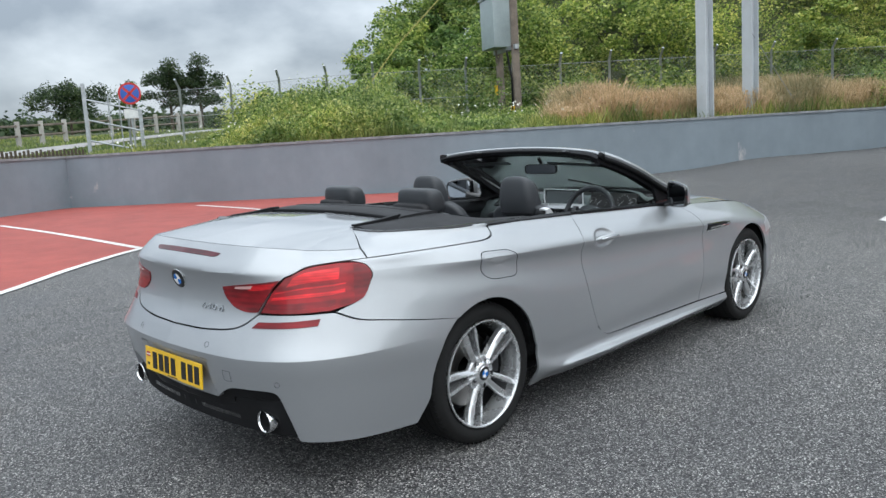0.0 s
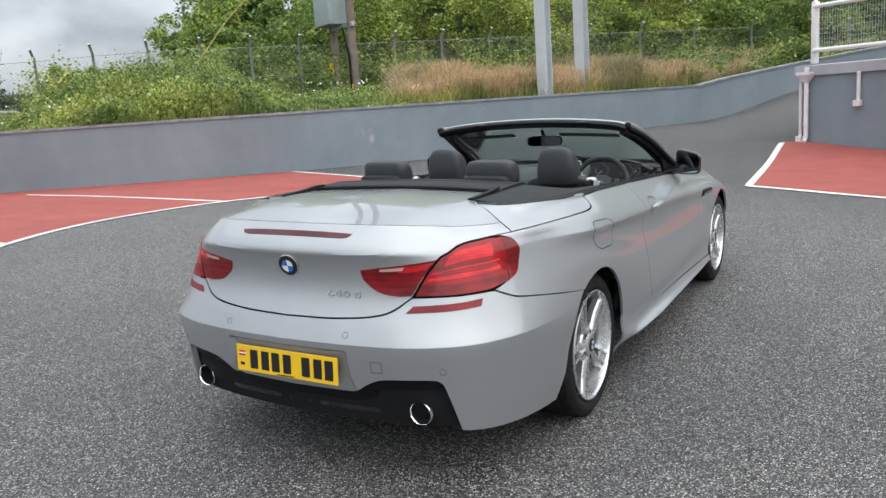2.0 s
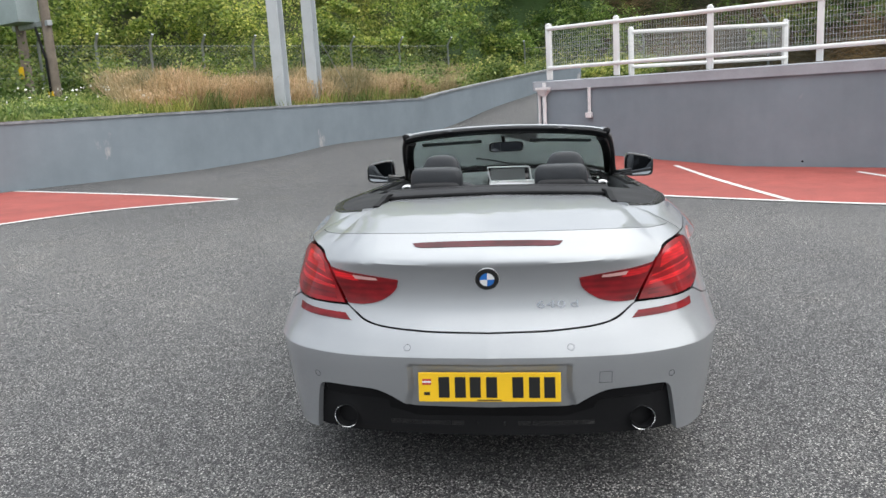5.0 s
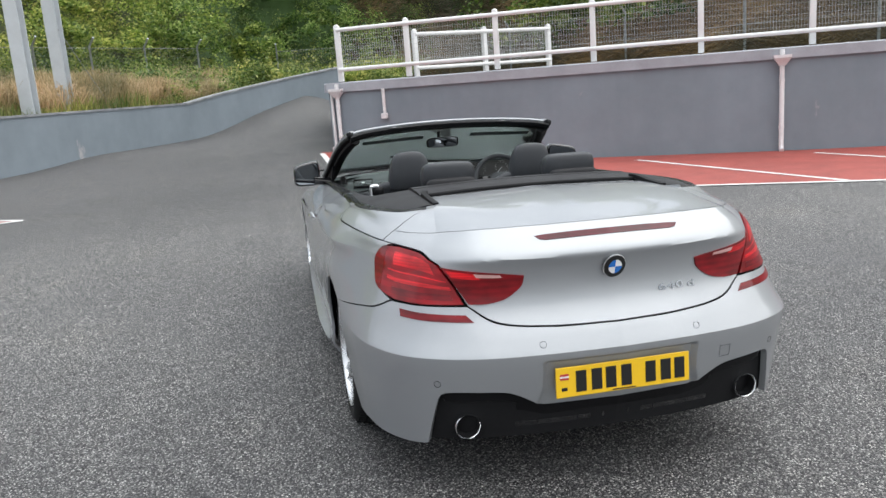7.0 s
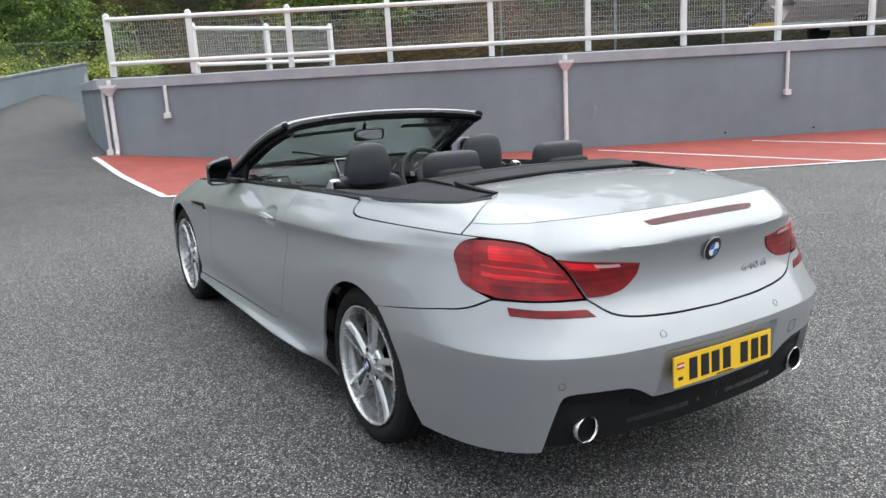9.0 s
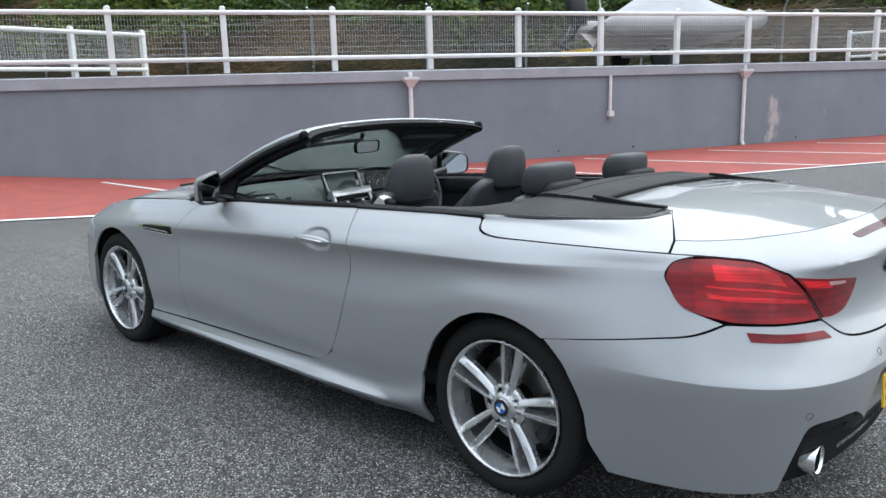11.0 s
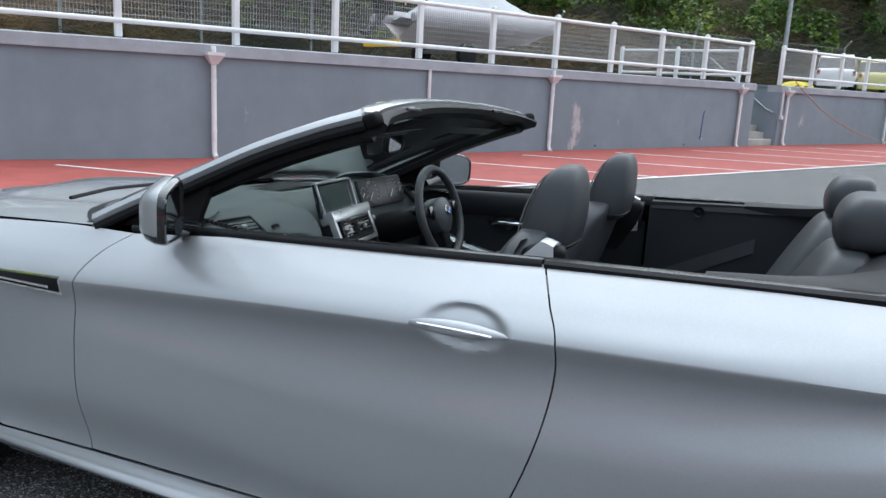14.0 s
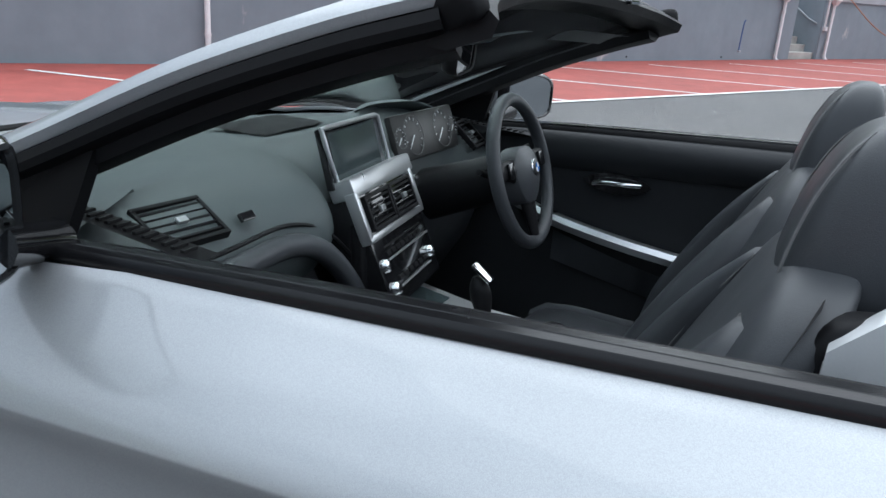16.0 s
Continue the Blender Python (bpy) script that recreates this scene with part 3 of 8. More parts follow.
def lamp_material(name, color, lines):
    """Clear red lens over ribbed reflectors."""
    m, n, l, p = nodes_of(name)
    tc = n.new("ShaderNodeTexCoord")
    w = n.new("ShaderNodeTexWave")
    w.wave_type, w.bands_direction = "BANDS", "Z"
    w.inputs["Scale"].default_value, w.inputs["Distortion"].default_value = lines, 0.6
    l.new(tc.outputs["Object"], w.inputs["Vector"])
    spots = noise_node(n, l, 9, 3, 0.5, stretch=(1, 1, 2.5))
    c = ramp(n, l, w.outputs["Fac"], ((0.2, shade(color, 0.80)), (0.8, color))).outputs["Color"]
    c = mix(n, l, 1.0, c, ramp(n, l, spots.outputs["Fac"], ((0.35, (0.50, 0.45, 0.45)), (0.65, (1.0, 1.0, 1.0)))).outputs["Color"], "MULTIPLY")
    l.new(c, p.inputs["Base Color"])
    p.inputs["Roughness"].default_value = 0.5
    p.inputs["Metallic"].default_value = 0.1
    p.inputs["Specular IOR Level"].default_value = 0.2
    p.inputs["Coat Weight"].default_value = 0.55
    p.inputs["Coat Roughness"].default_value = 0.01
    return m


LAMP_RED = lamp_material("red_lamp_lens", (0.32, 0.003, 0.008), 9)
LAMP_DARK = lamp_material("deep_red_lamp_lens", (0.24, 0.004, 0.009), 14)
LAMP_BRIGHT = lamp_material("bright_red_light_bar", (0.80, 0.014, 0.022), 30)
LAMP_MAROON = lamp_material("maroon_brake_lamp_lens", (0.11, 0.010, 0.018), 30)
LAMP_CLEAR = surface("reversing_lamp_lens", (0.62, 0.36, 0.34), 0.15, vary=0.1, grain=60, relief=0.1, coat=1.0)
WINDSCREEN = glass_material("faintly_green_glass", (0.80, 0.90, 0.86))
CLEAR = glass_material("clear_glass", (0.95, 0.97, 0.97))

# ---- the car: body shell ----
PLAN = [(0, -1.112), (0.30, -1.097), (0.56, -1.052), (0.745, -0.955), (0.855, -0.79), (0.905, -0.60), (0.926, -0.35), (0.937, 0.0), (0.939, 0.4), (0.935, 0.9),
        (0.930, 1.5), (0.926, 2.1), (0.925, 2.5), (0.922, 2.85), (0.905, 3.15), (0.85, 3.40), (0.72, 3.60), (0.50, 3.72), (0.25, 3.775), (0, 3.79)]
_plan = np.array(spline(PLAN, 900))
_arc = np.concatenate(([0], np.cumsum(np.linalg.norm(np.diff(_plan, axis=0), axis=1))))
_tan = np.gradient(_plan, axis=0)
_tan /= np.linalg.norm(_tan, axis=1)[:, None]
_nor = np.stack((_tan[:, 1], -_tan[:, 0]), axis=1)
_tan[0], _nor[0] = (1, 0), (0, -1)
_nor[-1] = (0, 1)


def s_of(x, y):
    """Where along the plan line the point (x, y) lies abreast."""
    return float(_arc[int(np.argmin((_plan[:, 0] - x) ** 2 + (_plan[:, 1] - y) ** 2))])


# heights and set-backs of ten lengthwise lines at stations round the car
STATIONS = [
    (0.00, -1.112, (0.36, 0.49, 0.596, 0.650, 0.76, 0.905, 0.930, 0.948, 0.995, 1.030), (-0.036, -0.010, 0.007, -0.020, -0.080, -0.072, -0.060, -0.070, -0.117, -0.160)),
    (0.45, -1.075, (0.36, 0.49, 0.596, 0.650, 0.76, 0.905, 0.930, 0.948, 0.990, 1.026), (-0.036, -0.010, 0.006, -0.022, -0.080, -0.079, -0.071, -0.083, -0.125, -0.168)),
    (0.76, -0.940, (0.24, 0.46, 0.600, 0.655, 0.77, 0.885, 0.920, 0.940, 0.975, 1.005), (-0.048, -0.014, 0.006, -0.028, -0.080, -0.125, -0.138, -0.153, -0.190, -0.235)),
    (0.90, -0.500, (0.22, 0.44, 0.600, 0.660, 0.74, 0.850, 0.905, 0.922, 0.957, 0.992), (-0.035, -0.010, 0.004, -0.012, -0.040, -0.080, -0.098, -0.106, -0.124, -0.176)),
    (0.935, 0.00, (0.20, 0.40, 0.540, 0.640, 0.74, 0.850, 0.883, 0.897, 0.958, 1.012), (-0.02, 0.002, 0.008, 0.010, 0.004, -0.020, -0.010, -0.020, -0.073, -0.140)),
    (0.939, 0.50, (0.185, 0.24, 0.300, 0.400, 0.63, 0.824, 0.863, 0.877, 0.928, 0.988), (-0.07, -0.008, -0.018, -0.008, 0.000, -0.020, -0.005, -0.011, -0.060, -0.128)),
    (0.933, 1.20, (0.175, 0.235, 0.300, 0.390, 0.58, 0.793, 0.836, 0.849, 0.894, 0.952), (-0.075, -0.002, -0.016, -0.008, -0.012, -0.021, -0.004, -0.010, -0.050, -0.122)),
    (0.926, 2.00, (0.175, 0.235, 0.300, 0.460, 0.61, 0.741, 0.788, 0.801, 0.854, 0.914), (-0.075, -0.002, -0.014, 0.000, -0.010, -0.019, -0.004, -0.010, -0.050, -0.115)),
    (0.925, 2.50, (0.18, 0.235, 0.300, 0.420, 0.55, 0.705, 0.750, 0.765, 0.810, 0.885), (-0.06, -0.010, -0.020, -0.012, -0.012, -0.006, -0.004, -0.010, -0.045, -0.140)),
    (0.922, 2.85, (0.20, 0.30, 0.420, 0.550, 0.65, 0.700, 0.725, 0.740, 0.790, 0.862), (-0.03, 0.000, 0.000, 0.002, 0.003, 0.000, -0.006, -0.014, -0.060, -0.150)),
    (0.87, 3.350, (0.18, 0.30, 0.420, 0.500, 0.58, 0.640, 0.680, 0.700, 0.740, 0.790), (-0.04, 0.000, 0.000, 0.000, -0.005, -0.015, -0.030, -0.045, -0.090, -0.170)),
    (0.0, 3.790, (0.18, 0.30, 0.420, 0.500, 0.58, 0.620, 0.650, 0.670, 0.700, 0.735), (-0.05, 0.000, 0.000, -0.010, -0.030, -0.050, -0.070, -0.090, -0.130, -0.200)),
]
_ss = [s_of(a, b) for a, b, _, _ in STATIONS]
_lz = [curve1(_ss, [st[2][k] for st in STATIONS]) for k in range(10)]
_ld = [curve1(_ss, [st[3][k] for st in STATIONS]) for k in range(10)]
_LZ = np.array([[f(q) for f in _lz] for q in _arc])
_LD = np.array([[f(q) for f in _ld] for q in _arc])
for _r in range(12):
    _LZ[1:-1] = (_LZ[:-2] + 2 * _LZ[1:-1] + _LZ[2:]) / 4
    _LD[1:-1] = (_LD[:-2] + 2 * _LD[1:-1] + _LD[2:]) / 4


_K6 = np.interp(_arc, (0, s_of(0.92, 2.3), s_of(0.92, 2.9)), (0.62, 0.62, 0.2))      # how sharp the shoulder crease is
_K2 = np.interp(_arc, (0, s_of(0.87, -0.7), s_of(0.93, -0.33)), (0.8, 0.8, 0.0))      # and the bumper's crease


def set_back(i, z):
    """How far the skin lies outside the plan line at height z, abreast of plan point i."""
    a = min(int(i), len(_arc) - 2)
    u = i - a
    zs, ds = (_LZ[a] * (1 - u) + _LZ[a + 1] * u).tolist(), (_LD[a] * (1 - u) + _LD[a + 1] * u).tolist()
    if z <= zs[0]:
        return ds[0] + (z - zs[0]) * (ds[1] - ds[0]) / (zs[1] - zs[0])
    if z >= zs[9]:
        return ds[9] + (z - zs[9]) * 1.3 * (ds[9] - ds[8]) / (zs[9] - zs[8])
    k = 0
    while z > zs[k + 1]:
        k += 1

    def slope(n, side):
        if n == 0:
            return (ds[1] - ds[0]) / (zs[1] - zs[0])
        if n == 9:
            return (ds[9] - ds[8]) / (zs[9] - zs[8])
        h0, h1 = zs[n] - zs[n - 1], zs[n + 1] - zs[n]
        s0, s1 = (ds[n] - ds[n - 1]) / h0, (ds[n + 1] - ds[n]) / h1
        even = (s0 * h1 + s1 * h0) / (h0 + h1)
        k = float(_K6[a]) if n == 6 else float(_K2[a]) if n == 2 else 0.0
        return even + ((s0 if side < 0 else s1) - even) * k
    h = zs[k + 1] - zs[k]
    t = (z - zs[k]) / h
    return (2 * t ** 3 - 3 * t ** 2 + 1) * ds[k] + (t ** 3 - 2 * t ** 2 + t) * h * slope(k, 1) + (-2 * t ** 3 + 3 * t ** 2) * ds[k + 1] + (t ** 3 - t ** 2) * h * slope(k + 1, -1)


def body(s, z, out=0.0):
    """The point of the car's right-hand skin at s round the plan and at height z, moved out by a hair."""
    i = float(np.interp(s, _arc, np.arange(len(_arc))))
    a = min(int(i), len(_arc) - 2)
    u = i - a
    d = set_back(i, z) + out
    p = _plan[a] * (1 - u) + _plan[a + 1] * u
    q = _nor[a] * (1 - u) + _nor[a + 1] * u
    return (max(0.0, float(p[0] + q[0] * d)), float(p[1] + q[1] * d), float(z))


def trace(points, n, smooth=True):
    """n points (s, z) along places (x, y, z) on the skin."""
    sz = [(s_of(x, y), z) for x, y, z in points]
    return spline(sz, n) if smooth and len(sz) > 2 else resample(sz, n)


def chain(*pieces):
    out = list(pieces[0])
    for p in pieces[1:]:
        out += list(p)[1:]
    return out


def coons(low, high, first=None, last=None, nv=16):
    """Rows of (s, z) that fill the field between two long edges and, where given, two end edges."""
    nt = len(low)
    first = resample(first, nv + 1) if first else [tuple(np.array(low[0]) * (1 - v / nv) + np.array(high[0]) * v / nv) for v in range(nv + 1)]
    last = resample(last, nv + 1) if last else [tuple(np.array(low[-1]) * (1 - v / nv) + np.array(high[-1]) * v / nv) for v in range(nv + 1)]
    rows = []
    for i in range(nt):
        t = i / (nt - 1)
        row = []
        for k in range(nv + 1):
            v = k / nv
            p = np.array(low[i]) * (1 - v) + np.array(high[i]) * v
            p = p + (1 - t) * (np.array(first[k]) - np.array(low[0]) * (1 - v) - np.array(high[0]) * v)
            p = p + t * (np.array(last[k]) - np.array(low[-1]) * (1 - v) - np.array(high[-1]) * v)
            row.append((float(p[0]), float(p[1])))
        rows.append(row)
    return rows


def align(cols, level=6, share=0.62):
    """Columns of (s, z) from a panel's low edge to its high edge, respaced so that one row runs along a crease."""
    out = []
    for col in cols:
        c = np.array(col)
        n = len(c)
        over = c[:, 1] - np.interp(c[:, 0], _arc, _LZ[:, level])
        k = int(np.argmax(over > 0))
        if over[0] >= 0 or over[-1] <= 0:
            out.append(col)
            continue
        f = (k - 1) + over[k - 1] / (over[k - 1] - over[k])
        kc = round((n - 1) * share)
        u = np.concatenate((f * (1 - (1 - np.arange(kc + 1) / kc) ** 1.35), f + (n - 1 - f) * (np.arange(1, n - kc) / (n - 1 - kc)) ** 1.35))
        out.append([(float(np.interp(q, np.arange(n), c[:, 0])), float(np.interp(q, np.arange(n), c[:, 1]))) for q in u])
    return out


def rimmed(rows, depth=0.012, inset=0.0013):
    """A skin through rows of points whose outer edge is rolled inwards, so that the joints to its neighbours are real gaps."""
    nr, nc = len(rows), len(rows[0])
    P = np.array(rows, float)
    du = np.gradient(P, axis=0)
    dv = np.gradient(P, axis=1)
    N = np.cross(du, dv)
    N /= np.maximum(np.linalg.norm(N, axis=2), 1e-9)[:, :, None]
    c = P.reshape(-1, 3).mean(axis=0)
    mid = N[nr // 2, nc // 2]
    if mid @ (P[nr // 2, nc // 2] - np.array((0, min(max(c[1], 0.0), 2.8), 0.45))) < 0:
        N = -N
        flip = True
    else:
        flip = False
    Q = P.copy()
    for k in range(nr):
        for e, f in ((0, 1), (nc - 1, nc - 2)):
            d = P[k, f] - P[k, e]
            Q[k, e] = Q[k, e] + d / max(np.linalg.norm(d), 1e-9) * inset
    for k in range(nc):
        for e, f in ((0, 1), (nr - 1, nr - 2)):
            d = P[f, k] - P[e, k]
            Q[e, k] = Q[e, k] + d / max(np.linalg.norm(d), 1e-9) * inset
    v, f = grid([list(map(tuple, r)) for r in Q], flip=flip)
    ring = [(0, j) for j in range(nc)] + [(i, nc - 1) for i in range(1, nr)] + [(nr - 1, j) for j in range(nc - 2, -1, -1)] + [(i, 0) for i in range(nr - 2, 0, -1)]
    k0 = len(v)
    for lift in (0.0016, depth):
        for i, j in ring:
            v.append(tuple(Q[i, j] - N[i, j] * lift ))
    m = len(ring)
    first = [i * nc + j for i, j in ring]
    for a in range(m):
        b = (a + 1) % m
        q1 = (first[a], k0 + a, k0 + b, first[b])
        q2 = (k0 + a, k0 + m + a, k0 + m + b, k0 + b)
        f += [tuple(reversed(q1)), tuple(reversed(q2))] if flip else [q1, q2]
    return v, f


def skin(rows_sz, out=0.0, **kw):
    return rimmed([[body(s, z, out) for s, z in r] for r in rows_sz], **kw)


def full(rows):
    """Rows that run from the middle to the right, carried across to the left as well."""
    return [[(-p[0], p[1], p[2]) for p in r] for r in reversed(rows[1:])] + [[(0.0, p[1], p[2]) for p in rows[0]]] + [list(r) for r in rows[1:]]


def both(name, geo, material, parent, label="", smooth=35):
    """The part on the right and its mirror image on the left."""
    return part(name, geo, material, parent, label, smooth), part(name, mirrored(geo), material, parent, label, smooth)


CAR = thing("convertible_car", "silver two-door convertible with its black roof folded away, parked on asphalt", "car", pose(-0.018, 0, 0.0, 0, 1.15, 0))
RC, FC, WZ = (0.0, -0.015), 2.855, 0.335      # rear and front axle lines, hub height


def arc_pts(y0, r, a0, a1, n, z0=WZ + 0.012):
    return [(0.92, y0 + r * math.cos(radians(a)), z0 + r * math.sin(radians(a))) for a in np.linspace(a0, a1, n)]


RA_R, FA_R = 0.362, 0.360
DOOR_FRONT = [(0.92, 2.085, 0.290), (0.92, 2.125, 0.45), (0.92, 2.140, 0.62), (0.92, 2.138, 0.77), (0.87, 2.085, 0.86), (0.82, 2.02, 0.914)]
DOOR_REAR = [(0.92, 1.020, 0.306), (0.92, 0.955, 0.322), (0.92, 0.895, 0.372), (0.92, 0.835, 0.47), (0.92, 0.775, 0.66), (0.92, 0.757, 0.85), (0.86, 0.790, 0.92), (0.81, 0.835, 0.990)]
BELT_D = [(0.82, 2.02, 0.914), (0.81, 1.45, 0.961), (0.81, 0.835, 0.990)]
door_f, door_r = trace(DOOR_FRONT, 40), trace(DOOR_REAR, 40)


def pressed(p):
    """The door skin, pressed in behind the handle."""
    e = ((p[1] - 0.970) / 0.112) ** 2 + ((p[2] - 0.851) / 0.052) ** 2
    k = min(1.0, 1.5 * max(0.0, 1.0 - e))
    return (p[0] - 0.020 * k * k * (3 - 2 * k), p[1], p[2])


door_rows = align(list(zip(*coons(trace(DOOR_FRONT, 90), trace(DOOR_REAR, 90), trace([DOOR_FRONT[0], DOOR_REAR[0]], 131, False), trace(BELT_D, 131), nv=130))))
both("door", rimmed([[pressed(body(a, b)) for a, b in r] for r in door_rows], inset=0.0028), PAINT, CAR)

# sill under the door
def sill_top(y):
    return float(np.interp(y, (0.30, 0.86, 0.895, 0.955, 1.02, 1.10, 2.09, 2.52), (0.396, 0.386, 0.368, 0.318, 0.302, 0.300, 0.285, 0.272)))


def sill_out(y, z):
    """How far the skirt's blade stands proud: broad towards the rear wheel, ending in a point before it."""
    k = float(np.interp(y, (0.354, 0.50, 0.62, 0.95, 1.7, 2.488), (0.0, 0.10, 0.75, 1.0, 0.55, 0.2)))
    edge = 0.232 + 0.012 * k
    return 0.030 * k * (1.0 if z < edge else max(0.0, 1 - (z - edge) / 0.016)) - 0.010 * k * math.exp(-((z - 0.275) / 0.022) ** 2)


sill_rows = []
for y in np.linspace(0.342, 2.488, 80):
    s = s_of(0.93, y)
    sill_rows.append([body(s, z, sill_out(y, z)) for z in [0.172 + (sill_top(y) - 0.172) * k / 34 for k in range(35)]])
both("sill_skirt", rimmed(sill_rows, inset=0.002), PAINT, CAR)

# rear quarter: from the door gap, over the wheel arch and back to the lamp
arch_r = [p for p in arc_pts(-0.015, RA_R, 8, 122, 30)]
q_low = chain(trace([(0.92, 0.905, 0.388), (0.92, 0.36, 0.398)], 20, False), trace([(0.92, 0.36, 0.398)] + arch_r[1:], 40, False),
              trace([arch_r[-1], (0.91, -0.38, 0.680), (0.90, -0.58, 0.712), (0.87, -0.70, 0.732), (0.82, -0.79, 0.768)], 24))
q_high = chain(trace([(0.81, 0.835, 0.990), (0.81, 0.46, 1.001), (0.80, 0.14, 1.007)], 20), trace([(0.80, 0.14, 1.006), (0.81, 0.122, 0.975), (0.83, 0.06, 0.957), (0.83, -0.10, 0.956)], 20),
               trace([(0.83, -0.10, 0.956), (0.80, -0.35, 0.957), (0.79, -0.56, 0.957), (0.772, -0.66, 0.9565)], 44))
q_low = resample(q_low, 84)
q_high = chain(resample(q_high[:39], 54), resample(q_high[38:], 31))
both("rear_quarter_panel", skin(align(coons(q_low, q_high, trace(DOOR_REAR[2:], 30), trace([(0.82, -0.79, 0.768), (0.81, -0.652, 0.81), (0.80, -0.598, 0.868), (0.80, -0.583, 0.898), (0.795, -0.597, 0.934), (0.782, -0.630, 0.9495), (0.772, -0.66, 0.9565)], 30), nv=56))), PAINT, CAR)

# rear bumper, from the middle to the wheel arch
b_high = chain(trace([(0, -1.08, 0.676), (0.25, -1.07, 0.682), (0.45, -1.04, 0.706), (0.55, -1.0, 0.766)], 20), trace([(0.55, -1.0, 0.766), (0.70, -0.93, 0.768), (0.82, -0.79, 0.768)], 16),
               trace([(0.82, -0.79, 0.768), (0.87, -0.70, 0.731), (0.90, -0.58, 0.711), (0.91, -0.38, 0.679), arch_r[-1]], 24))
b_low = chain(trace([(0, -1.12, 0.385), (0.285, -1.10, 0.388)], 8, False), trace([(0.285, -1.10, 0.388), (0.31, -1.095, 0.395), (0.365, -1.085, 0.430), (0.43, -1.075, 0.457), (0.50, -1.05, 0.464)], 10),
              trace([(0.50, -1.05, 0.464), (0.615, -0.99, 0.466), (0.650, -0.98, 0.454), (0.665, -0.97, 0.42)], 8), trace([(0.665, -0.97, 0.42), (0.712, -0.945, 0.25)], 8, False),
              trace([(0.712, -0.945, 0.25), (0.80, -0.83, 0.237), (0.88, -0.60, 0.230), (0.90, -0.455, 0.228)], 27))
def dented(p):
    """The bumper skin, sunk where the number plate sits."""
    x, z = p[0], p[2]
    half = 0.283 + 0.25 * max(0.0, 0.46 - z)
    e = min(max((half + 0.022 - x) / 0.022, 0.0), 1.0) * min(max((0.572 - z) / 0.016, 0.0), 1.0)
    e = e * e * (3 - 2 * e)
    return (x, p[1] + 0.020 * e * (p[1] < -0.8), z)


bump_rows = align(coons(resample(b_low, 150), resample(b_high, 150), None, trace([(0.90, -0.455, 0.228), (0.92, -0.40, 0.30)] + list(reversed(arc_pts(-0.015, RA_R + 0.004, 124, 182, 14))), 30, False), nv=64), 2, 0.6)
part("rear_bumper", rimmed(full([[dented(body(a, b)) for a, b in r] for r in bump_rows]), depth=0.025), PAINT, CAR, "", 35)

# black diffuser between and below
diff_rows = []
for i in range(61):
    x = 0.708 * i / 60
    s = s_of(x, -1.12 + 0.28 * x * x)
    top = float(np.interp(x, (0, 0.29, 0.365, 0.43, 0.50, 0.72), (0.388, 0.391, 0.434, 0.460, 0.468, 0.468))) + 0.012
    row = []
    for k in range(13):
        v = k / 12
        z0 = 0.262 - 0.030 * min(1.0, (x / 0.5) ** 2) + 1.2 * max(0.0, x - 0.615)
        z = z0 + (top - z0) * v
        row.append(body(s, z, -0.022 - 0.05 * (1 - v) ** 2 - 0.9 * max(0.0, x - 0.655) - (0.035 if 0.40 < x < 0.66 and v < 0.75 else 0.0)))
    row.insert(0, tuple(np.array(row[0]) + np.array((0, 0.25, -0.02))))
    diff_rows.append(row)
dg = grid(diff_rows)
dm = mirrored(dg)
part("diffuser", join(dg, dm), BLACK_PLASTIC, CAR, "matt black lower rear valance", 40)
both("diffuser_lip", skin([[(s_of(x, -1.12 + 0.28 * x * x), z) for z in (0.300, 0.312, 0.322)] for x in np.linspace(0, 0.40, 20)], -0.030), GLOSS_BLACK, CAR)

# front wing
arch_f = list(reversed(arc_pts(FC, FA_R, 25, 170, 36)))
f_low = chain(trace([(0.92, 2.085, 0.288), (0.92, 2.47, 0.276)], 12, False), trace([(0.92, 2.47, 0.276)] + arch_f[1:], 50, False), trace([arch_f[-1], (0.90, 3.235, 0.52)], 6, False))
f_high = chain(trace([(0.82, 2.02, 0.912), (0.80, 2.25, 0.905), (0.79, 2.5, 0.888)], 18), trace([(0.79, 2.5, 0.888), (0.78, 2.85, 0.862), (0.78, 3.20, 0.815)], 50))
both("front_wing", skin(align(coons(resample(f_low, 70), resample(f_high, 70), trace(DOOR_FRONT, 40), None, nv=56))), PAINT, CAR)
# front bumper and nose
fb = []
for i in range(50):
    s = s_of(0.91, 3.20) + (_arc[-1] - s_of(0.91, 3.20)) * i / 49
    lo = 0.20
    fb.append([(s, lo + (_lz[9](s) - lo) * k / 20) for k in range(21)])
both("front_bumper", skin(fb, depth=0.02), PAINT, CAR)
both("headlamp", skin([[(s_of(0.905, 3.16) + (s_of(0.62, 3.66) - s_of(0.905, 3.16)) * i / 16, 0.60 + 0.02 * math.sin(i / 16 * 3) + k * (0.012 + 0.007 * i / 16)) for k in range(7)] for i in range(17)], 0.003, depth=0.006), surface("smoked_headlamp_lens", (0.34, 0.35, 0.36), 0.45, 0.2, vary=0.1, grain=40, relief=0.05), CAR, "clear wraparound headlamp")

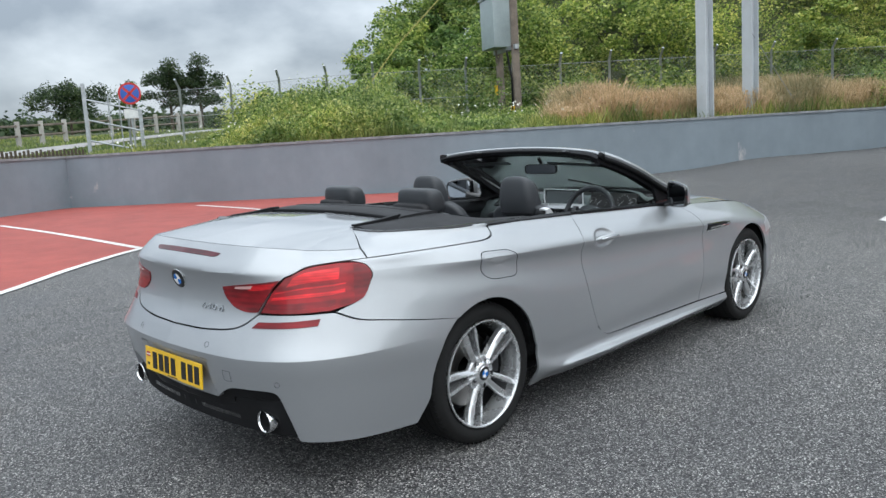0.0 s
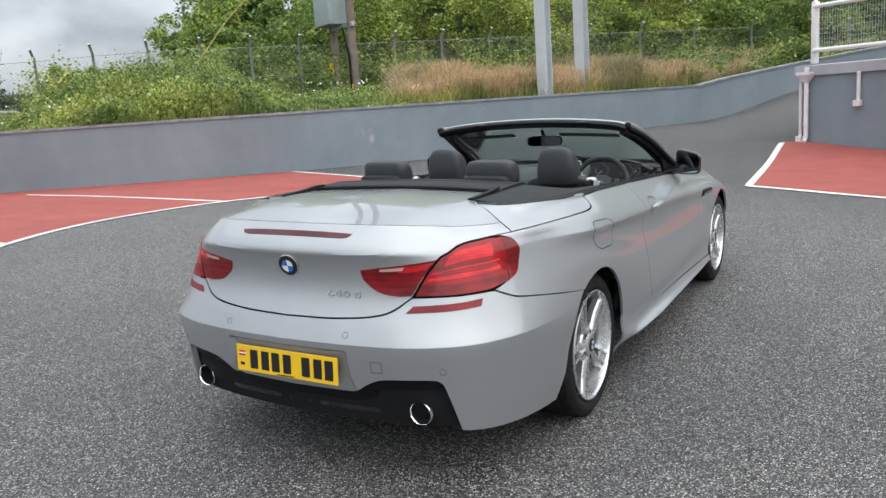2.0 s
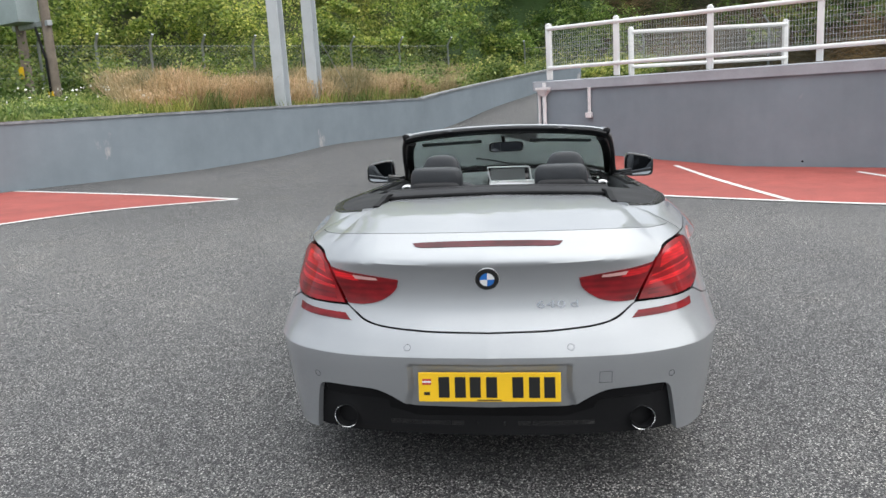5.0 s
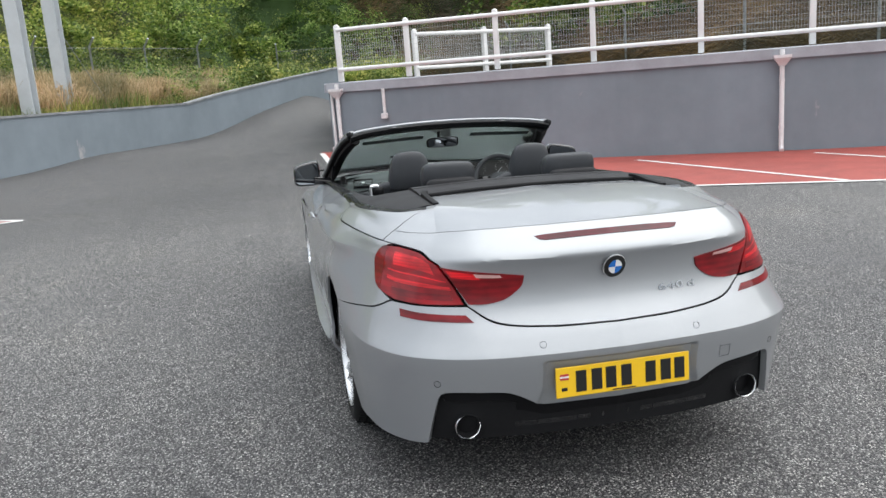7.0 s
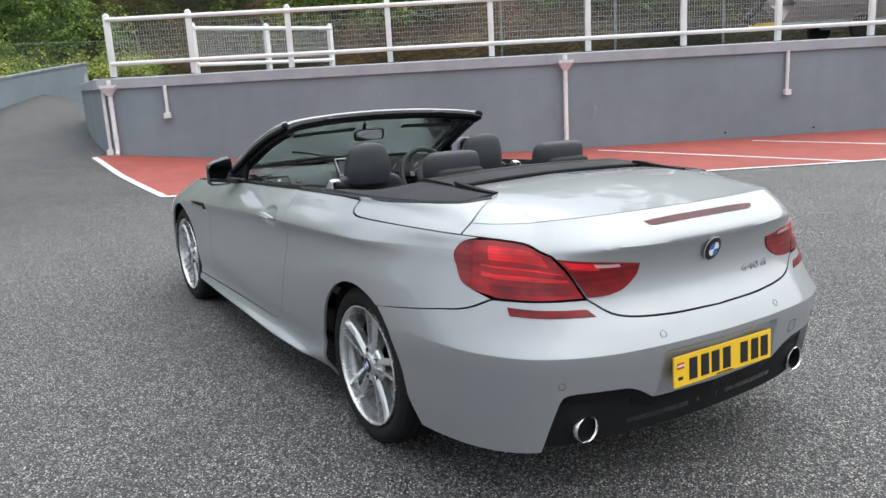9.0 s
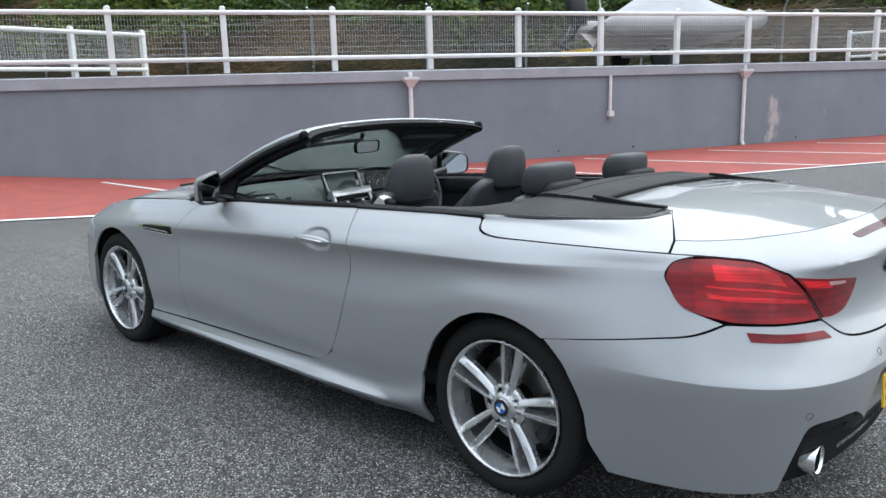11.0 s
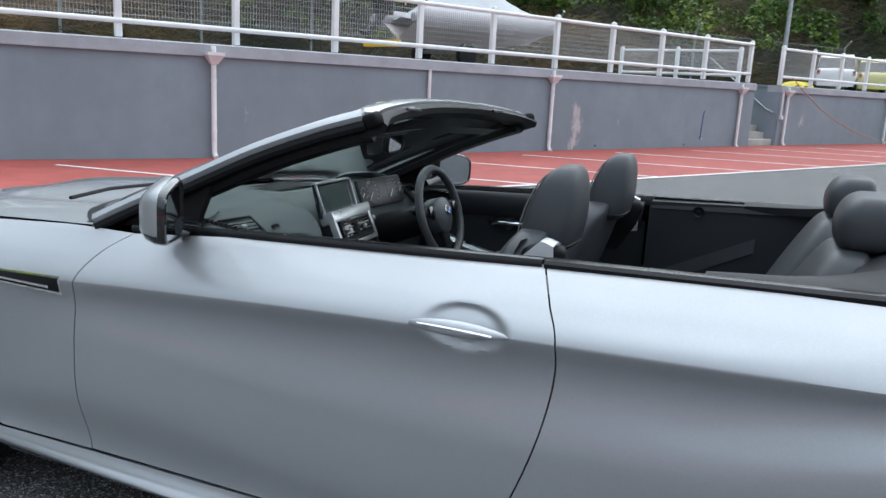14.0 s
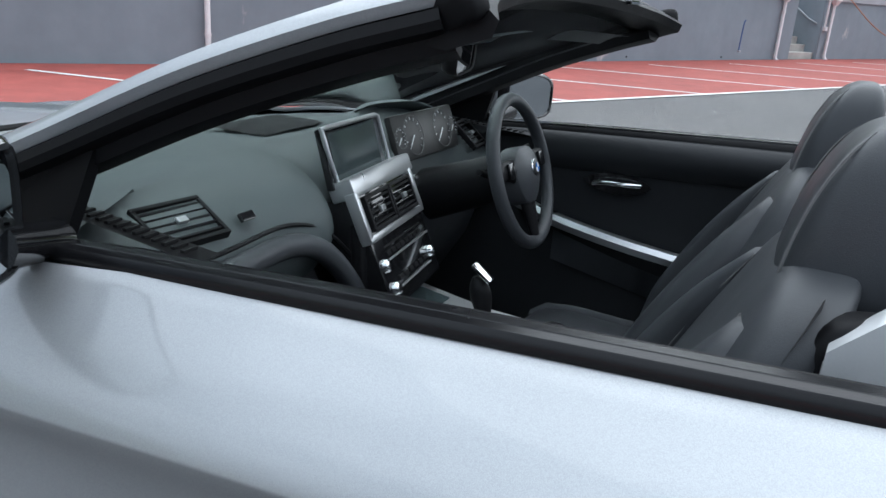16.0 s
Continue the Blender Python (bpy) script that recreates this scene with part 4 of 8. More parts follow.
# boot lid: upright rear face, then the flat top
lid_low = chain(trace([(0, -1.05, 0.680), (0.25, -1.04, 0.686), (0.44, -1.02, 0.708), (0.535, -0.99, 0.765)], 24), trace([(0.535, -0.99, 0.765), (0.60, -0.96, 0.87), (0.635, -0.93, 0.912)], 14),
                trace([(0.635, -0.93, 0.912), (0.70, -0.85, 0.946), (0.76, -0.72, 0.957), (0.785, -0.585, 0.959)], 18))
s_end = s_of(0.785, -0.585)
lid_rows = []
for i, (s, z) in enumerate(lid_low):
    t = i / (len(lid_low) - 1)
    se = s_end * (t ** 0.92)
    top = _lz[9](se)
    lid_rows.append([(s + (se - s) * (k / 30), z + (top - z) * (k / 30)) for k in range(31)])
part("boot_lid_rear_face", rimmed(full([[body(a, b) for a, b in r] for r in lid_rows])), PAINT, CAR, "", 35)
lip = [body(r[-1][0], r[-1][1] + 0.001) for r in lid_rows]
front_edge = chain(resample([(0, -0.150, 1.070), (0.44, -0.165, 1.060)], 24), spline([(0.44, -0.165, 1.060), (0.475, -0.180, 1.059), (0.495, -0.22, 1.056), (0.50, -0.28, 1.053)], 14), resample([(0.50, -0.28, 1.053), (0.505, -0.452, 1.047)], 18))
top_rows = []
for p, q in zip(lip, front_edge):
    row = []
    for k in range(25):
        v = k / 24
        e = v ** 0.85
        zc = p[2] + (q[2] - p[2]) * (1 - (1 - v) ** 2.2) + 0.010 * math.sin(math.pi * v)
        row.append((p[0] + (q[0] - p[0]) * e, p[1] + (q[1] - p[1]) * e, zc))
    top_rows.append(row)
part("boot_lid_top", rimmed(full(top_rows), inset=0.0), PAINT, CAR, "", 50)

# painted deck corner between quarter panel and black tonneau
dk_low = resample(trace([(0.80, 0.128, 1.004), (0.81, 0.117, 0.976), (0.83, 0.055, 0.960), (0.83, -0.10, 0.9585), (0.80, -0.35, 0.9590), (0.787, -0.581, 0.9595)], 60), 40)
wing_edge = spline([(0.800, 0.135, 1.014), (0.775, -0.05, 1.020), (0.735, -0.25, 1.026), (0.675, -0.40, 1.034), (0.60, -0.447, 1.041), (0.506, -0.456, 1.047)], 40)
def lid_path(p, q, v):
    """From the boot's edge line at p in to the cover at q."""
    e = v ** 0.85
    return (p[0] + (q[0] - p[0]) * e, p[1] + (q[1] - p[1]) * e, p[2] + (q[2] - p[2]) * (1 - (1 - v) ** 2.2) + 0.010 * math.sin(math.pi * v))


dk_rows = []
for i, (sz, w) in enumerate(zip(dk_low, wing_edge)):
    ztop = max(sz[1] + 0.004, min(float(np.interp(sz[0], _arc, _LZ[:, 9])), w[2] - 0.012))
    row = [body(sz[0], sz[1] + (ztop - sz[1]) * k / 6) for k in range(7)]
    row += [lid_path(row[-1], w, k / 9) for k in range(1, 10)]
    dk_rows.append(row)
both("deck_panel", rimmed(dk_rows, inset=0.002), PAINT, CAR)

# bonnet
bon = []
for k in range(25):
    v = 1 - k / 24
    row = []
    for i in range(45):
        y = 2.20 + (3.70 - 2.20) * i / 44
        s = s_of(0.80 if y < 3.2 else 0.80 - (y - 3.2) * 0.9, y) if y < 3.3 else s_of(0.93 - (y - 3.3) * 1.2, y)
        e = body(s, _lz[9](s))
        w = 1 - v
        crown = 0.052 * (1 - (1 - w) ** 2.4) - 0.012 * math.exp(-((w - 0.42) / 0.10) ** 2)
        yy = e[1] + 0.26 * (1 - v ** 2) * (1 - i / 44) + 0.05 * w * (i / 44) ** 3
        row.append((e[0] * v, yy, e[2] + crown * (1 - 0.3 * i / 44)))
    bon.append(row)
part("bonnet", rimmed(full(bon), inset=0.002), PAINT, CAR, "", 40)
# inner dark shell behind the gaps and wheel housings
inner = []
for s in np.linspace(0.0, _arc[-1], 120):
    top = _lz[8](s)
    p = body(s, 0.6)
    rr = min(abs(p[1] + 0.015), abs(p[1] - FC))
    lo = 0.26 if rr > 0.42 else 0.80
    inner.append([body(s, lo + (top - lo) * k / 10, -0.03) for k in range(11)])
both("inner_structure", grid(inner), GAP, CAR)
part("floor_pan", box(-0.72, 0.72, -0.62, 3.20, 0.19, 0.23, 0.01), GAP, CAR)
for yc, r in ((-0.015, RA_R), (FC, FA_R)):
    rows = []
    for a in np.linspace(6, 174, 30):
        q = [(x, yc + (r + 0.012) * math.cos(radians(a)), WZ + 0.012 + (r + 0.012) * math.sin(radians(a))) for x in (0.872, 0.85, 0.62)]
        rows.append(q + [(0.60, yc + 0.1 * math.cos(radians(a)), WZ + 0.1 * math.sin(radians(a)))])
    both("wheel_housing", grid(rows), GAP, CAR)

# ---- the car: lamps, trim, wheels ----
def disc(r, t, n=32, bevel=0.15):
    """A coin in the x-z plane, facing -y, centred at the origin."""
    prof = [(0.0005, -t), (r * (1 - bevel), -t), (r, -t * 0.4), (r, 0.0)]
    return lathe(prof, n, "y")


def on_rear(x, z, out=0.0):
    """A place on the rear skin and the turn that lays a thing on it."""
    s = s_of(abs(x), -1.12 + 0.28 * x * x)
    p, a, b = Vector(body(s, z, out)), Vector(body(s + 0.01, z)), Vector(body(s, z + 0.01))
    q = Vector(body(s, z))
    u, w = (a - q).normalized(), (b - q).normalized()
    if x < 0:
        p.x, u, w = -p.x, Vector((u.x, -u.y, -u.z)), Vector((-w.x, w.y, w.z))
    nrm = u.cross(w).normalized()
    m = Matrix((u, nrm * -1, w)).transposed().to_4x4()
    m.translation = p
    return m


# tail lamps: outer half on the quarter, inner half on the boot lid
o_low = chain(trace([(0.552, -0.99, 0.772), (0.70, -0.93, 0.772), (0.79, -0.80, 0.774)], 22), trace([(0.79, -0.80, 0.774), (0.815, -0.66, 0.806), (0.80, -0.605, 0.865), (0.80, -0.588, 0.895)], 16))
o_high = chain(trace([(0.643, -0.93, 0.909), (0.708, -0.85, 0.942), (0.765, -0.72, 0.953)], 22), trace([(0.765, -0.72, 0.953), (0.78, -0.63, 0.947), (0.795, -0.60, 0.93), (0.80, -0.588, 0.895)], 16))
o_in = trace([(0.552, -0.99, 0.772), (0.60, -0.965, 0.85), (0.643, -0.93, 0.909)], 20)
outer = coons(o_low, o_high, o_in, None, nv=22)
i_low = trace([(0.334, -1.02, 0.860), (0.345, -1.01, 0.825), (0.40, -1.01, 0.786), (0.47, -1.0, 0.771), (0.540, -0.99, 0.772)], 30)
i_high = trace([(0.334, -1.02, 0.866), (0.45, -1.01, 0.882), (0.632, -0.94, 0.904)], 30)
i_out = trace([(0.540, -0.99, 0.772), (0.588, -0.97, 0.85), (0.632, -0.94, 0.904)], 20)
innerl = coons(i_low, i_high, None, i_out, nv=14)


def sub(rows, a0, a1, b0, b1):
    nr, nc = len(rows) - 1, len(rows[0]) - 1
    return [r[round(nc * b0):round(nc * b1) + 1] for r in rows[round(nr * a0):round(nr * a1) + 1]]


for mirror in (False, True):
    def put(name, geo, mat, parent, label="", smooth=40):
        return part(name, mirrored(geo) if mirror else geo, mat, parent, label, smooth)
    lamp = put("tail_lamp", skin(outer, 0.004, depth=0.02), LAMP_RED, CAR, "glossy red wraparound tail lamp")
    put("light_bar", skin(sub(outer, 0.10, 0.62, 0.62, 0.92), 0.0052, depth=0.003), LAMP_BRIGHT, lamp, "bright red upper light band")
    put("light_bar", skin(sub(outer, 0.06, 0.60, 0.08, 0.24), 0.0052, depth=0.003), LAMP_DARK, lamp, "deep red lower light band")
    for b0, b1 in ((0.34, 0.40), (0.50, 0.56)):
        put("light_line", skin(sub(outer, 0.04, 0.68, b0, b1), 0.0052, depth=0.003), LAMP_BRIGHT, lamp, "thin bright red light line")
    put("lamp_edge", skin(sub(outer, 0.72, 1.0, 0.0, 1.0), 0.0048, depth=0.003), LAMP_DARK, lamp)
    lamp = put("boot_lamp", skin(innerl, 0.005, depth=0.012), LAMP_DARK, CAR, "deep red inner tail lamp on the boot lid")
    put("reversing_lamp", skin(sub(innerl, 0.36, 0.66, 0.79, 0.93), 0.0064, depth=0.003), LAMP_CLEAR, lamp, "small clear reversing lamp")
    put("light_bar", skin(sub(innerl, 0.62, 0.97, 0.72, 0.94), 0.0062, depth=0.003), LAMP_BRIGHT, lamp)
    rl = trace([(0.525, -1.02, 0.712), (0.66, -0.97, 0.716), (0.785, -0.86, 0.722)], 24)
    rh = trace([(0.552, -1.0, 0.738), (0.67, -0.95, 0.743), (0.79, -0.85, 0.750)], 24)
    put("rear_reflector", skin(coons(rl, rh, nv=4), 0.003, depth=0.006), LAMP_DARK, CAR, "slim red reflector")

bl = [(s_of(x, -1.12 + 0.28 * x * x), z) for x, z in ((0, 0.987), (0.15, 0.985), (0.25, 0.983), (0.275, 0.986))]
bh = [(s_of(x, -1.12 + 0.28 * x * x), z) for x, z in ((0, 1.006), (0.15, 1.004), (0.25, 1.001), (0.292, 0.998))]
rows = coons(resample(bl, 20), resample(bh, 20), nv=4)
part("high_brake_lamp", rimmed(full([[body(a, b, 0.003) for a, b in r] for r in rows]), depth=0.006, inset=0.001), LAMP_MAROON, CAR, "slim dark red high brake lamp", 40)

# roundels: plain rings with four coloured quarters
def roundel(parent, m, r, name="roundel"):
    base = part(name, disc(r, 0.006, 40), CHROME, parent, "chrome ringed round emblem", 40, m)
    part("roundel_ring", moved(disc(r * 0.93, 0.003, 40), Matrix.Translation((0, -0.005, 0))), INK, base, "", 40)
    for k in range(4):
        pts = [(0, 0)] + [(r * 0.58 * math.cos(radians(a)), r * 0.58 * math.sin(radians(a))) for a in np.linspace(90 * k, 90 * k + 90, 9)]
        v = [(x, -0.0092, z) for x, z in pts]
        part("roundel_quarter", (v, [tuple(range(len(v)))]), BADGE_BLUE if k % 2 else BADGE_WHITE, base)
    return base


roundel(CAR, on_rear(0, 0.872, 0.003), 0.046)

# model number in chrome letters
def lettering(text, size, m, parent, mat, name="lettering", label="", depth=0.0018):
    cu = bpy.data.curves.new("text", "FONT")
    cu.body, cu.size, cu.extrude, cu.align_x, cu.align_y, cu.space_character = text, size, depth, "CENTER", "CENTER", 1.25
    tmp = bpy.data.objects.new("text", cu)
    me = bpy.data.meshes.new_from_object(tmp)
    bpy.data.objects.remove(tmp)
    bpy.data.curves.remove(cu)
    ob = new(name, me)
    ob.data.materials.append(mat)
    ob.matrix_basis = m @ pose(0, 0, 0, 90, 0, 0) @ Matrix.Diagonal((1.5, 0.82, 1, 1))
    ob.parent = parent
    if label:
        ob["label"] = label
    return ob


for char, dx in (("6", -0.064), ("4", -0.026), ("0", 0.012), ("d", 0.062)):
    lettering(char, 0.046, on_rear(0.262 + dx, 0.770, 0.003), CAR, DARK_CHROME, "model_character", "raised chrome character of the model number")

# number plate in its recess: plain bars in place of the characters
PM = Matrix.Translation((0, -1.1015, 0.482)) @ pose(0, 0, 0, -3, 0, 0)
plate = part("number_plate", box(-0.26, 0.26, -0.004, 0.004, -0.0555, 0.0555, 0.003), PLATE_YELLOW, CAR, "yellow rear number plate with dark bars", None, PM)
for k, x in enumerate((-0.165, -0.105, -0.050, 0.010, 0.105, 0.165, 0.220)):
    part("plate_bar", box(x - 0.020, x + 0.020, -0.0062, -0.003, -0.039, 0.039, 0.001), INK, plate)
part("plate_flag", box(-0.245, -0.212, -0.0058, -0.003, 0.010, 0.032, 0.001), RED_FLAG, plate, "small red and blue printed flag")
part("plate_flag", box(-0.245, -0.212, -0.0062, -0.003, 0.018, 0.024, 0.0005), BADGE_WHITE, plate)
part("plate_bar", box(-0.240, -0.218, -0.0058, -0.003, -0.030, -0.018, 0.001), INK, plate)
part("plate_bar", box(-0.045, 0.045, -0.0058, -0.003, -0.0505, -0.0465, 0.0005), INK, plate)

for x in (0.30, -0.30, 0.665, -0.665):
    z = 0.628 if abs(x) < 0.5 else 0.50
    sen = part("parking_sensor", disc(0.011, 0.0005, 24), PAINT, CAR, "", 40, on_rear(x, z, 0.0))
    part("sensor_ring", lathe([(0.0112, -0.0005), (0.0125, -0.0012), (0.0125, 0.0)], 24, "y"), GAP, sen)
tow = on_rear(0.42, 0.512, 0.0012)
part("tow_eye_cover", lathe([(0.0325, 0.0), (0.0325, -0.0008), (0.0315, -0.0008), (0.0315, 0.0)], 4, "y"), GAP, CAR, "", None, tow @ pose(0, 0, 0, 0, 45, 0))

for x in (-0.563, 0.563):
    pipe = part("exhaust_tip", lathe([(0.042, 0.16), (0.0475, 0.02), (0.0485, 0.0), (0.0455, -0.005), (0.0415, 0.0), (0.041, 0.004)], 36, "y"), CHROME, CAR, "round chrome exhaust tip", 50, Matrix.Translation((x, -1.004, 0.326)))
    part("pipe_inside", lathe([(0.0412, 0.003), (0.0385, 0.035), (0.036, 0.10), (0.001, 0.11)], 32, "y"), GAP, pipe)

# door handle, its bowl, gaps of the fuel flap, side gill
def side_map(y, z, out=0.0):
    s = s_of(0.93, y)
    p, a, b = Vector(body(s, z, out)), Vector(body(s + 0.01, z)), Vector(body(s, z + 0.01))
    q = Vector(body(s, z))
    u, w = (a - q).normalized(), (b - q).normalized()
    m = Matrix((u, w, u.cross(w).normalized())).transposed().to_4x4()   # x forward, y up, z out of the body
    m.translation = p
    return m


hm = side_map(0.978, 0.848, 0.006)
hrows = []
for i in range(29):
    t = i / 28
    x = -0.118 + 0.236 * t
    hw = 0.0165 * (max(0.0, math.sin(math.pi * t)) ** 0.55) + 0.001
    zc = 0.020 * math.sin(math.pi * t) ** 0.5
    hrows.append([(x, 0.004 - 0.006 * t + hw * math.cos(a), zc + 0.011 * math.sin(a) * math.sin(math.pi * t) ** 0.4) for a in np.linspace(0, 2 * math.pi, 13)[:-1]])
hgeo = moved(grid(hrows, wrap_v=True), hm)
hbar = moved(grid([[(x, 0.001 - 0.0045 + 0.0035 * math.cos(a), 0.030 * math.sin(math.pi * (x + 0.118) / 0.236) ** 0.5 + 0.0025 * math.sin(a)) for a in np.linspace(0, 2 * math.pi, 9)[:-1]] for x in np.linspace(-0.088, 0.088, 15)], wrap_v=True), hm)
for mirror in (False, True):
    handle = part("door_handle", mirrored(hgeo) if mirror else hgeo, PAINT, CAR, "silver door handle with a chrome bar", 50)
    part("handle_bar", mirrored(hbar) if mirror else hbar, CHROME, handle, "", 50)
    # gill behind the front wheel
    s0, s1 = s_of(0.925, 2.185), s_of(0.925, 2.535)
    def gill_field(t0, t1, k, lift):
        return [[(s0 + (s1 - s0) * t, 0.752 + 0.004 * (1 - t) + lift * (1 - t) + w * k * (0.026 * (1 - t) ** 0.38 + 0.003)) for w in np.linspace(-1, 1, 5)] for t in np.linspace(t0, t1, 18)]
    gg = skin(gill_field(0.0, 1.0, 1.0, 0.0), 0.003, depth=0.005)
    ventp = part("side_gill", mirrored(gg) if mirror else gg, CHROME, CAR, "slim chrome framed gill", 40)
    gd = skin(gill_field(0.02, 0.86, 0.74, 0.002), 0.0055, depth=0.003)
    part("gill_opening", mirrored(gd) if mirror else gd, GAP, ventp, "dark slot", 40)
    gb = skin(gill_field(0.10, 0.94, 0.20, -0.006), 0.011, depth=0.007)
    part("gill_blade", mirrored(gb) if mirror else gb, CHROME, ventp, "", 40)

# fuel flap outline on the right-hand quarter
def ribbon_on_skin(pts, w, out, closed=False):
    rows = []
    n = len(pts)
    for i in range(n):
        a, b = pts[i - 1] if closed or i else pts[i], pts[(i + 1) % n] if closed or i < n - 1 else pts[i]
        d = np.array(b) - np.array(a)
        d = d / max(np.linalg.norm(d), 1e-9)
        q = np.array((-d[1], d[0])) * w / 2
        rows.append([body(pts[i][0] - q[0], pts[i][1] - q[1], out), body(pts[i][0] + q[0], pts[i][1] + q[1], out)])
    return grid(rows, wrap_u=closed)


fl = [(s_of(0.935, 0.085) + 0.128 * math.copysign(abs(math.cos(a)) ** 0.55, math.cos(a)), 0.842 - 0.02 * math.cos(a) + 0.064 * math.copysign(abs(math.sin(a)) ** 0.6, math.sin(a))) for a in np.linspace(0, 2 * math.pi, 57)[:-1]]
flap = [[(fl[0][0] - 0.128 + (p[0] - (fl[0][0] - 0.128)) * k, 0.842 + (p[1] - 0.842) * k) for k in (0.02, 0.5, 0.9, 0.985)] for p in fl]
part("fuel_flap", grid([[body(a, b, 0.0012) for a, b in r] for r in flap], wrap_u=True), PAINT, CAR, "", 60)
part("fuel_flap_gap", ribbon_on_skin(fl, 0.005, 0.0010, True), GAP, CAR)

# ---- wheels ----
def build_wheel(width, parent):
    """A wheel in its own frame: axle along x, outer face at x = 0, tyre centre inwards."""
    hub = new("wheel")
    hub.parent = parent
    R, W = 0.338, width
    prof = [(0.250, -W + 0.02), (0.262, -W), (0.300, -W - 0.004), (0.325, -W + 0.012), (0.335, -W + 0.035), (R, -W * 0.5), (0.335, -0.035), (0.326, -0.014), (0.305, 0.002), (0.285, 0.0035), (0.268, -0.002), (0.257, -0.012), (0.250, -0.02)]
    prof = spline(prof, 40)
    tyre = part("tyre", lathe(prof, 96, "x"), RUBBER, hub, "black low-profile tyre", 40)
    tread = []
    for k in range(4):
        x = -W * (0.2 + 0.2 * k)
        tread.append(lathe([(R - 0.004, x - 0.006), (R + 0.0012, x - 0.004), (R + 0.0012, x + 0.004), (R - 0.004, x + 0.006)], 72, "x"))
    tagged(part("tread_groove", join(*tread), GAP, tyre, "", 40), kind="stuff")
    blocks = []
    for k in range(70):
        a = 2 * math.pi * k / 70
        for x0, x1 in ((-W * 0.17, -0.016), (-W + 0.016, -W * 0.83)):
            g = box(x0, x1, -0.0022, 0.0022, 0.328, 0.3355)
            blocks.append(moved(g, Matrix.Rotation(a, 4, "X")))
    tagged(part("tread_sipe", join(*blocks), GAP, tyre), kind="stuff")
    part("rim", lathe(spline([(0.2565, -0.004), (0.2545, 0.003), (0.249, 0.003), (0.244, -0.006), (0.240, -0.035), (0.232, -0.075), (0.228, -W + 0.03), (0.245, -W + 0.01)], 30), 80, "x"), ALLOY, hub, "silver alloy rim lip", 40)
    part("rim_barrel", lathe([(0.2275, -0.10), (0.222, -W + 0.05), (0.10, -W + 0.045)], 64, "x"), ALLOY_SHADED, hub)
    part("brake_disc", lathe([(0.07, -0.115), (0.172, -0.115), (0.174, -0.118), (0.174, -0.137), (0.07, -0.137)], 64, "x"), DISC, hub, "", 30)
    cal = grid([[(x, r * math.cos(a), r * math.sin(a)) for x, r in ((-0.085, 0.135), (-0.075, 0.15), (-0.075, 0.178), (-0.09, 0.192), (-0.15, 0.192), (-0.16, 0.15))] for a in np.linspace(radians(-35), radians(35), 12)])
    part("brake_caliper", cal, ALLOY_SHADED, hub, "", 40)
    reach = curve1((0, 0.3, 0.6, 0.85, 1.0), (0.027, 0.037, 0.046, 0.050, 0.049))
    rows = []
    for i in range(17):
        t = i / 16
        r, hw, g = 0.050 + 0.1985 * t, reach(t), 0.004 + 0.0205 * t ** 0.85
        face = -0.016 + 0.010 * t ** 1.6 - 0.004 * math.sin(math.pi * t)
        half = [(0.0, face - 0.041), (g, face - 0.041), (g + 0.0015, face - 0.001), (g + 0.005, face), (hw - 0.007, face - 0.006), (hw, face - 0.014), (hw - 0.003, face - 0.044), (0.0, face - 0.052)]
        rows.append([(x, y, r) for y, x in half] + [(x, -y, r) for y, x in half[-2:0:-1]])
    arm = grid(rows, wrap_v=True)
    # dark strip along the groove's floor, painting in the shade down there
    floor_rows = [[(rows[i][1][0] + 0.0006, w * rows[i][1][1] * 0.97, rows[i][0][2]) for w in (-1, 1)] for i in range(2, 17)]
    groove = grid(floor_rows)
    for k in range(5):
        part("spoke", moved(arm, Matrix.Rotation(2 * math.pi * k / 5, 4, "X")), ALLOY, hub, "silver double spoke with a deep groove", 28)
        part("spoke_groove_shade", moved(groove, Matrix.Rotation(2 * math.pi * k / 5, 4, "X")), ALLOY_SHADED, hub)
    part("hub_centre", lathe(spline([(0.036, -0.010), (0.045, -0.013), (0.058, -0.022), (0.082, -0.030), (0.088, -0.05)], 14), 48, "x"), ALLOY, hub, "", 50)
    for k in range(5):
        a = 2 * math.pi * (k + 0.5) / 5
        part("wheel_bolt", moved(lathe([(0.0005, -0.022), (0.009, -0.022), (0.0125, -0.019), (0.0135, -0.0165)], 16, "x"), Matrix.Translation((0, 0.060 * math.cos(a), 0.060 * math.sin(a)))), GAP, hub)
    capm = pose(-0.012, 0, 0, 0, 0, 90)
    roundel(hub, capm, 0.034, "hub_cap")
    return hub


W0 = build_wheel(0.250, CAR)
W0.matrix_basis = pose(0.898, -0.015, WZ, 20, 0, 0)
for xx, yy, spin, fl_ in ((0.895, FC, 10, False), (-0.898, -0.015, -9, True), (-0.895, FC, -26, True)):
    w = copy_thing(W0, pose(xx, yy, WZ, spin, 0, 180 if fl_ else 0))
    w.parent = CAR

# ---- windscreen, pillars, header ----
def sweep(curve, sect, closed_sect=True):
    """A bar along a curve whose cross-section is given in (side, up) offsets a point."""
    pts = [Vector(p) for p in curve]
    rows = []
    for i, p in enumerate(pts):
        d = (pts[min(i + 1, len(pts) - 1)] - pts[max(i - 1, 0)]).normalized()
        side = d.cross(Vector((0, 0, 1))).normalized()
        up = side.cross(d).normalized()
        prof = sect(i / (len(pts) - 1)) if callable(sect) else sect
        rows.append([tuple(p + side * a + up * b) for a, b in prof])
    return rows


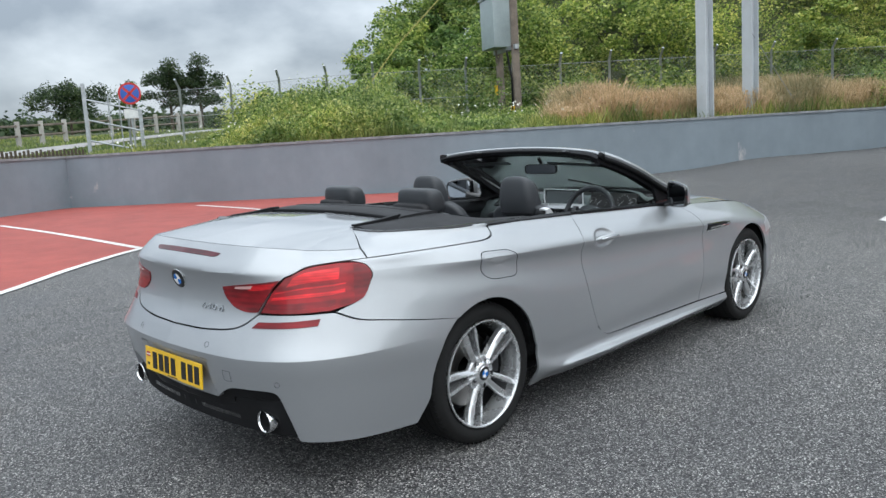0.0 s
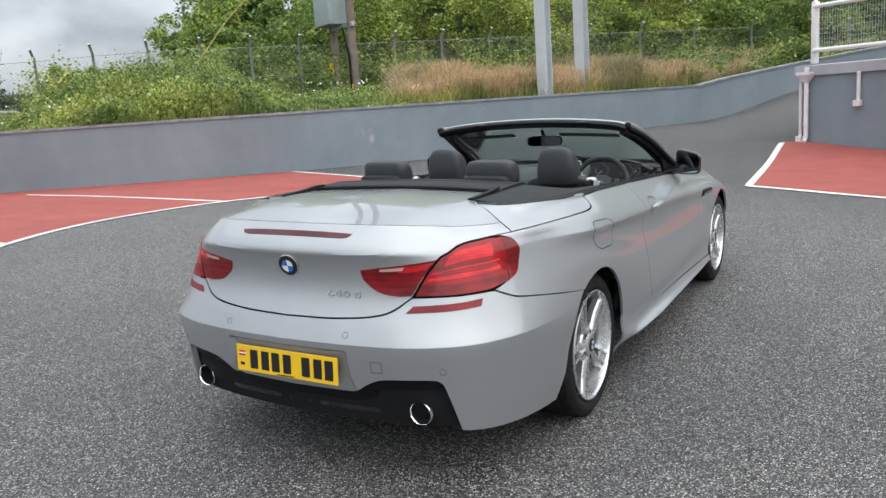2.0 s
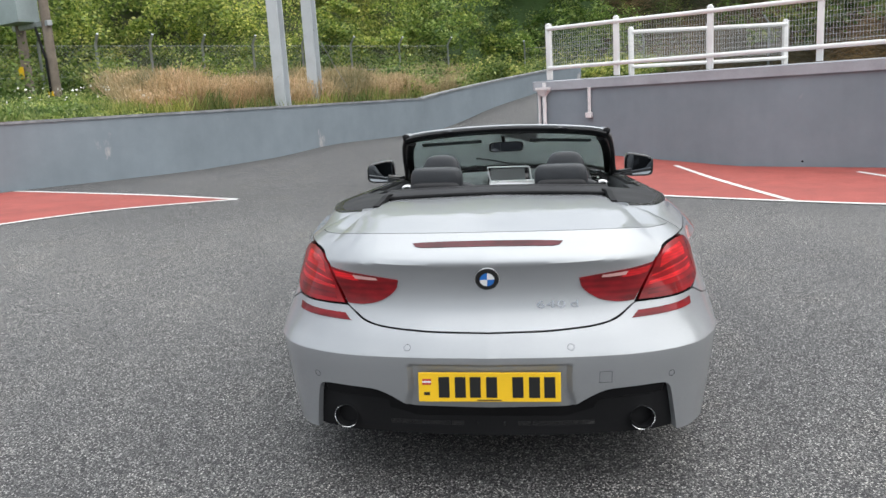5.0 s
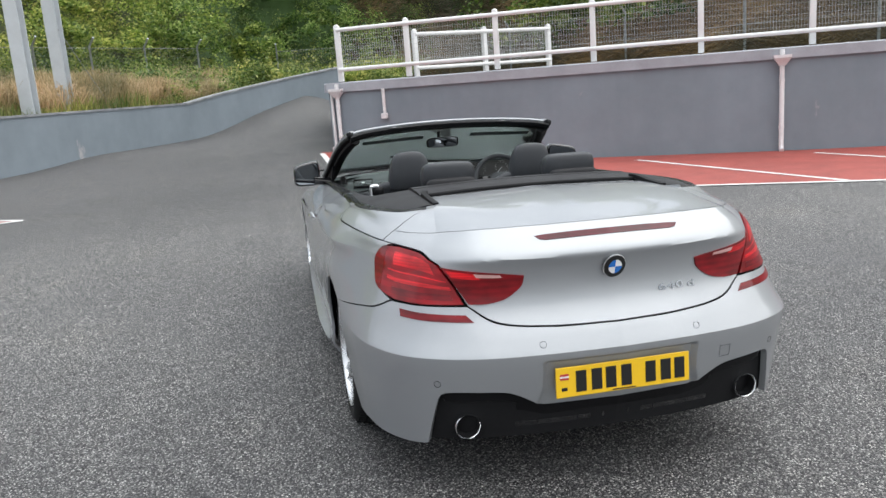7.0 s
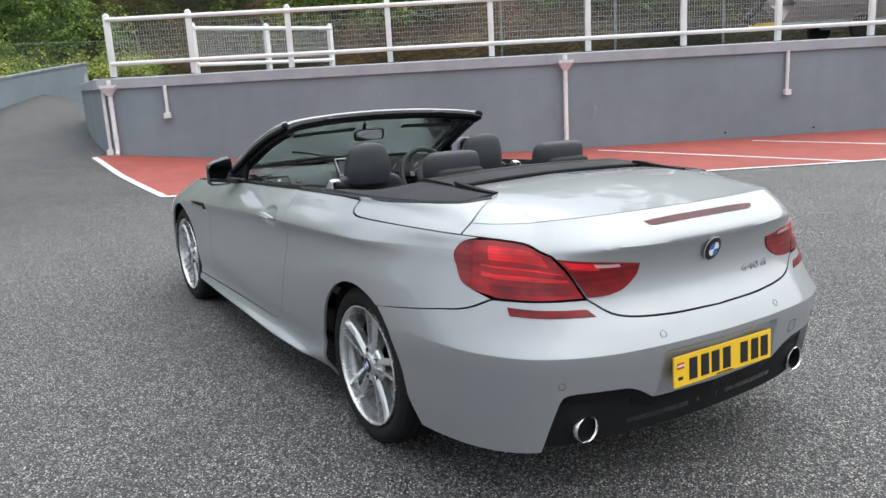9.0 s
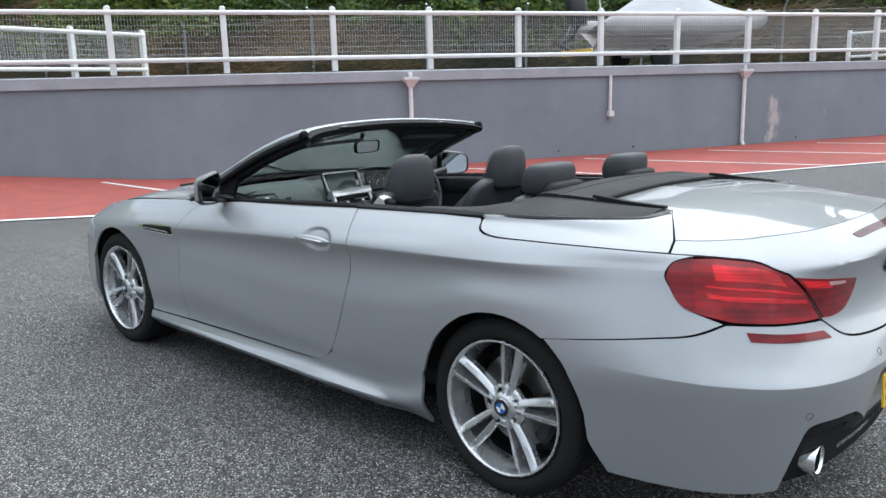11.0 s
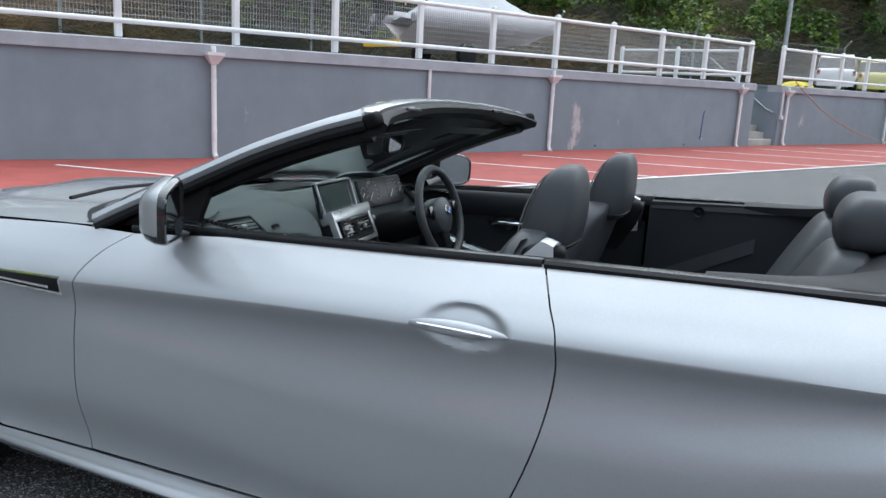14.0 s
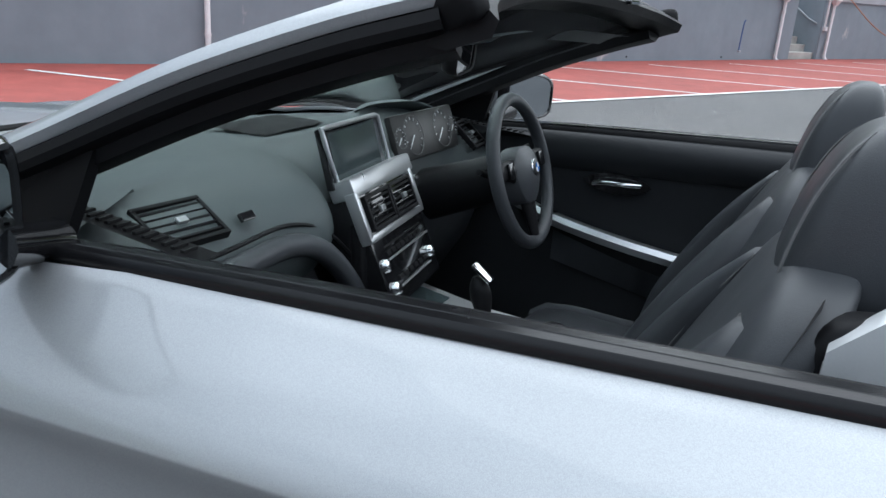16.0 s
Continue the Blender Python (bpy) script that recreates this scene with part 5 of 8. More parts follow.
PIL = [(0.640, 1.392, 1.270), (0.670, 1.50, 1.234), (0.703, 1.68, 1.163), (0.730, 1.88, 1.068), (0.757, 2.08, 0.975), (0.778, 2.185, 0.922)]
pil = spline(PIL, 36)
def closed_rows(curve, sect):
    v, f = grid(sweep(curve, sect), wrap_v=True)
    n = len(sect(0) if callable(sect) else sect)
    return v, f + [tuple(range(n)), tuple(range(len(v) - 1, len(v) - n - 1, -1))]


both("a_pillar", closed_rows(pil, [(0.020, -0.002), (0.026, 0.011), (0.014, 0.026), (-0.012, 0.030), (-0.034, 0.022), (-0.030, -0.004)]), PAINT, CAR, "silver windscreen pillar", 50)
both("pillar_seal", closed_rows(pil, [(0.026, -0.026), (0.030, -0.016), (0.026, -0.004), (-0.020, -0.004), (-0.030, -0.028), (0.0, -0.036)]), SEAL, CAR, "black rubber window seal", 40)
both("pillar_trim", closed_rows(spline([(p[0] - 0.022, p[1] - 0.012, p[2] - 0.036) for p in PIL[:5]] + [(0.735, 2.12, 0.93)], 30), [(0.022, -0.012), (0.026, 0.008), (0.0, 0.020), (-0.030, 0.010), (-0.028, -0.014), (0, -0.022)]), BLACK_PLASTIC, CAR, "black inner pillar trim", 50)
hp = spline([(-0.660, 1.378, 1.274), (-0.56, 1.415, 1.295), (-0.30, 1.455, 1.315), (0, 1.475, 1.322), (0.30, 1.455, 1.315), (0.56, 1.415, 1.295), (0.660, 1.378, 1.274)], 50)
v, f = grid([[(p[0], p[1] + a, p[2] + b) for a, b in ((0.075, -0.030), (0.055, -0.006), (0.025, 0.008), (-0.010, 0.009), (-0.028, 0.002), (-0.026, -0.006), (0.06, -0.034))] for p in hp[2:-2]], wrap_v=True)
part("windscreen_header", (v, f + [tuple(range(7)), tuple(range(len(v) - 1, len(v) - 8, -1))]), PAINT, CAR, "silver windscreen header", 45)
v, f = grid([[(p[0] * 0.985, p[1] + a, p[2] + b) for a, b in ((0.058, -0.034), (-0.024, -0.004), (-0.046, -0.006), (-0.058, -0.016), (-0.052, -0.034), (0.0, -0.052), (0.05, -0.046))] for p in hp], wrap_v=True)
hb = part("header_trim", (v, f + [tuple(range(7)), tuple(range(len(v) - 1, len(v) - 8, -1))]), BLACK_PLASTIC, CAR, "black header trim with latch sockets", 45)
for sgn in (1, -1):
    corner = [(z, 0.0, 0.019 * k, 0.044 * k, 0.0) for z, k in ((-0.034, 0.75), (-0.026, 0.95), (-0.010, 1.0), (0.000, 0.92), (0.005, 0.70), (0.006, 0.30))]
    part("header_corner", moved(cushion(corner, 0.5, 28), pose(sgn * 0.648, 1.380, 1.280, -16, sgn * 16, sgn * 18)), SEAL, hb, "black rubber corner block", 60)
for x in (-0.36, 0.36):
    y, z = (1.442, 1.303)
    part("latch_socket", box(x - 0.045, x + 0.045, y - 0.058, y - 0.020, z - 0.010, z + 0.0005, 0.003), GLOSS_BLACK, hb)
    part("latch_catch", box(x - 0.012, x + 0.012, y - 0.050, y - 0.028, z - 0.004, z + 0.002, 0.001), SATIN, hb)
    part("sun_visor", grid([[(x + (-0.20 + 0.40 * i / 10), 1.445 - 0.035 * abs(x + (-0.20 + 0.40 * i / 10)) + 0.075 * k / 4, 1.238 - 0.04 * abs(x + (-0.20 + 0.40 * i / 10)) ** 1.5 - 0.024 * k / 4 + 0.008 * math.sin(math.pi * k / 4)) for k in range(5)] for i in range(11)]), SOFT_BLACK, hb, "", 60)
base_c = spline([(-0.755, 2.19, 0.928), (-0.60, 2.33, 0.942), (-0.30, 2.42, 0.950), (0, 2.445, 0.953), (0.30, 2.42, 0.950), (0.60, 2.33, 0.942), (0.755, 2.19, 0.928)], 50)
glass_rows = []
for a, b in zip(hp, base_c):
    top = np.array((a[0] * 0.97, a[1] + 0.055, a[2] - 0.022))
    bot = np.array(b)
    bow = np.array((0, 0.02, 0.05)) * (1 - 0.6 * (abs(a[0]) / 0.66) ** 2)
    glass_rows.append([tuple(top * (1 - k / 12) + bot * (k / 12) + bow * math.sin(math.pi * k / 12) * 0.55) for k in range(13)])
g1 = grid(glass_rows)
g2 = ([(p[0], p[1] - 0.003, p[2] - 0.004) for p in g1[0]], [tuple(reversed(q)) for q in g1[1]])
ws = part("windscreen", join(g1, g2), WINDSCREEN, CAR, "faintly green tinted windscreen", 180)
ws.visible_shadow = False
part("windscreen_border", grid([[tuple(np.array(r[0]) + (0, -0.006, -0.004)), tuple(np.array(r[0]) * 0.94 + np.array(r[1]) * 0.06 + (0, -0.006, -0.004))] for r in glass_rows]), GLOSS_BLACK, CAR, "", 60)
part("scuttle", grid([[(p[0], p[1] + 0.10 * k / 3 - 0.03, p[2] - 0.008 - 0.012 * k / 3) for k in range(4)] for p in base_c]), BLACK_PLASTIC, CAR, "black scuttle panel under the glass", 60)
for x, yaw in ((0.25, 12), (-0.30, 9)):
    part("wiper", join(tube([(x, 2.40, 0.975), (x - 0.28, 2.35, 0.985), (x - 0.50, 2.27, 0.985)], 0.006, 6)), SEAL, CAR)

# interior mirror
im = part("interior_mirror", ([(0.110 * math.copysign(abs(math.cos(a)) ** 0.35, math.cos(a)), 0.0, 0.030 * math.copysign(abs(math.sin(a)) ** 0.5, math.sin(a))) for a in np.linspace(0, 2 * math.pi, 33)[:-1]], [tuple(range(32))]), MIRROR, CAR, "dark interior mirror", None, pose(0.0, 1.625, 1.174, 4, 0, 14))
part("mirror_housing", grid([[(s * 0.120 * math.copysign(abs(math.cos(a)) ** 0.35, math.cos(a)), y, s * 0.035 * math.copysign(abs(math.sin(a)) ** 0.5, math.sin(a))) for a in np.linspace(0, 2 * math.pi, 33)[:-1]] for s, y in ((0.90, -0.002), (0.97, -0.005), (1.0, 0.002), (0.99, 0.012), (0.85, 0.026), (0.4, 0.034), (0.02, 0.035))], wrap_v=True), BLACK_PLASTIC, im, "", 60)
part("mirror_stalk", tube([(0, 0.025, 0.01), (-0.01, 0.04, 0.03), (-0.02, 0.02, 0.075)], 0.012, 10), BLACK_PLASTIC, im, "", 60)

# ---- door mirrors ----
def mirror_ring(k):
    sect = []
    for a in np.linspace(0, 2 * math.pi, 37)[:-1]:
        c, s = math.cos(a), math.sin(a)
        sect.append((math.copysign(abs(c) ** 0.42, c), math.copysign(abs(s) ** 0.46, s)))
    return sect


def mirror_shell(levels):
    """levels: y, half-width, half-height, centre x, centre z; the head is swept back towards its tip."""
    rows = []
    for y, hw, hh, cx, cz in levels:
        rows.append([(cx + hw * c, y - 0.55 * hw * c, cz + hh * s * (1 - 0.14 * c) - 0.05 * hw * c) for c, s in mirror_ring(0)])
    return rows


lev = [(1.778, 0.086, 0.072, 0.915, 1.008), (1.788, 0.090, 0.078, 0.915, 1.008), (1.802, 0.0905, 0.0785, 0.914, 1.008), (1.818, 0.091, 0.079, 0.913, 1.008), (1.850, 0.085, 0.072, 0.909, 1.006), (1.876, 0.068, 0.056, 0.905, 1.004), (1.890, 0.038, 0.031, 0.901, 1.002), (1.894, 0.004, 0.003, 0.899, 1.0)]
sh = mirror_shell(lev)
n = len(sh[0])
vg, fg = grid(sh, wrap_v=True)
low = [k < 2 * n or -0.30 > math.sin(2 * math.pi * (k % n + 0.5) / n) for k in range(len(fg))]
top_f = [q for q, d in zip(fg, low) if not d]
bot_f = [q for q, d in zip(fg, low) if d]


def mirror_plane(k, d):
    y, hw, hh, cx, cz = lev[0]
    return [(cx + k * hw * c, y + d - 0.55 * k * hw * c, cz + k * hh * s * (1 - 0.14 * c) - 0.05 * hw * k * c) for c, s in mirror_ring(0)]


glass_g = (mirror_plane(0.91, 0.003), [tuple(range(36))])
rim_r = [mirror_plane(0.90, 0.004), mirror_plane(0.93, -0.003), mirror_plane(1.0, 0.0)]
for mirror in (False, True):
    fx = mirrored if mirror else (lambda g: g)
    mo = part("door_mirror", fx((vg, top_f)), PAINT, CAR, "door mirror with a silver cap and black base", 50)
    part("mirror_base", fx((vg, bot_f)), GLOSS_BLACK, mo, "", 50)
    part("mirror_rim", fx(grid(rim_r, wrap_v=True)), GLOSS_BLACK, mo, "", 50)
    part("mirror_glass", fx(glass_g), MIRROR, mo)
    part("mirror_arm", fx(join(tube([(0.87, 1.825, 0.965), (0.80, 1.845, 0.95), (0.765, 1.86, 0.938)], [0.030, 0.026, 0.034], 12))), GLOSS_BLACK, mo, "", 60)
    tri = [(0.752, 1.86, 0.925), (0.742, 2.13, 0.95), (0.728, 1.88, 1.058), (0.732, 1.815, 1.060)]
    part("mirror_triangle", fx(([tuple(p) for p in tri] + [(p[0] - 0.02, p[1], p[2]) for p in tri], [(0, 1, 2, 3), (7, 6, 5, 4), (0, 4, 5, 1), (1, 5, 6, 2), (2, 6, 7, 3), (3, 7, 4, 0)])), BLACK_PLASTIC, CAR)

# ---- belt line trims and the black tonneau ----
belt = spline([(0.776, 2.05, 0.921), (0.782, 1.75, 0.944), (0.782, 1.45, 0.962), (0.780, 0.843, 0.991)], 40)
both("door_belt_trim", closed_rows(belt, [(0.032, -0.010), (0.028, 0.008), (0.010, 0.009), (0.007, 0.006), (0.004, 0.010), (-0.008, 0.008), (-0.013, 0.000), (-0.012, -0.010)]), BELT_BLACK, CAR, "black strip along the window line", 40)
both("door_top_seal", closed_rows([(p[0] - 0.038, p[1], p[2] - 0.012) for p in belt], [(0.014, -0.014), (0.014, 0.006), (0.004, 0.016), (-0.014, 0.014), (-0.020, -0.014)]), SEAL, CAR, "", 50)
qbelt = spline([(0.780, 0.838, 0.991), (0.784, 0.46, 1.005), (0.787, 0.14, 1.017), (0.775, -0.05, 1.024), (0.735, -0.25, 1.031), (0.680, -0.40, 1.037), (0.625, -0.452, 1.042), (0.51, -0.462, 1.050)], 60)
both("tonneau_edge_trim", closed_rows(qbelt, [(0.030, -0.012), (0.030, 0.008), (0.010, 0.010), (-0.009, 0.008), (-0.016, 0.000), (-0.014, -0.012)]), BELT_BLACK, CAR, "black edge of the folded roof cover", 40)
w_out = [(p[0] - 0.022, p[1] + (0.012 if p[1] < -0.3 else 0), p[2] + 0.008) for p in spline([(0.803, 0.50, 0.999), (0.795, 0.14, 1.016), (0.775, -0.05, 1.024), (0.735, -0.25, 1.031), (0.680, -0.40, 1.037), (0.625, -0.445, 1.042)], 40)]
w_in = spline([(0.695, 0.50, 1.004), (0.66, 0.28, 1.022), (0.60, 0.13, 1.052), (0.52, 0.06, 1.066), (0.505, -0.10, 1.066), (0.505, -0.445, 1.056)], 40)
both("tonneau_wing", rimmed([[tuple(np.array(a) * (1 - k / 8) + np.array(b) * k / 8 + np.array((0, 0, 0.008 * math.sin(math.pi * k / 8)))) for k in range(9)] for a, b in zip(w_out, w_in)], depth=0.03, inset=0.0), CLOTH, CAR, "black vinyl cover over the folded roof", 50)
xb = [[(x, y + 0.022 * (1 - (x / 0.53) ** 2), z - 0.012 * (x / 0.53) ** 2) for y, z in ((-0.178, 1.060), (-0.176, 1.080), (-0.160, 1.087), (-0.110, 1.089), (-0.050, 1.091), (-0.022, 1.091), (-0.018, 1.087), (-0.012, 1.087), (-0.008, 1.092), (0.040, 1.092), (0.085, 1.086), (0.100, 1.072), (0.104, 0.98))] for x in np.linspace(-0.53, 0.53, 41)]
xv, xf = grid(xb)
part("tonneau_crossbar", (xv, xf + [tuple(range(13)), tuple(range(len(xv) - 1, len(xv) - 14, -1))]), CLOTH, CAR, "black padded cover behind the rear seats", 40)
part("crossbar_seal", tube([(x, -0.180 + 0.022 * (1 - (x / 0.53) ** 2), 1.076 - 0.012 * (x / 0.53) ** 2) for x in np.linspace(-0.50, 0.50, 24)], 0.009, 8), SEAL, CAR, "", 60)
both("tonneau_rail", closed_rows(spline([(0.50, -0.15, 1.077), (0.515, -0.20, 1.075), (0.515, -0.30, 1.066), (0.515, -0.44, 1.06)], 16), [(0.014, -0.008), (0.012, 0.008), (-0.012, 0.008), (-0.014, -0.008)]), SEAL, CAR, "", 40)

# ---- the car: interior ----
def seam(points, r=0.0016):
    return tube(spline(points, 28), r, 5)


def front_seat(cx):
    """A front seat with a built-in belt guide; origin at its base."""
    st = new("front_seat")
    st.parent = CAR
    st.matrix_basis = Matrix.Translation((cx, 0, 0))
    st["label"] = "black leather front seat with a tall headrest"
    lean = lambda z: 1.17 - (z - 0.50) * 0.42
    back = []
    for z, hw, hd in ((0.42, 0.20, 0.06), (0.46, 0.235, 0.085), (0.58, 0.25, 0.085), (0.70, 0.262, 0.080), (0.82, 0.262, 0.072), (0.91, 0.245, 0.062), (0.97, 0.215, 0.055), (1.005, 0.160, 0.045), (1.02, 0.09, 0.03)):
        back.append((z, lean(z), hw, hd, 0.0))
    part("backrest", cushion([(a[0], a[1], a[2], a[3], 0) for a in spline(back, 26)], 0.55, 36), LEATHER, st, "", 60)
    for s in (-1, 1):
        bol = [(0.50, lean(0.50) + 0.075, 0.045, 0.055, s * 0.205), (0.60, lean(0.60) + 0.085, 0.052, 0.060, s * 0.212), (0.74, lean(0.74) + 0.075, 0.050, 0.055, s * 0.212), (0.86, lean(0.86) + 0.055, 0.042, 0.045, s * 0.195), (0.95, lean(0.95) + 0.03, 0.025, 0.03, s * 0.165)]
        part("side_bolster", cushion([tuple(a) for a in spline(bol, 16)], 0.8, 20), LEATHER, st, "", 60)
        part("stitching", seam([(s * 0.160, lean(0.55) + 0.088, 0.55), (s * 0.162, lean(0.70) + 0.083, 0.70), (s * 0.158, lean(0.85) + 0.072, 0.85), (s * 0.14, lean(0.95) + 0.055, 0.95)]), STITCH, st)
    hr = [(0.955, 0.955, 0.104, 0.058), (0.975, 0.953, 0.119, 0.070), (1.03, 0.944, 0.121, 0.072), (1.09, 0.934, 0.114, 0.064), (1.14, 0.924, 0.100, 0.050), (1.168, 0.916, 0.078, 0.034), (1.180, 0.912, 0.048, 0.018), (1.183, 0.911, 0.012, 0.006)]
    head = part("headrest", cushion([(a[0], a[1] - 0.010, a[2], a[3], 0) for a in spline(hr, 26)], 0.50, 40), LEATHER, st, "", 60)
    for s in (-1, 1):
        part("headrest_stitching", seam([(s * 0.106, 1.008, 0.975), (s * 0.108, 1.000, 1.03), (s * 0.101, 0.984, 1.09), (s * 0.086, 0.960, 1.14), (s * 0.060, 0.935, 1.168)], 0.0022), STITCH, head)
    part("headrest_seam", tube([(0.118 * math.copysign(abs(math.cos(a)) ** 0.5, math.cos(a)), 0.943 + 0.068 * math.copysign(abs(math.sin(a)) ** 0.5, math.sin(a)), 0.972) for a in np.linspace(0, 2 * math.pi, 33)[:-1]], 0.003, 5, closed=True), SEAL, head)
    cush = []
    for y, hw, z0, z1 in ((1.05, 0.20, 0.34, 0.47), (1.12, 0.235, 0.32, 0.50), (1.30, 0.255, 0.31, 0.505), (1.48, 0.255, 0.31, 0.515), (1.56, 0.245, 0.33, 0.505), (1.60, 0.22, 0.37, 0.47)):
        cush.append([(hw * math.copysign(abs(math.cos(a)) ** 0.5, math.cos(a)), y, (z0 + z1) / 2 + (z1 - z0) / 2 * math.copysign(abs(math.sin(a)) ** 0.6, math.sin(a)) - (0.022 if math.sin(a) > 0.5 and abs(math.cos(a)) < 0.75 else 0)) for a in np.linspace(0, 2 * math.pi, 33)[:-1]])
    v, f = grid(cush, wrap_v=True)
    part("seat_cushion", (v, f + [tuple(range(32)), tuple(range(len(v) - 1, len(v) - 33, -1))]), LEATHER, st, "", 70)
    out = math.copysign(1, cx)
    g = []
    for i in range(13):
        u = i / 12
        y = 0.948 - 0.078 * u
        zt, zb = 0.962 + 0.044 * min(1.0, u * 1.7) - 0.030 * max(0.0, u - 0.7), 0.866 + 0.010 * u + 0.045 * math.exp(-((u - 0.22) / 0.16) ** 2)
        g.append([(out * (0.240 - 0.008 * (1 - w) ** 2), y, zb + (zt - zb) * w) for w in np.linspace(0, 1, 8)] + [(out * (0.240 - 0.016 * k), y - 0.002 * k, zt + 0.007 * math.sin(k * 0.9)) for k in (1, 2, 3)])
    guide = part("belt_guide", rimmed(g, depth=0.008, inset=0.0), SILVER_TRIM, st, "satin silver seat-belt guide", 60)
    part("belt_guide_shell", cushion([tuple(a) for a in spline([(0.80, 0.985, 0.026, 0.05, out * 0.195), (0.90, 0.935, 0.033, 0.062, out * 0.195), (0.97, 0.905, 0.033, 0.056, out * 0.195), (0.990, 0.895, 0.026, 0.040, out * 0.195), (0.998, 0.890, 0.012, 0.014, out * 0.195)], 14)], 0.6, 20), BLACK_PLASTIC, guide, "", 60)
    bl = [(out * 0.20, 0.955, 1.000), (out * 0.215, 0.985, 0.93), (out * 0.225, 1.02, 0.84), (out * 0.235, 1.06, 0.70), (out * 0.24, 1.10, 0.52)]
    rows = [[(p[0] - 0.022, p[1] + 0.004, p[2]), (p[0] + 0.022, p[1], p[2])] for p in spline(bl, 20)]
    part("seat_belt", grid(rows), CLOTH, st, "black belt webbing", 60)
    return st


front_seat(-0.37)
front_seat(0.37)


def rear_seat(cx):
    st = new("rear_seat")
    st.parent = CAR
    st.matrix_basis = Matrix.Translation((cx, 0, 0))
    st["label"] = "black leather rear seat with a low headrest"
    part("backrest", cushion([tuple(a) for a in spline([(0.50, 0.44, 0.20, 0.08, 0), (0.62, 0.39, 0.235, 0.09, 0), (0.80, 0.31, 0.235, 0.085, 0), (0.95, 0.245, 0.215, 0.07, 0), (1.03, 0.215, 0.17, 0.05, 0), (1.05, 0.205, 0.12, 0.03, 0)], 20)], 0.55, 32), LEATHER, st, "", 60)
    part("seat_cushion", cushion([(0.36, 0.62, 0.22, 0.22, 0), (0.44, 0.62, 0.24, 0.24, 0), (0.50, 0.62, 0.235, 0.235, 0), (0.525, 0.62, 0.19, 0.19, 0)], 0.45, 32), LEATHER, st, "", 60)
    part("headrest", cushion([tuple(a) for a in spline([(1.045, 0.185, 0.105, 0.045, 0), (1.062, 0.185, 0.128, 0.062, 0), (1.11, 0.183, 0.133, 0.068, 0), (1.150, 0.176, 0.126, 0.060, 0), (1.170, 0.168, 0.108, 0.045, 0), (1.176, 0.165, 0.07, 0.022, 0)], 18)], 0.5, 32), LEATHER, st, "", 60)
    part("rollover_hoop_cover", cushion([tuple(a) for a in spline([(1.02, 0.112, 0.118, 0.030, 0), (1.06, 0.110, 0.125, 0.034, 0), (1.095, 0.106, 0.115, 0.028, 0), (1.105, 0.104, 0.08, 0.012, 0)], 10)], 0.5, 28), CLOTH, st, "", 60)
    return st


rear_seat(-0.315)
rear_seat(0.315)
part("rear_shelf", grid([[(x, y, z) for y, z in ((0.09, 1.055), (0.14, 1.05), (0.20, 1.02), (0.24, 0.96))] for x in np.linspace(-0.64, 0.64, 20)]), CLOTH, CAR, "", 60)
part("rear_tunnel", cushion([(0.30, 0.55, 0.09, 0.35, 0), (0.55, 0.50, 0.085, 0.33, 0), (0.60, 0.48, 0.07, 0.30, 0)], 0.5), LEATHER, CAR, "", 60)

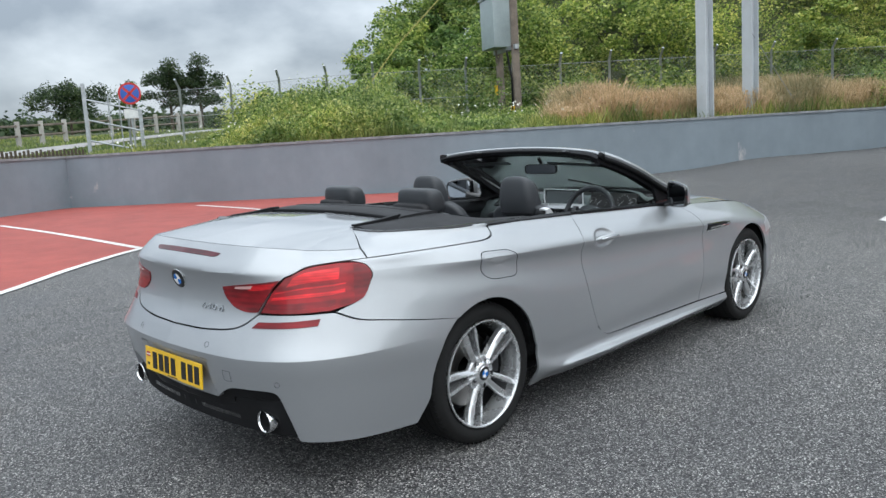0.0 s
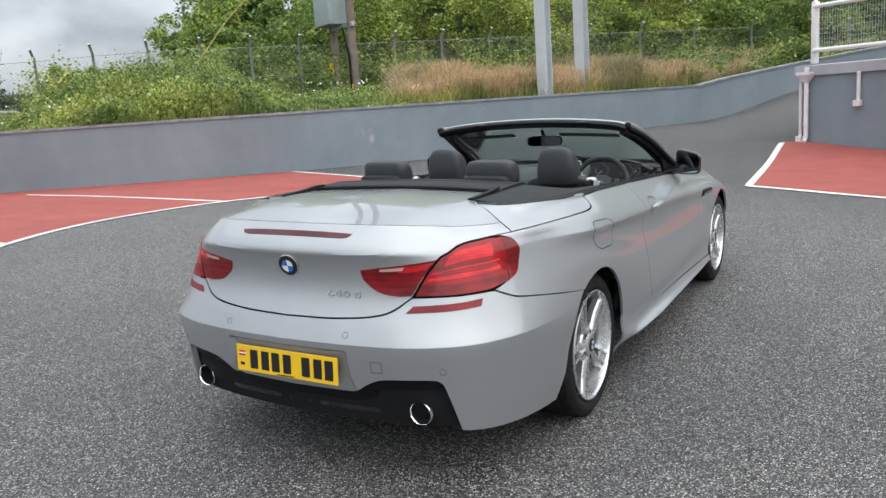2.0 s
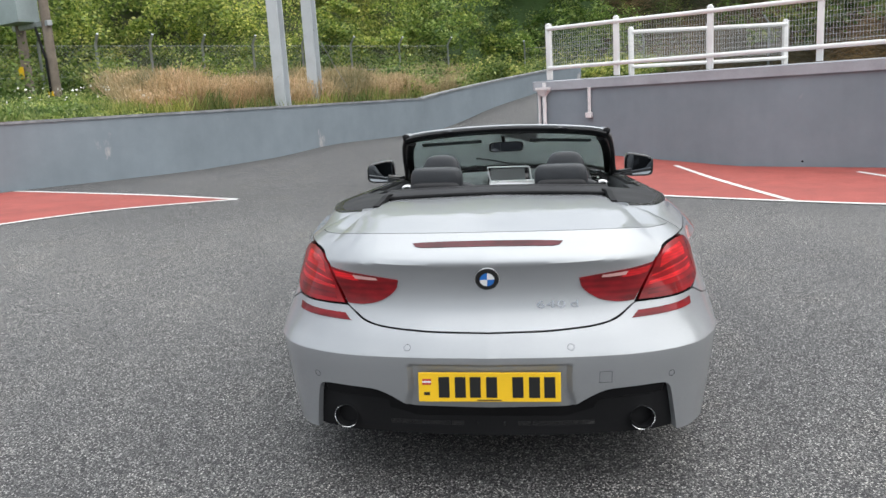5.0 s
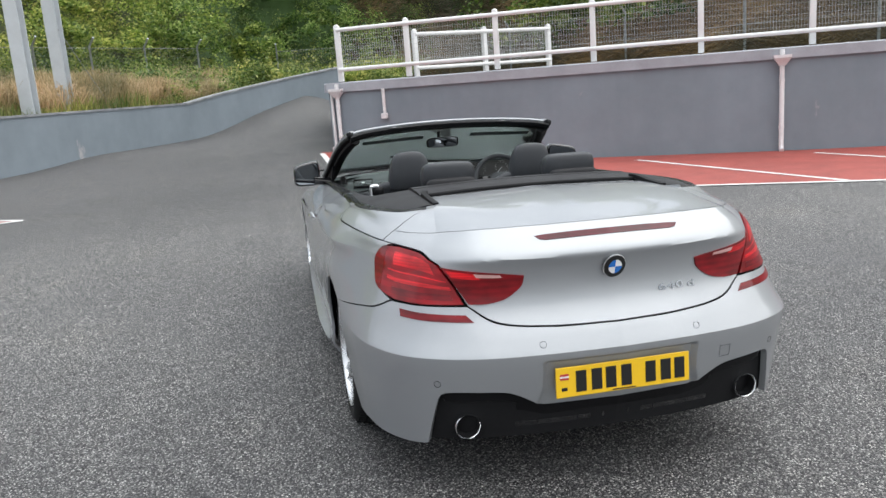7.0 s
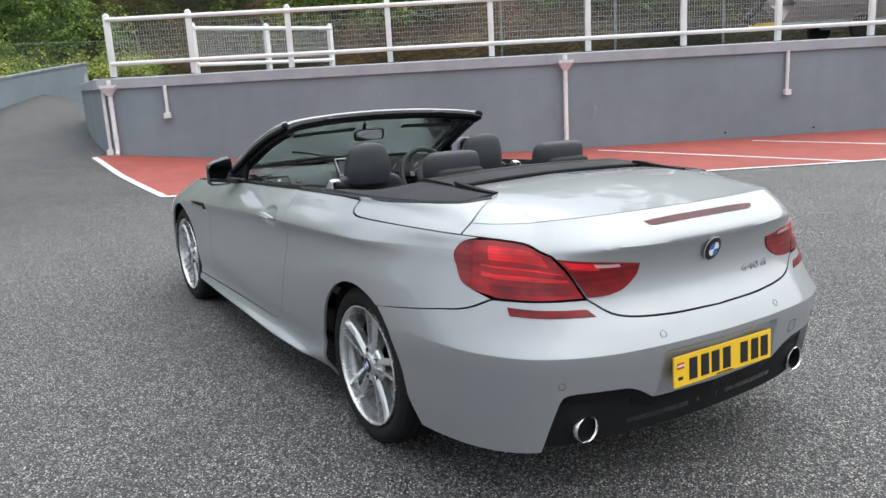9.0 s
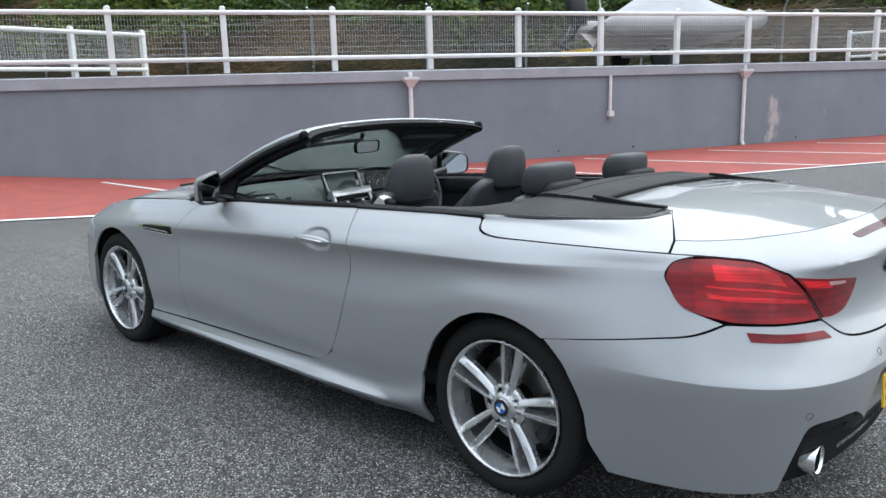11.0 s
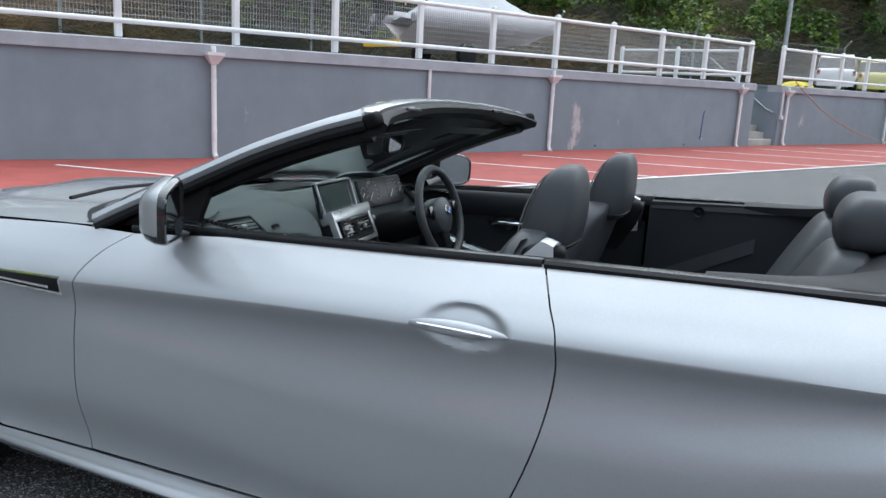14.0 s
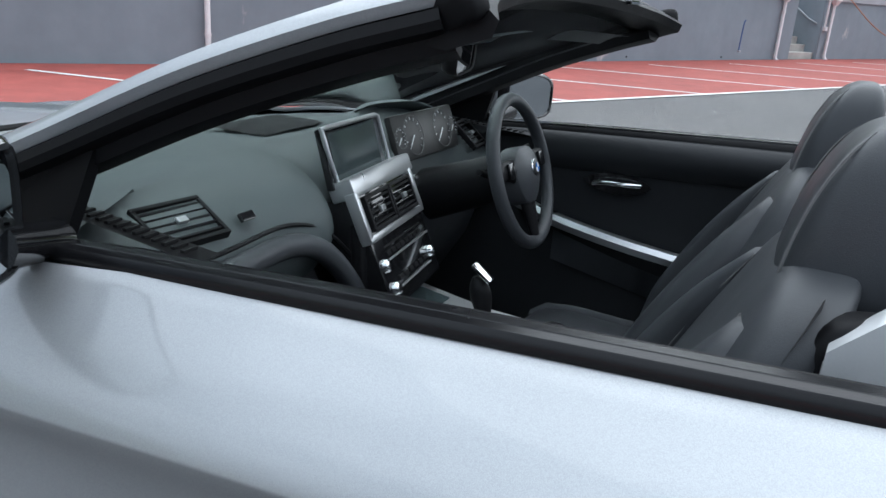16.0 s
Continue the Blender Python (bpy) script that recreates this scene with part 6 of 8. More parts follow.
# door cards and rear side panels
for sgn in (1, -1):
    fx = (lambda g: g) if sgn > 0 else mirrored
    roll = spline([(0.735, 2.02, 0.912), (0.728, 1.70, 0.932), (0.722, 1.35, 0.948), (0.720, 0.87, 0.968)], 30)
    rows = [[(p[0] + dx, p[1], p[2] + dz) for dx, dz in ((0.045, -0.012), (0.035, 0.006), (0.015, 0.012), (-0.012, 0.004), (-0.030, -0.020), (-0.030, -0.055), (-0.012, -0.090), (0.01, -0.10))] for p in roll]
    card = part("door_card", fx(grid(rows)), LINING, CAR, "black padded door lining with a silver strip", 60)
    low = [[(0.722 + 0.0 * z, y, z) if k not in (2, 3) else (0.732, y, z) for k, z in enumerate((0.28, 0.45, 0.58, 0.72, 0.84, 0.90))] for y in np.linspace(0.86, 2.1, 24)]
    part("door_card_lower", fx(grid(low)), LINING, card, "", 60)
    pocket = spline([(0.70, 1.72, 0.735), (0.688, 1.60, 0.700), (0.682, 1.40, 0.665), (0.685, 1.20, 0.640), (0.70, 1.02, 0.615)], 24)
    v, f = grid([[(p[0] + dx, p[1], p[2] + dz) for dx, dz in ((0.03, -0.022), (-0.008, -0.020), (-0.014, 0.0), (-0.004, 0.014), (0.03, 0.012))] for p in pocket], wrap_v=True)
    part("trim_strip", fx((v, f)), SATIN, card, "satin silver trim strip", 50)
    arm = [[(0.715 - 0.045 * math.sin(math.pi * min(1, max(0, t))) * w, 1.60 - 0.55 * t, 0.66 - 0.11 * t - 0.09 * (1 - w)) for w in (0, 0.5, 0.9, 1.0, 0.8, 0.0)] for t in np.linspace(0, 1, 16)]
    part("armrest", fx(grid(arm)), LEATHER, card, "", 60)
    hp_ = spline([(0.708, 1.50, 0.815), (0.690, 1.465, 0.826), (0.688, 1.41, 0.828), (0.706, 1.37, 0.828)], 16)
    part("door_release", fx(tube(hp_, 0.0075, 8)), CHROME, card, "chrome inner door handle", 60)
    part("release_cup", fx(grid([[(0.716, 1.53 - 0.19 * t, 0.822 + w * 0.030 * math.sin(math.pi * t) ** 0.6) for w in (-1, -0.4, 0.4, 1)] for t in np.linspace(0.001, 0.999, 14)])), GLOSS_BLACK, card)
    for k in range(3):
        part("window_switch", fx(box(0.690, 0.705, 1.66 - 0.035 * k, 1.685 - 0.035 * k, 0.726 - 0.006 * k, 0.732 - 0.006 * k, 0.002)), GLOSS_BLACK, card)
    part("speaker_grille", fx(grid([[(0.703, 1.74 + 0.10 * r * math.cos(a), 0.905 + 0.030 * r * math.sin(a)) for r in (0.02, 0.6, 1.0)] for a in np.linspace(0, 2 * math.pi, 25)[:-1]], wrap_u=True)), BLACK_PLASTIC, card)
    # rear side panel
    rs = [[(0.700 - 0.03 * k / 6 * (1 - abs(0.5 - t)), 0.845 - 0.66 * t, 0.985 + 0.035 * t - 0.10 * k) for k in range(6)] for t in np.linspace(0, 1, 18)]
    side = part("rear_side_panel", fx(grid(rs)), LINING, CAR, "black padded rear side lining", 60)
    part("coat_hook", fx(join(lathe([(0.0005, 0.0), (0.012, -0.002), (0.015, 0.004), (0.022, 0.006)], 20, "x"))), BLACK_PLASTIC, side, "", 50, Matrix.Translation((sgn * 0.690, 0.66, 0.962)) @ pose(0, 0, 0, 0, 0, 180 if sgn > 0 else 0) if sgn > 0 else Matrix.Translation((-0.690, 0.66, 0.962)))
    strip = [[(0.682, 0.845 - 0.40 * t, 0.66 + 0.20 * t + w * 0.028) for w in (-1, 1)] for t in np.linspace(0, 1, 10)]
    part("trim_strip", fx(grid(strip)), LEATHER, side, "", 60)
    part("belt_rail", fx(closed_rows(spline([(0.765, 0.838, 0.975), (0.76, 0.46, 0.994), (0.74, 0.16, 1.016)], 20), [(0.07, -0.016), (0.06, 0.010), (0.0, 0.014), (-0.012, 0.006), (-0.012, -0.012)])), LINING, CAR, "", 50)

# cabin floor and tunnel
part("cabin_floor", box(-0.73, 0.73, 0.30, 2.20, 0.235, 0.26, 0.005), CARPET, CAR)
part("bulkhead", grid([[(x, y, z) for y, z in ((2.15, 0.25), (2.25, 0.55), (2.32, 0.90))] for x in (-0.74, 0, 0.74)]), CARPET, CAR)

# ---- dashboard ----
dash_top = [(2.42, 0.930), (2.30, 0.945), (2.15, 0.958), (2.02, 0.962), (1.93, 0.955), (1.86, 0.932), (1.815, 0.895), (1.79, 0.85), (1.79, 0.80), (1.83, 0.74)]
drows = []
for x in np.linspace(-0.735, 0.735, 61):
    e = abs(x) / 0.735
    row = []
    for k, (y, z) in enumerate(dash_top):
        notch = math.exp(-((x - 0.02) / 0.175) ** 8) + math.exp(-((x - 0.40) / 0.19) ** 8)
        yy = y - 0.16 * e ** 2.2 * (k < 4) + (0.02 * e + 0.085 * notch if k >= 4 else 0)
        zz = z - 0.022 * e ** 3
        hood = math.exp(-((x - 0.40) / 0.20) ** 4)
        zz += 0.060 * hood * math.exp(-((y - 1.97) / 0.11) ** 2)
        row.append((x, yy, zz))
    drows.append([tuple(p) for p in spline(row, 26)])
dash = part("dashboard", grid(drows), SOFT_BLACK, CAR, "dark soft-touch dashboard", 70)
lowd = [[(x, y, z) for y, z in ((1.86, 0.745), (1.835, 0.70), (1.86, 0.58), (1.95, 0.45), (2.1, 0.35))] for x in np.linspace(-0.735, -0.16, 12)]
part("glovebox", grid(lowd), LEATHER, dash, "", 70)
lowd = [[(x, y, z) for y, z in ((1.86, 0.80), (1.84, 0.72), (1.88, 0.60), (1.97, 0.45), (2.1, 0.35))] for x in np.linspace(0.18, 0.735, 12)]
part("knee_panel", grid(lowd), LEATHER, dash, "", 70)
part("dash_seam", tube(spline([(-0.70, 1.86, 0.83), (-0.50, 1.80, 0.868), (-0.33, 1.80, 0.873), (-0.20, 1.80, 0.83), (-0.10, 1.785, 0.74), (-0.02, 1.76, 0.62)], 40), 0.004, 6), SEAL, dash)
part("dash_lower_roll", tube(spline([(-0.70, 1.84, 0.80), (-0.50, 1.785, 0.838), (-0.35, 1.785, 0.842), (-0.24, 1.785, 0.805), (-0.15, 1.775, 0.72), (-0.08, 1.76, 0.60)], 40), [0.022] * 40, 10), LEATHER, dash, "", 70)
part("speaker_cover", grid([[(x, y, 0.9665 + 0.003 * math.sin(math.pi * (x + 0.02) / 0.25)) for y in np.linspace(2.05, 2.20, 5)] for x in np.linspace(-0.06, 0.20, 6)]), BLACK_PLASTIC, dash, "", 60)


def air_vent(m, w, h, parent, slats=5, bars=1):
    """A framed vent with real slats; faces -y in its own frame."""
    fr = part("air_vent", moved(join(box(-w / 2 - 0.008, w / 2 + 0.008, -0.004, 0.012, h / 2, h / 2 + 0.008, 0.002), box(-w / 2 - 0.008, w / 2 + 0.008, -0.004, 0.012, -h / 2 - 0.008, -h / 2, 0.002),
                                     box(-w / 2 - 0.008, -w / 2, -0.004, 0.012, -h / 2, h / 2, 0.002), box(w / 2, w / 2 + 0.008, -0.004, 0.012, -h / 2, h / 2, 0.002)), m), BLACK_PLASTIC, parent, "black framed air vent")
    part("vent_duct", moved(box(-w / 2, w / 2, 0.030, 0.036, -h / 2, h / 2), m), GAP, fr)
    for k in range(slats):
        z = -h / 2 + h * (k + 0.5) / slats
        part("vent_slat", moved(box(-w / 2, w / 2, -0.002, 0.018, z - 0.0022, z + 0.0022, 0.0008), m), BLACK_PLASTIC if k % 2 == 0 else GLOSS_BLACK, fr)
    for k in range(bars):
        x = -w / 2 + w * (k + 1) / (bars + 1)
        part("vent_tab", moved(box(x - 0.010, x + 0.010, -0.008, 0.0, -0.006, 0.006, 0.002), m), SATIN, fr)
    return fr


air_vent(pose(-0.530, 1.860, 0.913, -60, 0, -6), 0.120, 0.075, dash, 5)
air_vent(pose(0.640, 1.855, 0.916, -48, 0, 6), 0.090, 0.080, dash, 5)
part("dash_button", moved(box(-0.017, 0.017, -0.004, 0.004, -0.008, 0.008, 0.002), pose(-0.417, 1.822, 0.905, -40, 0, 0)), GLOSS_BLACK, dash)
SM = pose(0.005, 1.862, 0.955, -16, 0, 8)
scr = part("display", moved(box(-0.150, 0.150, -0.002, 0.014, -0.062, 0.062, 0.004), SM), GLOSS_BLACK, dash, "central display in a silver frame", 50)
part("display_glass", moved(box(-0.128, 0.118, -0.0045, -0.001, -0.050, 0.050, 0.001), SM), SCREEN, scr)
outl = [(-0.150, 0.062), (0.150, 0.058), (0.158, 0.0), (0.168, -0.064), (-0.125, -0.068), (-0.142, 0.0)]
part("display_frame", moved(tube([(x, -0.003, z) for x, z in resample(outl + outl[:1], 40)][:-1], 0.0055, 8, closed=True), SM), SATIN, scr, "silver display frame", 60)
# centre stack
STK = pose(0.020, 1.785, 0.848, -24, 0, 7)
stack = part("centre_fascia", moved(box(-0.145, 0.165, 0.0, 0.10, -0.205, 0.052, 0.010), STK), GLOSS_BLACK, dash, "centre stack with vents, radio and climate controls", 50)
part("fascia_frame", moved(join(box(-0.150, 0.190, -0.006, 0.05, 0.040, 0.082, 0.008), box(-0.152, -0.134, -0.006, 0.02, -0.050, 0.052, 0.004), box(0.152, 0.172, -0.006, 0.02, -0.050, 0.052, 0.004), box(-0.150, 0.170, -0.006, 0.02, -0.058, -0.042, 0.004)), STK), SATIN, stack, "satin silver fascia", 50)
for x in (-0.058, 0.074):
    air_vent(STK @ Matrix.Translation((x, -0.006, -0.001)), 0.112, 0.060, stack, 5)
part("start_button", moved(lathe([(0.0005, -0.012), (0.014, -0.012), (0.016, -0.008), (0.018, 0.0)], 24, "y"), STK @ Matrix.Translation((0.185, 0.005, 0.012))), GLOSS_BLACK, stack, "", 50)
part("disc_slot", moved(box(-0.10, 0.12, -0.003, 0.0, -0.080, -0.076, 0.001), STK), GAP, stack)
part("radio_strip", moved(box(-0.135, 0.150, -0.004, 0.002, -0.108, -0.104, 0.001), STK), SATIN, stack)
part("climate_strip", moved(box(-0.10, 0.115, -0.004, 0.002, -0.172, -0.168, 0.001), STK), SATIN, stack)
for x, z in ((-0.120, -0.112), (-0.110, -0.165), (0.128, -0.150)):
    part("rotary_knob", moved(lathe([(0.0005, -0.012), (0.011, -0.012), (0.013, -0.010), (0.015, 0.0)], 24, "y"), STK @ Matrix.Translation((x, 0, z))), CHROME, stack, "chrome rotary knob", 50)
for k in range(6):
    part("push_button", moved(box(-0.075 + 0.03 * k, -0.053 + 0.03 * k, -0.004, 0.0, -0.158, -0.148, 0.001), STK), BLACK_PLASTIC, stack)
for k in range(8):
    part("push_button", moved(box(-0.095 + 0.026 * k, -0.075 + 0.026 * k, -0.004, 0.0, -0.098, -0.088, 0.001), STK), BLACK_PLASTIC, stack)
# centre console
crow = []
for y, hw, z in ((1.84, 0.150, 0.640), (1.74, 0.145, 0.622), (1.60, 0.130, 0.606), (1.40, 0.118, 0.600), (1.20, 0.115, 0.600), (1.10, 0.115, 0.610), (0.95, 0.110, 0.615), (0.72, 0.10, 0.600)):
    crow.append([(0.030 - hw, y, 0.27), (0.030 - hw, y, z - 0.025), (0.030 - hw + 0.012, y, z - 0.004), (0.030, y, z), (0.030 + hw - 0.012, y, z - 0.004), (0.030 + hw, y, z - 0.025), (0.030 + hw, y, 0.27)])
cons = part("centre_console", grid(crow), LEATHER, CAR, "black centre console with silver trim", 50)
tr = [[(0.030 + w * hw, y, z + 0.004) for w in (-0.92, -0.5, 0.5, 0.92)] for y, hw, z in ((1.80, 0.135, 0.634), (1.70, 0.135, 0.618), (1.58, 0.122, 0.605), (1.40, 0.110, 0.601), (1.28, 0.108, 0.601))]
part("console_trim", grid(tr), SATIN, cons, "satin silver console plate", 60)
part("tray_lid", grid([[(0.030 + w * 0.095, y, 0.6355 - (1.80 - y) * 0.16 + 0.006) for w in (-1, 1)] for y in (1.775, 1.665)]), SCREEN, cons)
part("selector_plate", moved(box(-0.055, 0.055, -0.17, 0.085, 0.004, 0.012, 0.003), pose(0.045, 1.535, 0.603)), GLOSS_BLACK, cons)
lev_p = spline([(0.030, 1.545, 0.60), (0.030, 1.548, 0.645), (0.028, 1.558, 0.690), (0.026, 1.572, 0.722)], 12)
part("gear_selector", tube(lev_p, [0.024, 0.017, 0.015, 0.016, 0.018, 0.020, 0.022, 0.023, 0.022, 0.020, 0.015, 0.006], 14), BLACK_PLASTIC, cons, "black and chrome gear selector", 60)
part("selector_cap", moved(box(-0.014, 0.014, -0.026, 0.026, -0.004, 0.004, 0.003), pose(0.026, 1.556, 0.734, 35, 0, 0)), CHROME, cons, "", 50)
part("menu_dial", lathe([(0.0005, 0.030), (0.022, 0.030), (0.026, 0.024), (0.027, 0.0)], 32, "z"), CHROME, cons, "chrome rotary controller", 50, Matrix.Translation((0.070, 1.40, 0.606)))
part("parking_switch", box(0.10, 0.13, 1.25, 1.30, 0.606, 0.616, 0.003), CHROME, cons)
part("cup_rim", lathe([(0.042, 0.0), (0.045, 0.006), (0.050, 0.004), (0.052, 0.0)], 32, "z"), SATIN, cons, "", 50, Matrix.Translation((0.03, 1.22, 0.606)))
part("console_armrest", cushion([(0.60, 0.94, 0.10, 0.19, 0.03), (0.64, 0.94, 0.105, 0.195, 0.03), (0.66, 0.94, 0.09, 0.18, 0.03)], 0.35), LEATHER, cons, "", 60)

# instruments behind the wheel
IM_ = pose(0.400, 1.880, 0.945, -20, 0, 0)
bin_ = part("instrument_panel", moved(box(-0.180, 0.180, 0.0, 0.02, -0.060, 0.058, 0.01), IM_), INK, dash, "instrument panel with round dials", 50)
for x, r in ((-0.085, 0.050), (0.085, 0.050), (-0.155, 0.026), (0.155, 0.026)):
    dial = part("dial_ring", moved(tube([(x + r * math.cos(a), -0.004, r * math.sin(a)) for a in np.linspace(0, 2 * math.pi, 41)[:-1]], 0.0009, 6, closed=True), IM_), STITCH, bin_, "", 60)
    for k in range(11):
        a = radians(225 - 27 * k)
        part("dial_mark", moved(box(-0.0008, 0.0008, -0.003, -0.001, r * 0.78, r * 0.92), IM_ @ Matrix.Translation((x, 0, 0)) @ Matrix.Rotation(math.pi / 2 - a, 4, "Y")), WHITE_MARK, dial)
    part("dial_needle", moved(box(-0.0012, 0.0012, -0.006, -0.004, 0, r * 0.8), IM_ @ Matrix.Translation((x, 0, 0)) @ Matrix.Rotation(radians(-130), 4, "Y")), WHITE_MARK, dial)
# steering wheel
WM = pose(0.392, 1.610, 0.884, -18, 0, 0)
RW_ = 0.178
sw = part("steering_wheel", moved(tube([(RW_ * math.cos(a), 0, RW_ * math.sin(a)) for a in np.linspace(0, 2 * math.pi, 65)[:-1]], 0.0165, 14, closed=True), WM), LEATHER, CAR, "black leather steering wheel with round emblem", 70)
airb = [[(0.078 * k * math.copysign(abs(math.cos(a)) ** 0.75, math.cos(a)) * (1 - 0.18 * (math.sin(a) < 0) * -math.sin(a)), -0.012 - 0.022 * (1 - k ** 2.5), 0.060 * k * math.copysign(abs(math.sin(a)) ** 0.8, math.sin(a)) * (1.35 if math.sin(a) < 0 else 1)) for a in np.linspace(0, 2 * math.pi, 37)[:-1]] for k in (0.02, 0.3, 0.6, 0.85, 0.96, 1.0)]
airb.append([(p[0] * 1.02, 0.03, p[2] * 1.02) for p in airb[-1]])
part("airbag_cover", moved(grid(airb, wrap_v=True), WM), LEATHER, sw, "", 70)
roundel(sw, WM @ Matrix.Translation((0, -0.032, 0.004)), 0.021)
for s in (-1, 1):
    sp_ = spline([(s * 0.070, 0.0, 0.010), (s * 0.115, 0.0, 0.018), (s * 0.165, 0.0, 0.014)], 10)
    part("wheel_spoke", moved(tube(sp_, [0.030, 0.028, 0.026, 0.025, 0.024, 0.024, 0.024, 0.024, 0.022, 0.020], 12), WM @ Matrix.Diagonal((1, 0.5, 1, 1))), BLACK_PLASTIC, sw, "", 70)
    part("spoke_buttons", moved(box(s * 0.112 - 0.018, s * 0.112 + 0.018, -0.020, -0.010, -0.004, 0.034, 0.004), WM), GLOSS_BLACK, sw, "", 50)
    part("gear_paddle", moved(box(s * 0.125 - 0.022, s * 0.125 + 0.022, 0.020, 0.026, -0.01, 0.055, 0.002), WM), BLACK_PLASTIC, sw)
    part("column_stalk", moved(tube([(s * 0.05, 0.06, 0.0), (s * 0.16, 0.045, 0.03)], 0.008, 8), WM), BLACK_PLASTIC, sw)
part("wheel_spoke", moved(tube([(0, 0.004, -0.07), (0, 0.0, -0.12), (0, 0, -0.168)], [0.034, 0.026, 0.020], 12), WM @ Matrix.Diagonal((1, 0.5, 1, 1))), BLACK_PLASTIC, sw, "", 70)
part("steering_column", moved(tube([(0, 0.02, 0.0), (0, 0.12, -0.01), (0, 0.30, -0.02)], [0.055, 0.062, 0.07], 16), WM), BLACK_PLASTIC, CAR, "", 70)
# vent slots along the foot of the windscreen pillar
for sgn in (1, -1):
    for k in range(16):
        t = k / 15
        part("demister_slot", box(sgn * (0.655 + 0.02 * t) - 0.013, sgn * (0.655 + 0.02 * t) + 0.013, 1.985 - 0.27 * t - 0.0035, 1.985 - 0.27 * t + 0.0035, 0.953 - 0.02 * t, 0.957 - 0.02 * t), GAP, dash)
    part("demister_strip", join(([(sgn * x, y, z) for x, y, z in ((0.635, 2.01, 0.9525), (0.675, 2.01, 0.9525), (0.705, 1.68, 0.931), (0.655, 1.68, 0.931))], [(0, 1, 2, 3) if sgn < 0 else (3, 2, 1, 0)])), BLACK_PLASTIC, dash)

# ---- retaining wall fittings ----
RDIR = Vector((0.8785, -0.4777, 0.0))
RBACK = Vector((0.4777, 0.8785, 0.0))
RANG = math.degrees(math.atan2(RDIR.y, RDIR.x))


def railing(name, pts, z0, label, mesh=True, top=1.12):
    """White posts with two rails and a welded mesh panel in each bay."""
    rail = thing(name, label, "railing", Matrix.Translation((pts[0][0], pts[0][1], z0)))
    ox, oy = pts[0]
    loc = [(x - ox, y - oy) for x, y in pts]
    for i, (x, y) in enumerate(loc):
        a = Vector((loc[min(i + 1, len(loc) - 1)][0] - loc[max(i - 1, 0)][0], loc[min(i + 1, len(loc) - 1)][1] - loc[max(i - 1, 0)][1]))
        m = pose(x, y, 0, 0, 0, math.degrees(math.atan2(a.y, a.x)))
        h = top + 0.06
        geo = join(box(-0.052, 0.052, -0.052, 0.052, 0, h - 0.03, 0.012), moved(lathe([(0.0005, h), (0.035, h - 0.008), (0.052, h - 0.03), (0.052, h - 0.05)], 12, "z"), Matrix.Identity(4)))
        part("post", moved(geo, m), WHITE_PAINT, rail, "", 40)
    for i in range(len(loc) - 1):
        a, b = Vector((*loc[i], 0)), Vector((*loc[i + 1], 0))
        d = (b - a).normalized()
        side = Vector((d.y, -d.x, 0))
        for h, r in ((top - 0.06, 0.042), (0.245, 0.042)):
            part("rail", tube([a + side * 0.045 + Vector((0, 0, h)), b + side * 0.045 + Vector((0, 0, h))], r, 10), WHITE_PAINT, rail, "", 60)
        if mesh:
            bars = []
            L = (b - a).length
            q = pose(a.x, a.y, 0, 0, 0, math.degrees(math.atan2(d.y, d.x)))
            for k in range(1, int(L / 0.052)):
                bars.append(moved(box(k * 0.052 - 0.002, k * 0.052 + 0.002, -0.012, -0.008, 0.20, top - 0.06), q))
            for k in range(9):
                bars.append(moved(box(0.05, L - 0.05, -0.008, -0.004, 0.25 + k * 0.098, 0.254 + k * 0.098), q))
            tagged(part("mesh_panel", join(*bars), WIRE_WHITE, rail, "pale welded mesh"), kind="stuff")
    return rail


RAILP = [(0.62, 13.62), (1.95, 12.83), (3.60, 11.97), (5.26, 11.02)] + [(8.645 + 1.672 * (k - 5), 9.12 - 0.909 * (k - 5)) for k in range(4, 13)] + [(22.35, 1.72)]
railing("white_railing", RAILP, 1.775, "white painted railing with mesh panels on the wall")
RAILP2 = [(24.05 + 1.72 * k, 0.90 - 0.888 * k) for k in range(10)]
railing("white_railing", RAILP2, 1.775, "white painted railing with mesh panels past the steps")
railing("white_railing", [(2.44, 14.45), (4.21, 14.90), (5.98, 15.35)], 1.72, "short white railing with mesh on the terrace", top=1.05)
railing("white_railing", [(22.5, 2.0), (23.4, 3.9), (24.3, 5.8)], 1.72, "white railing beside the head of the steps", top=1.0)


def on_wall(a, z, out=0.0):
    """A place on the tall wall's face, a metres from the bend."""
    p = Vector((8.01, 9.10, 0)) + RDIR * a - RBACK * out
    return (p.x, p.y, z)


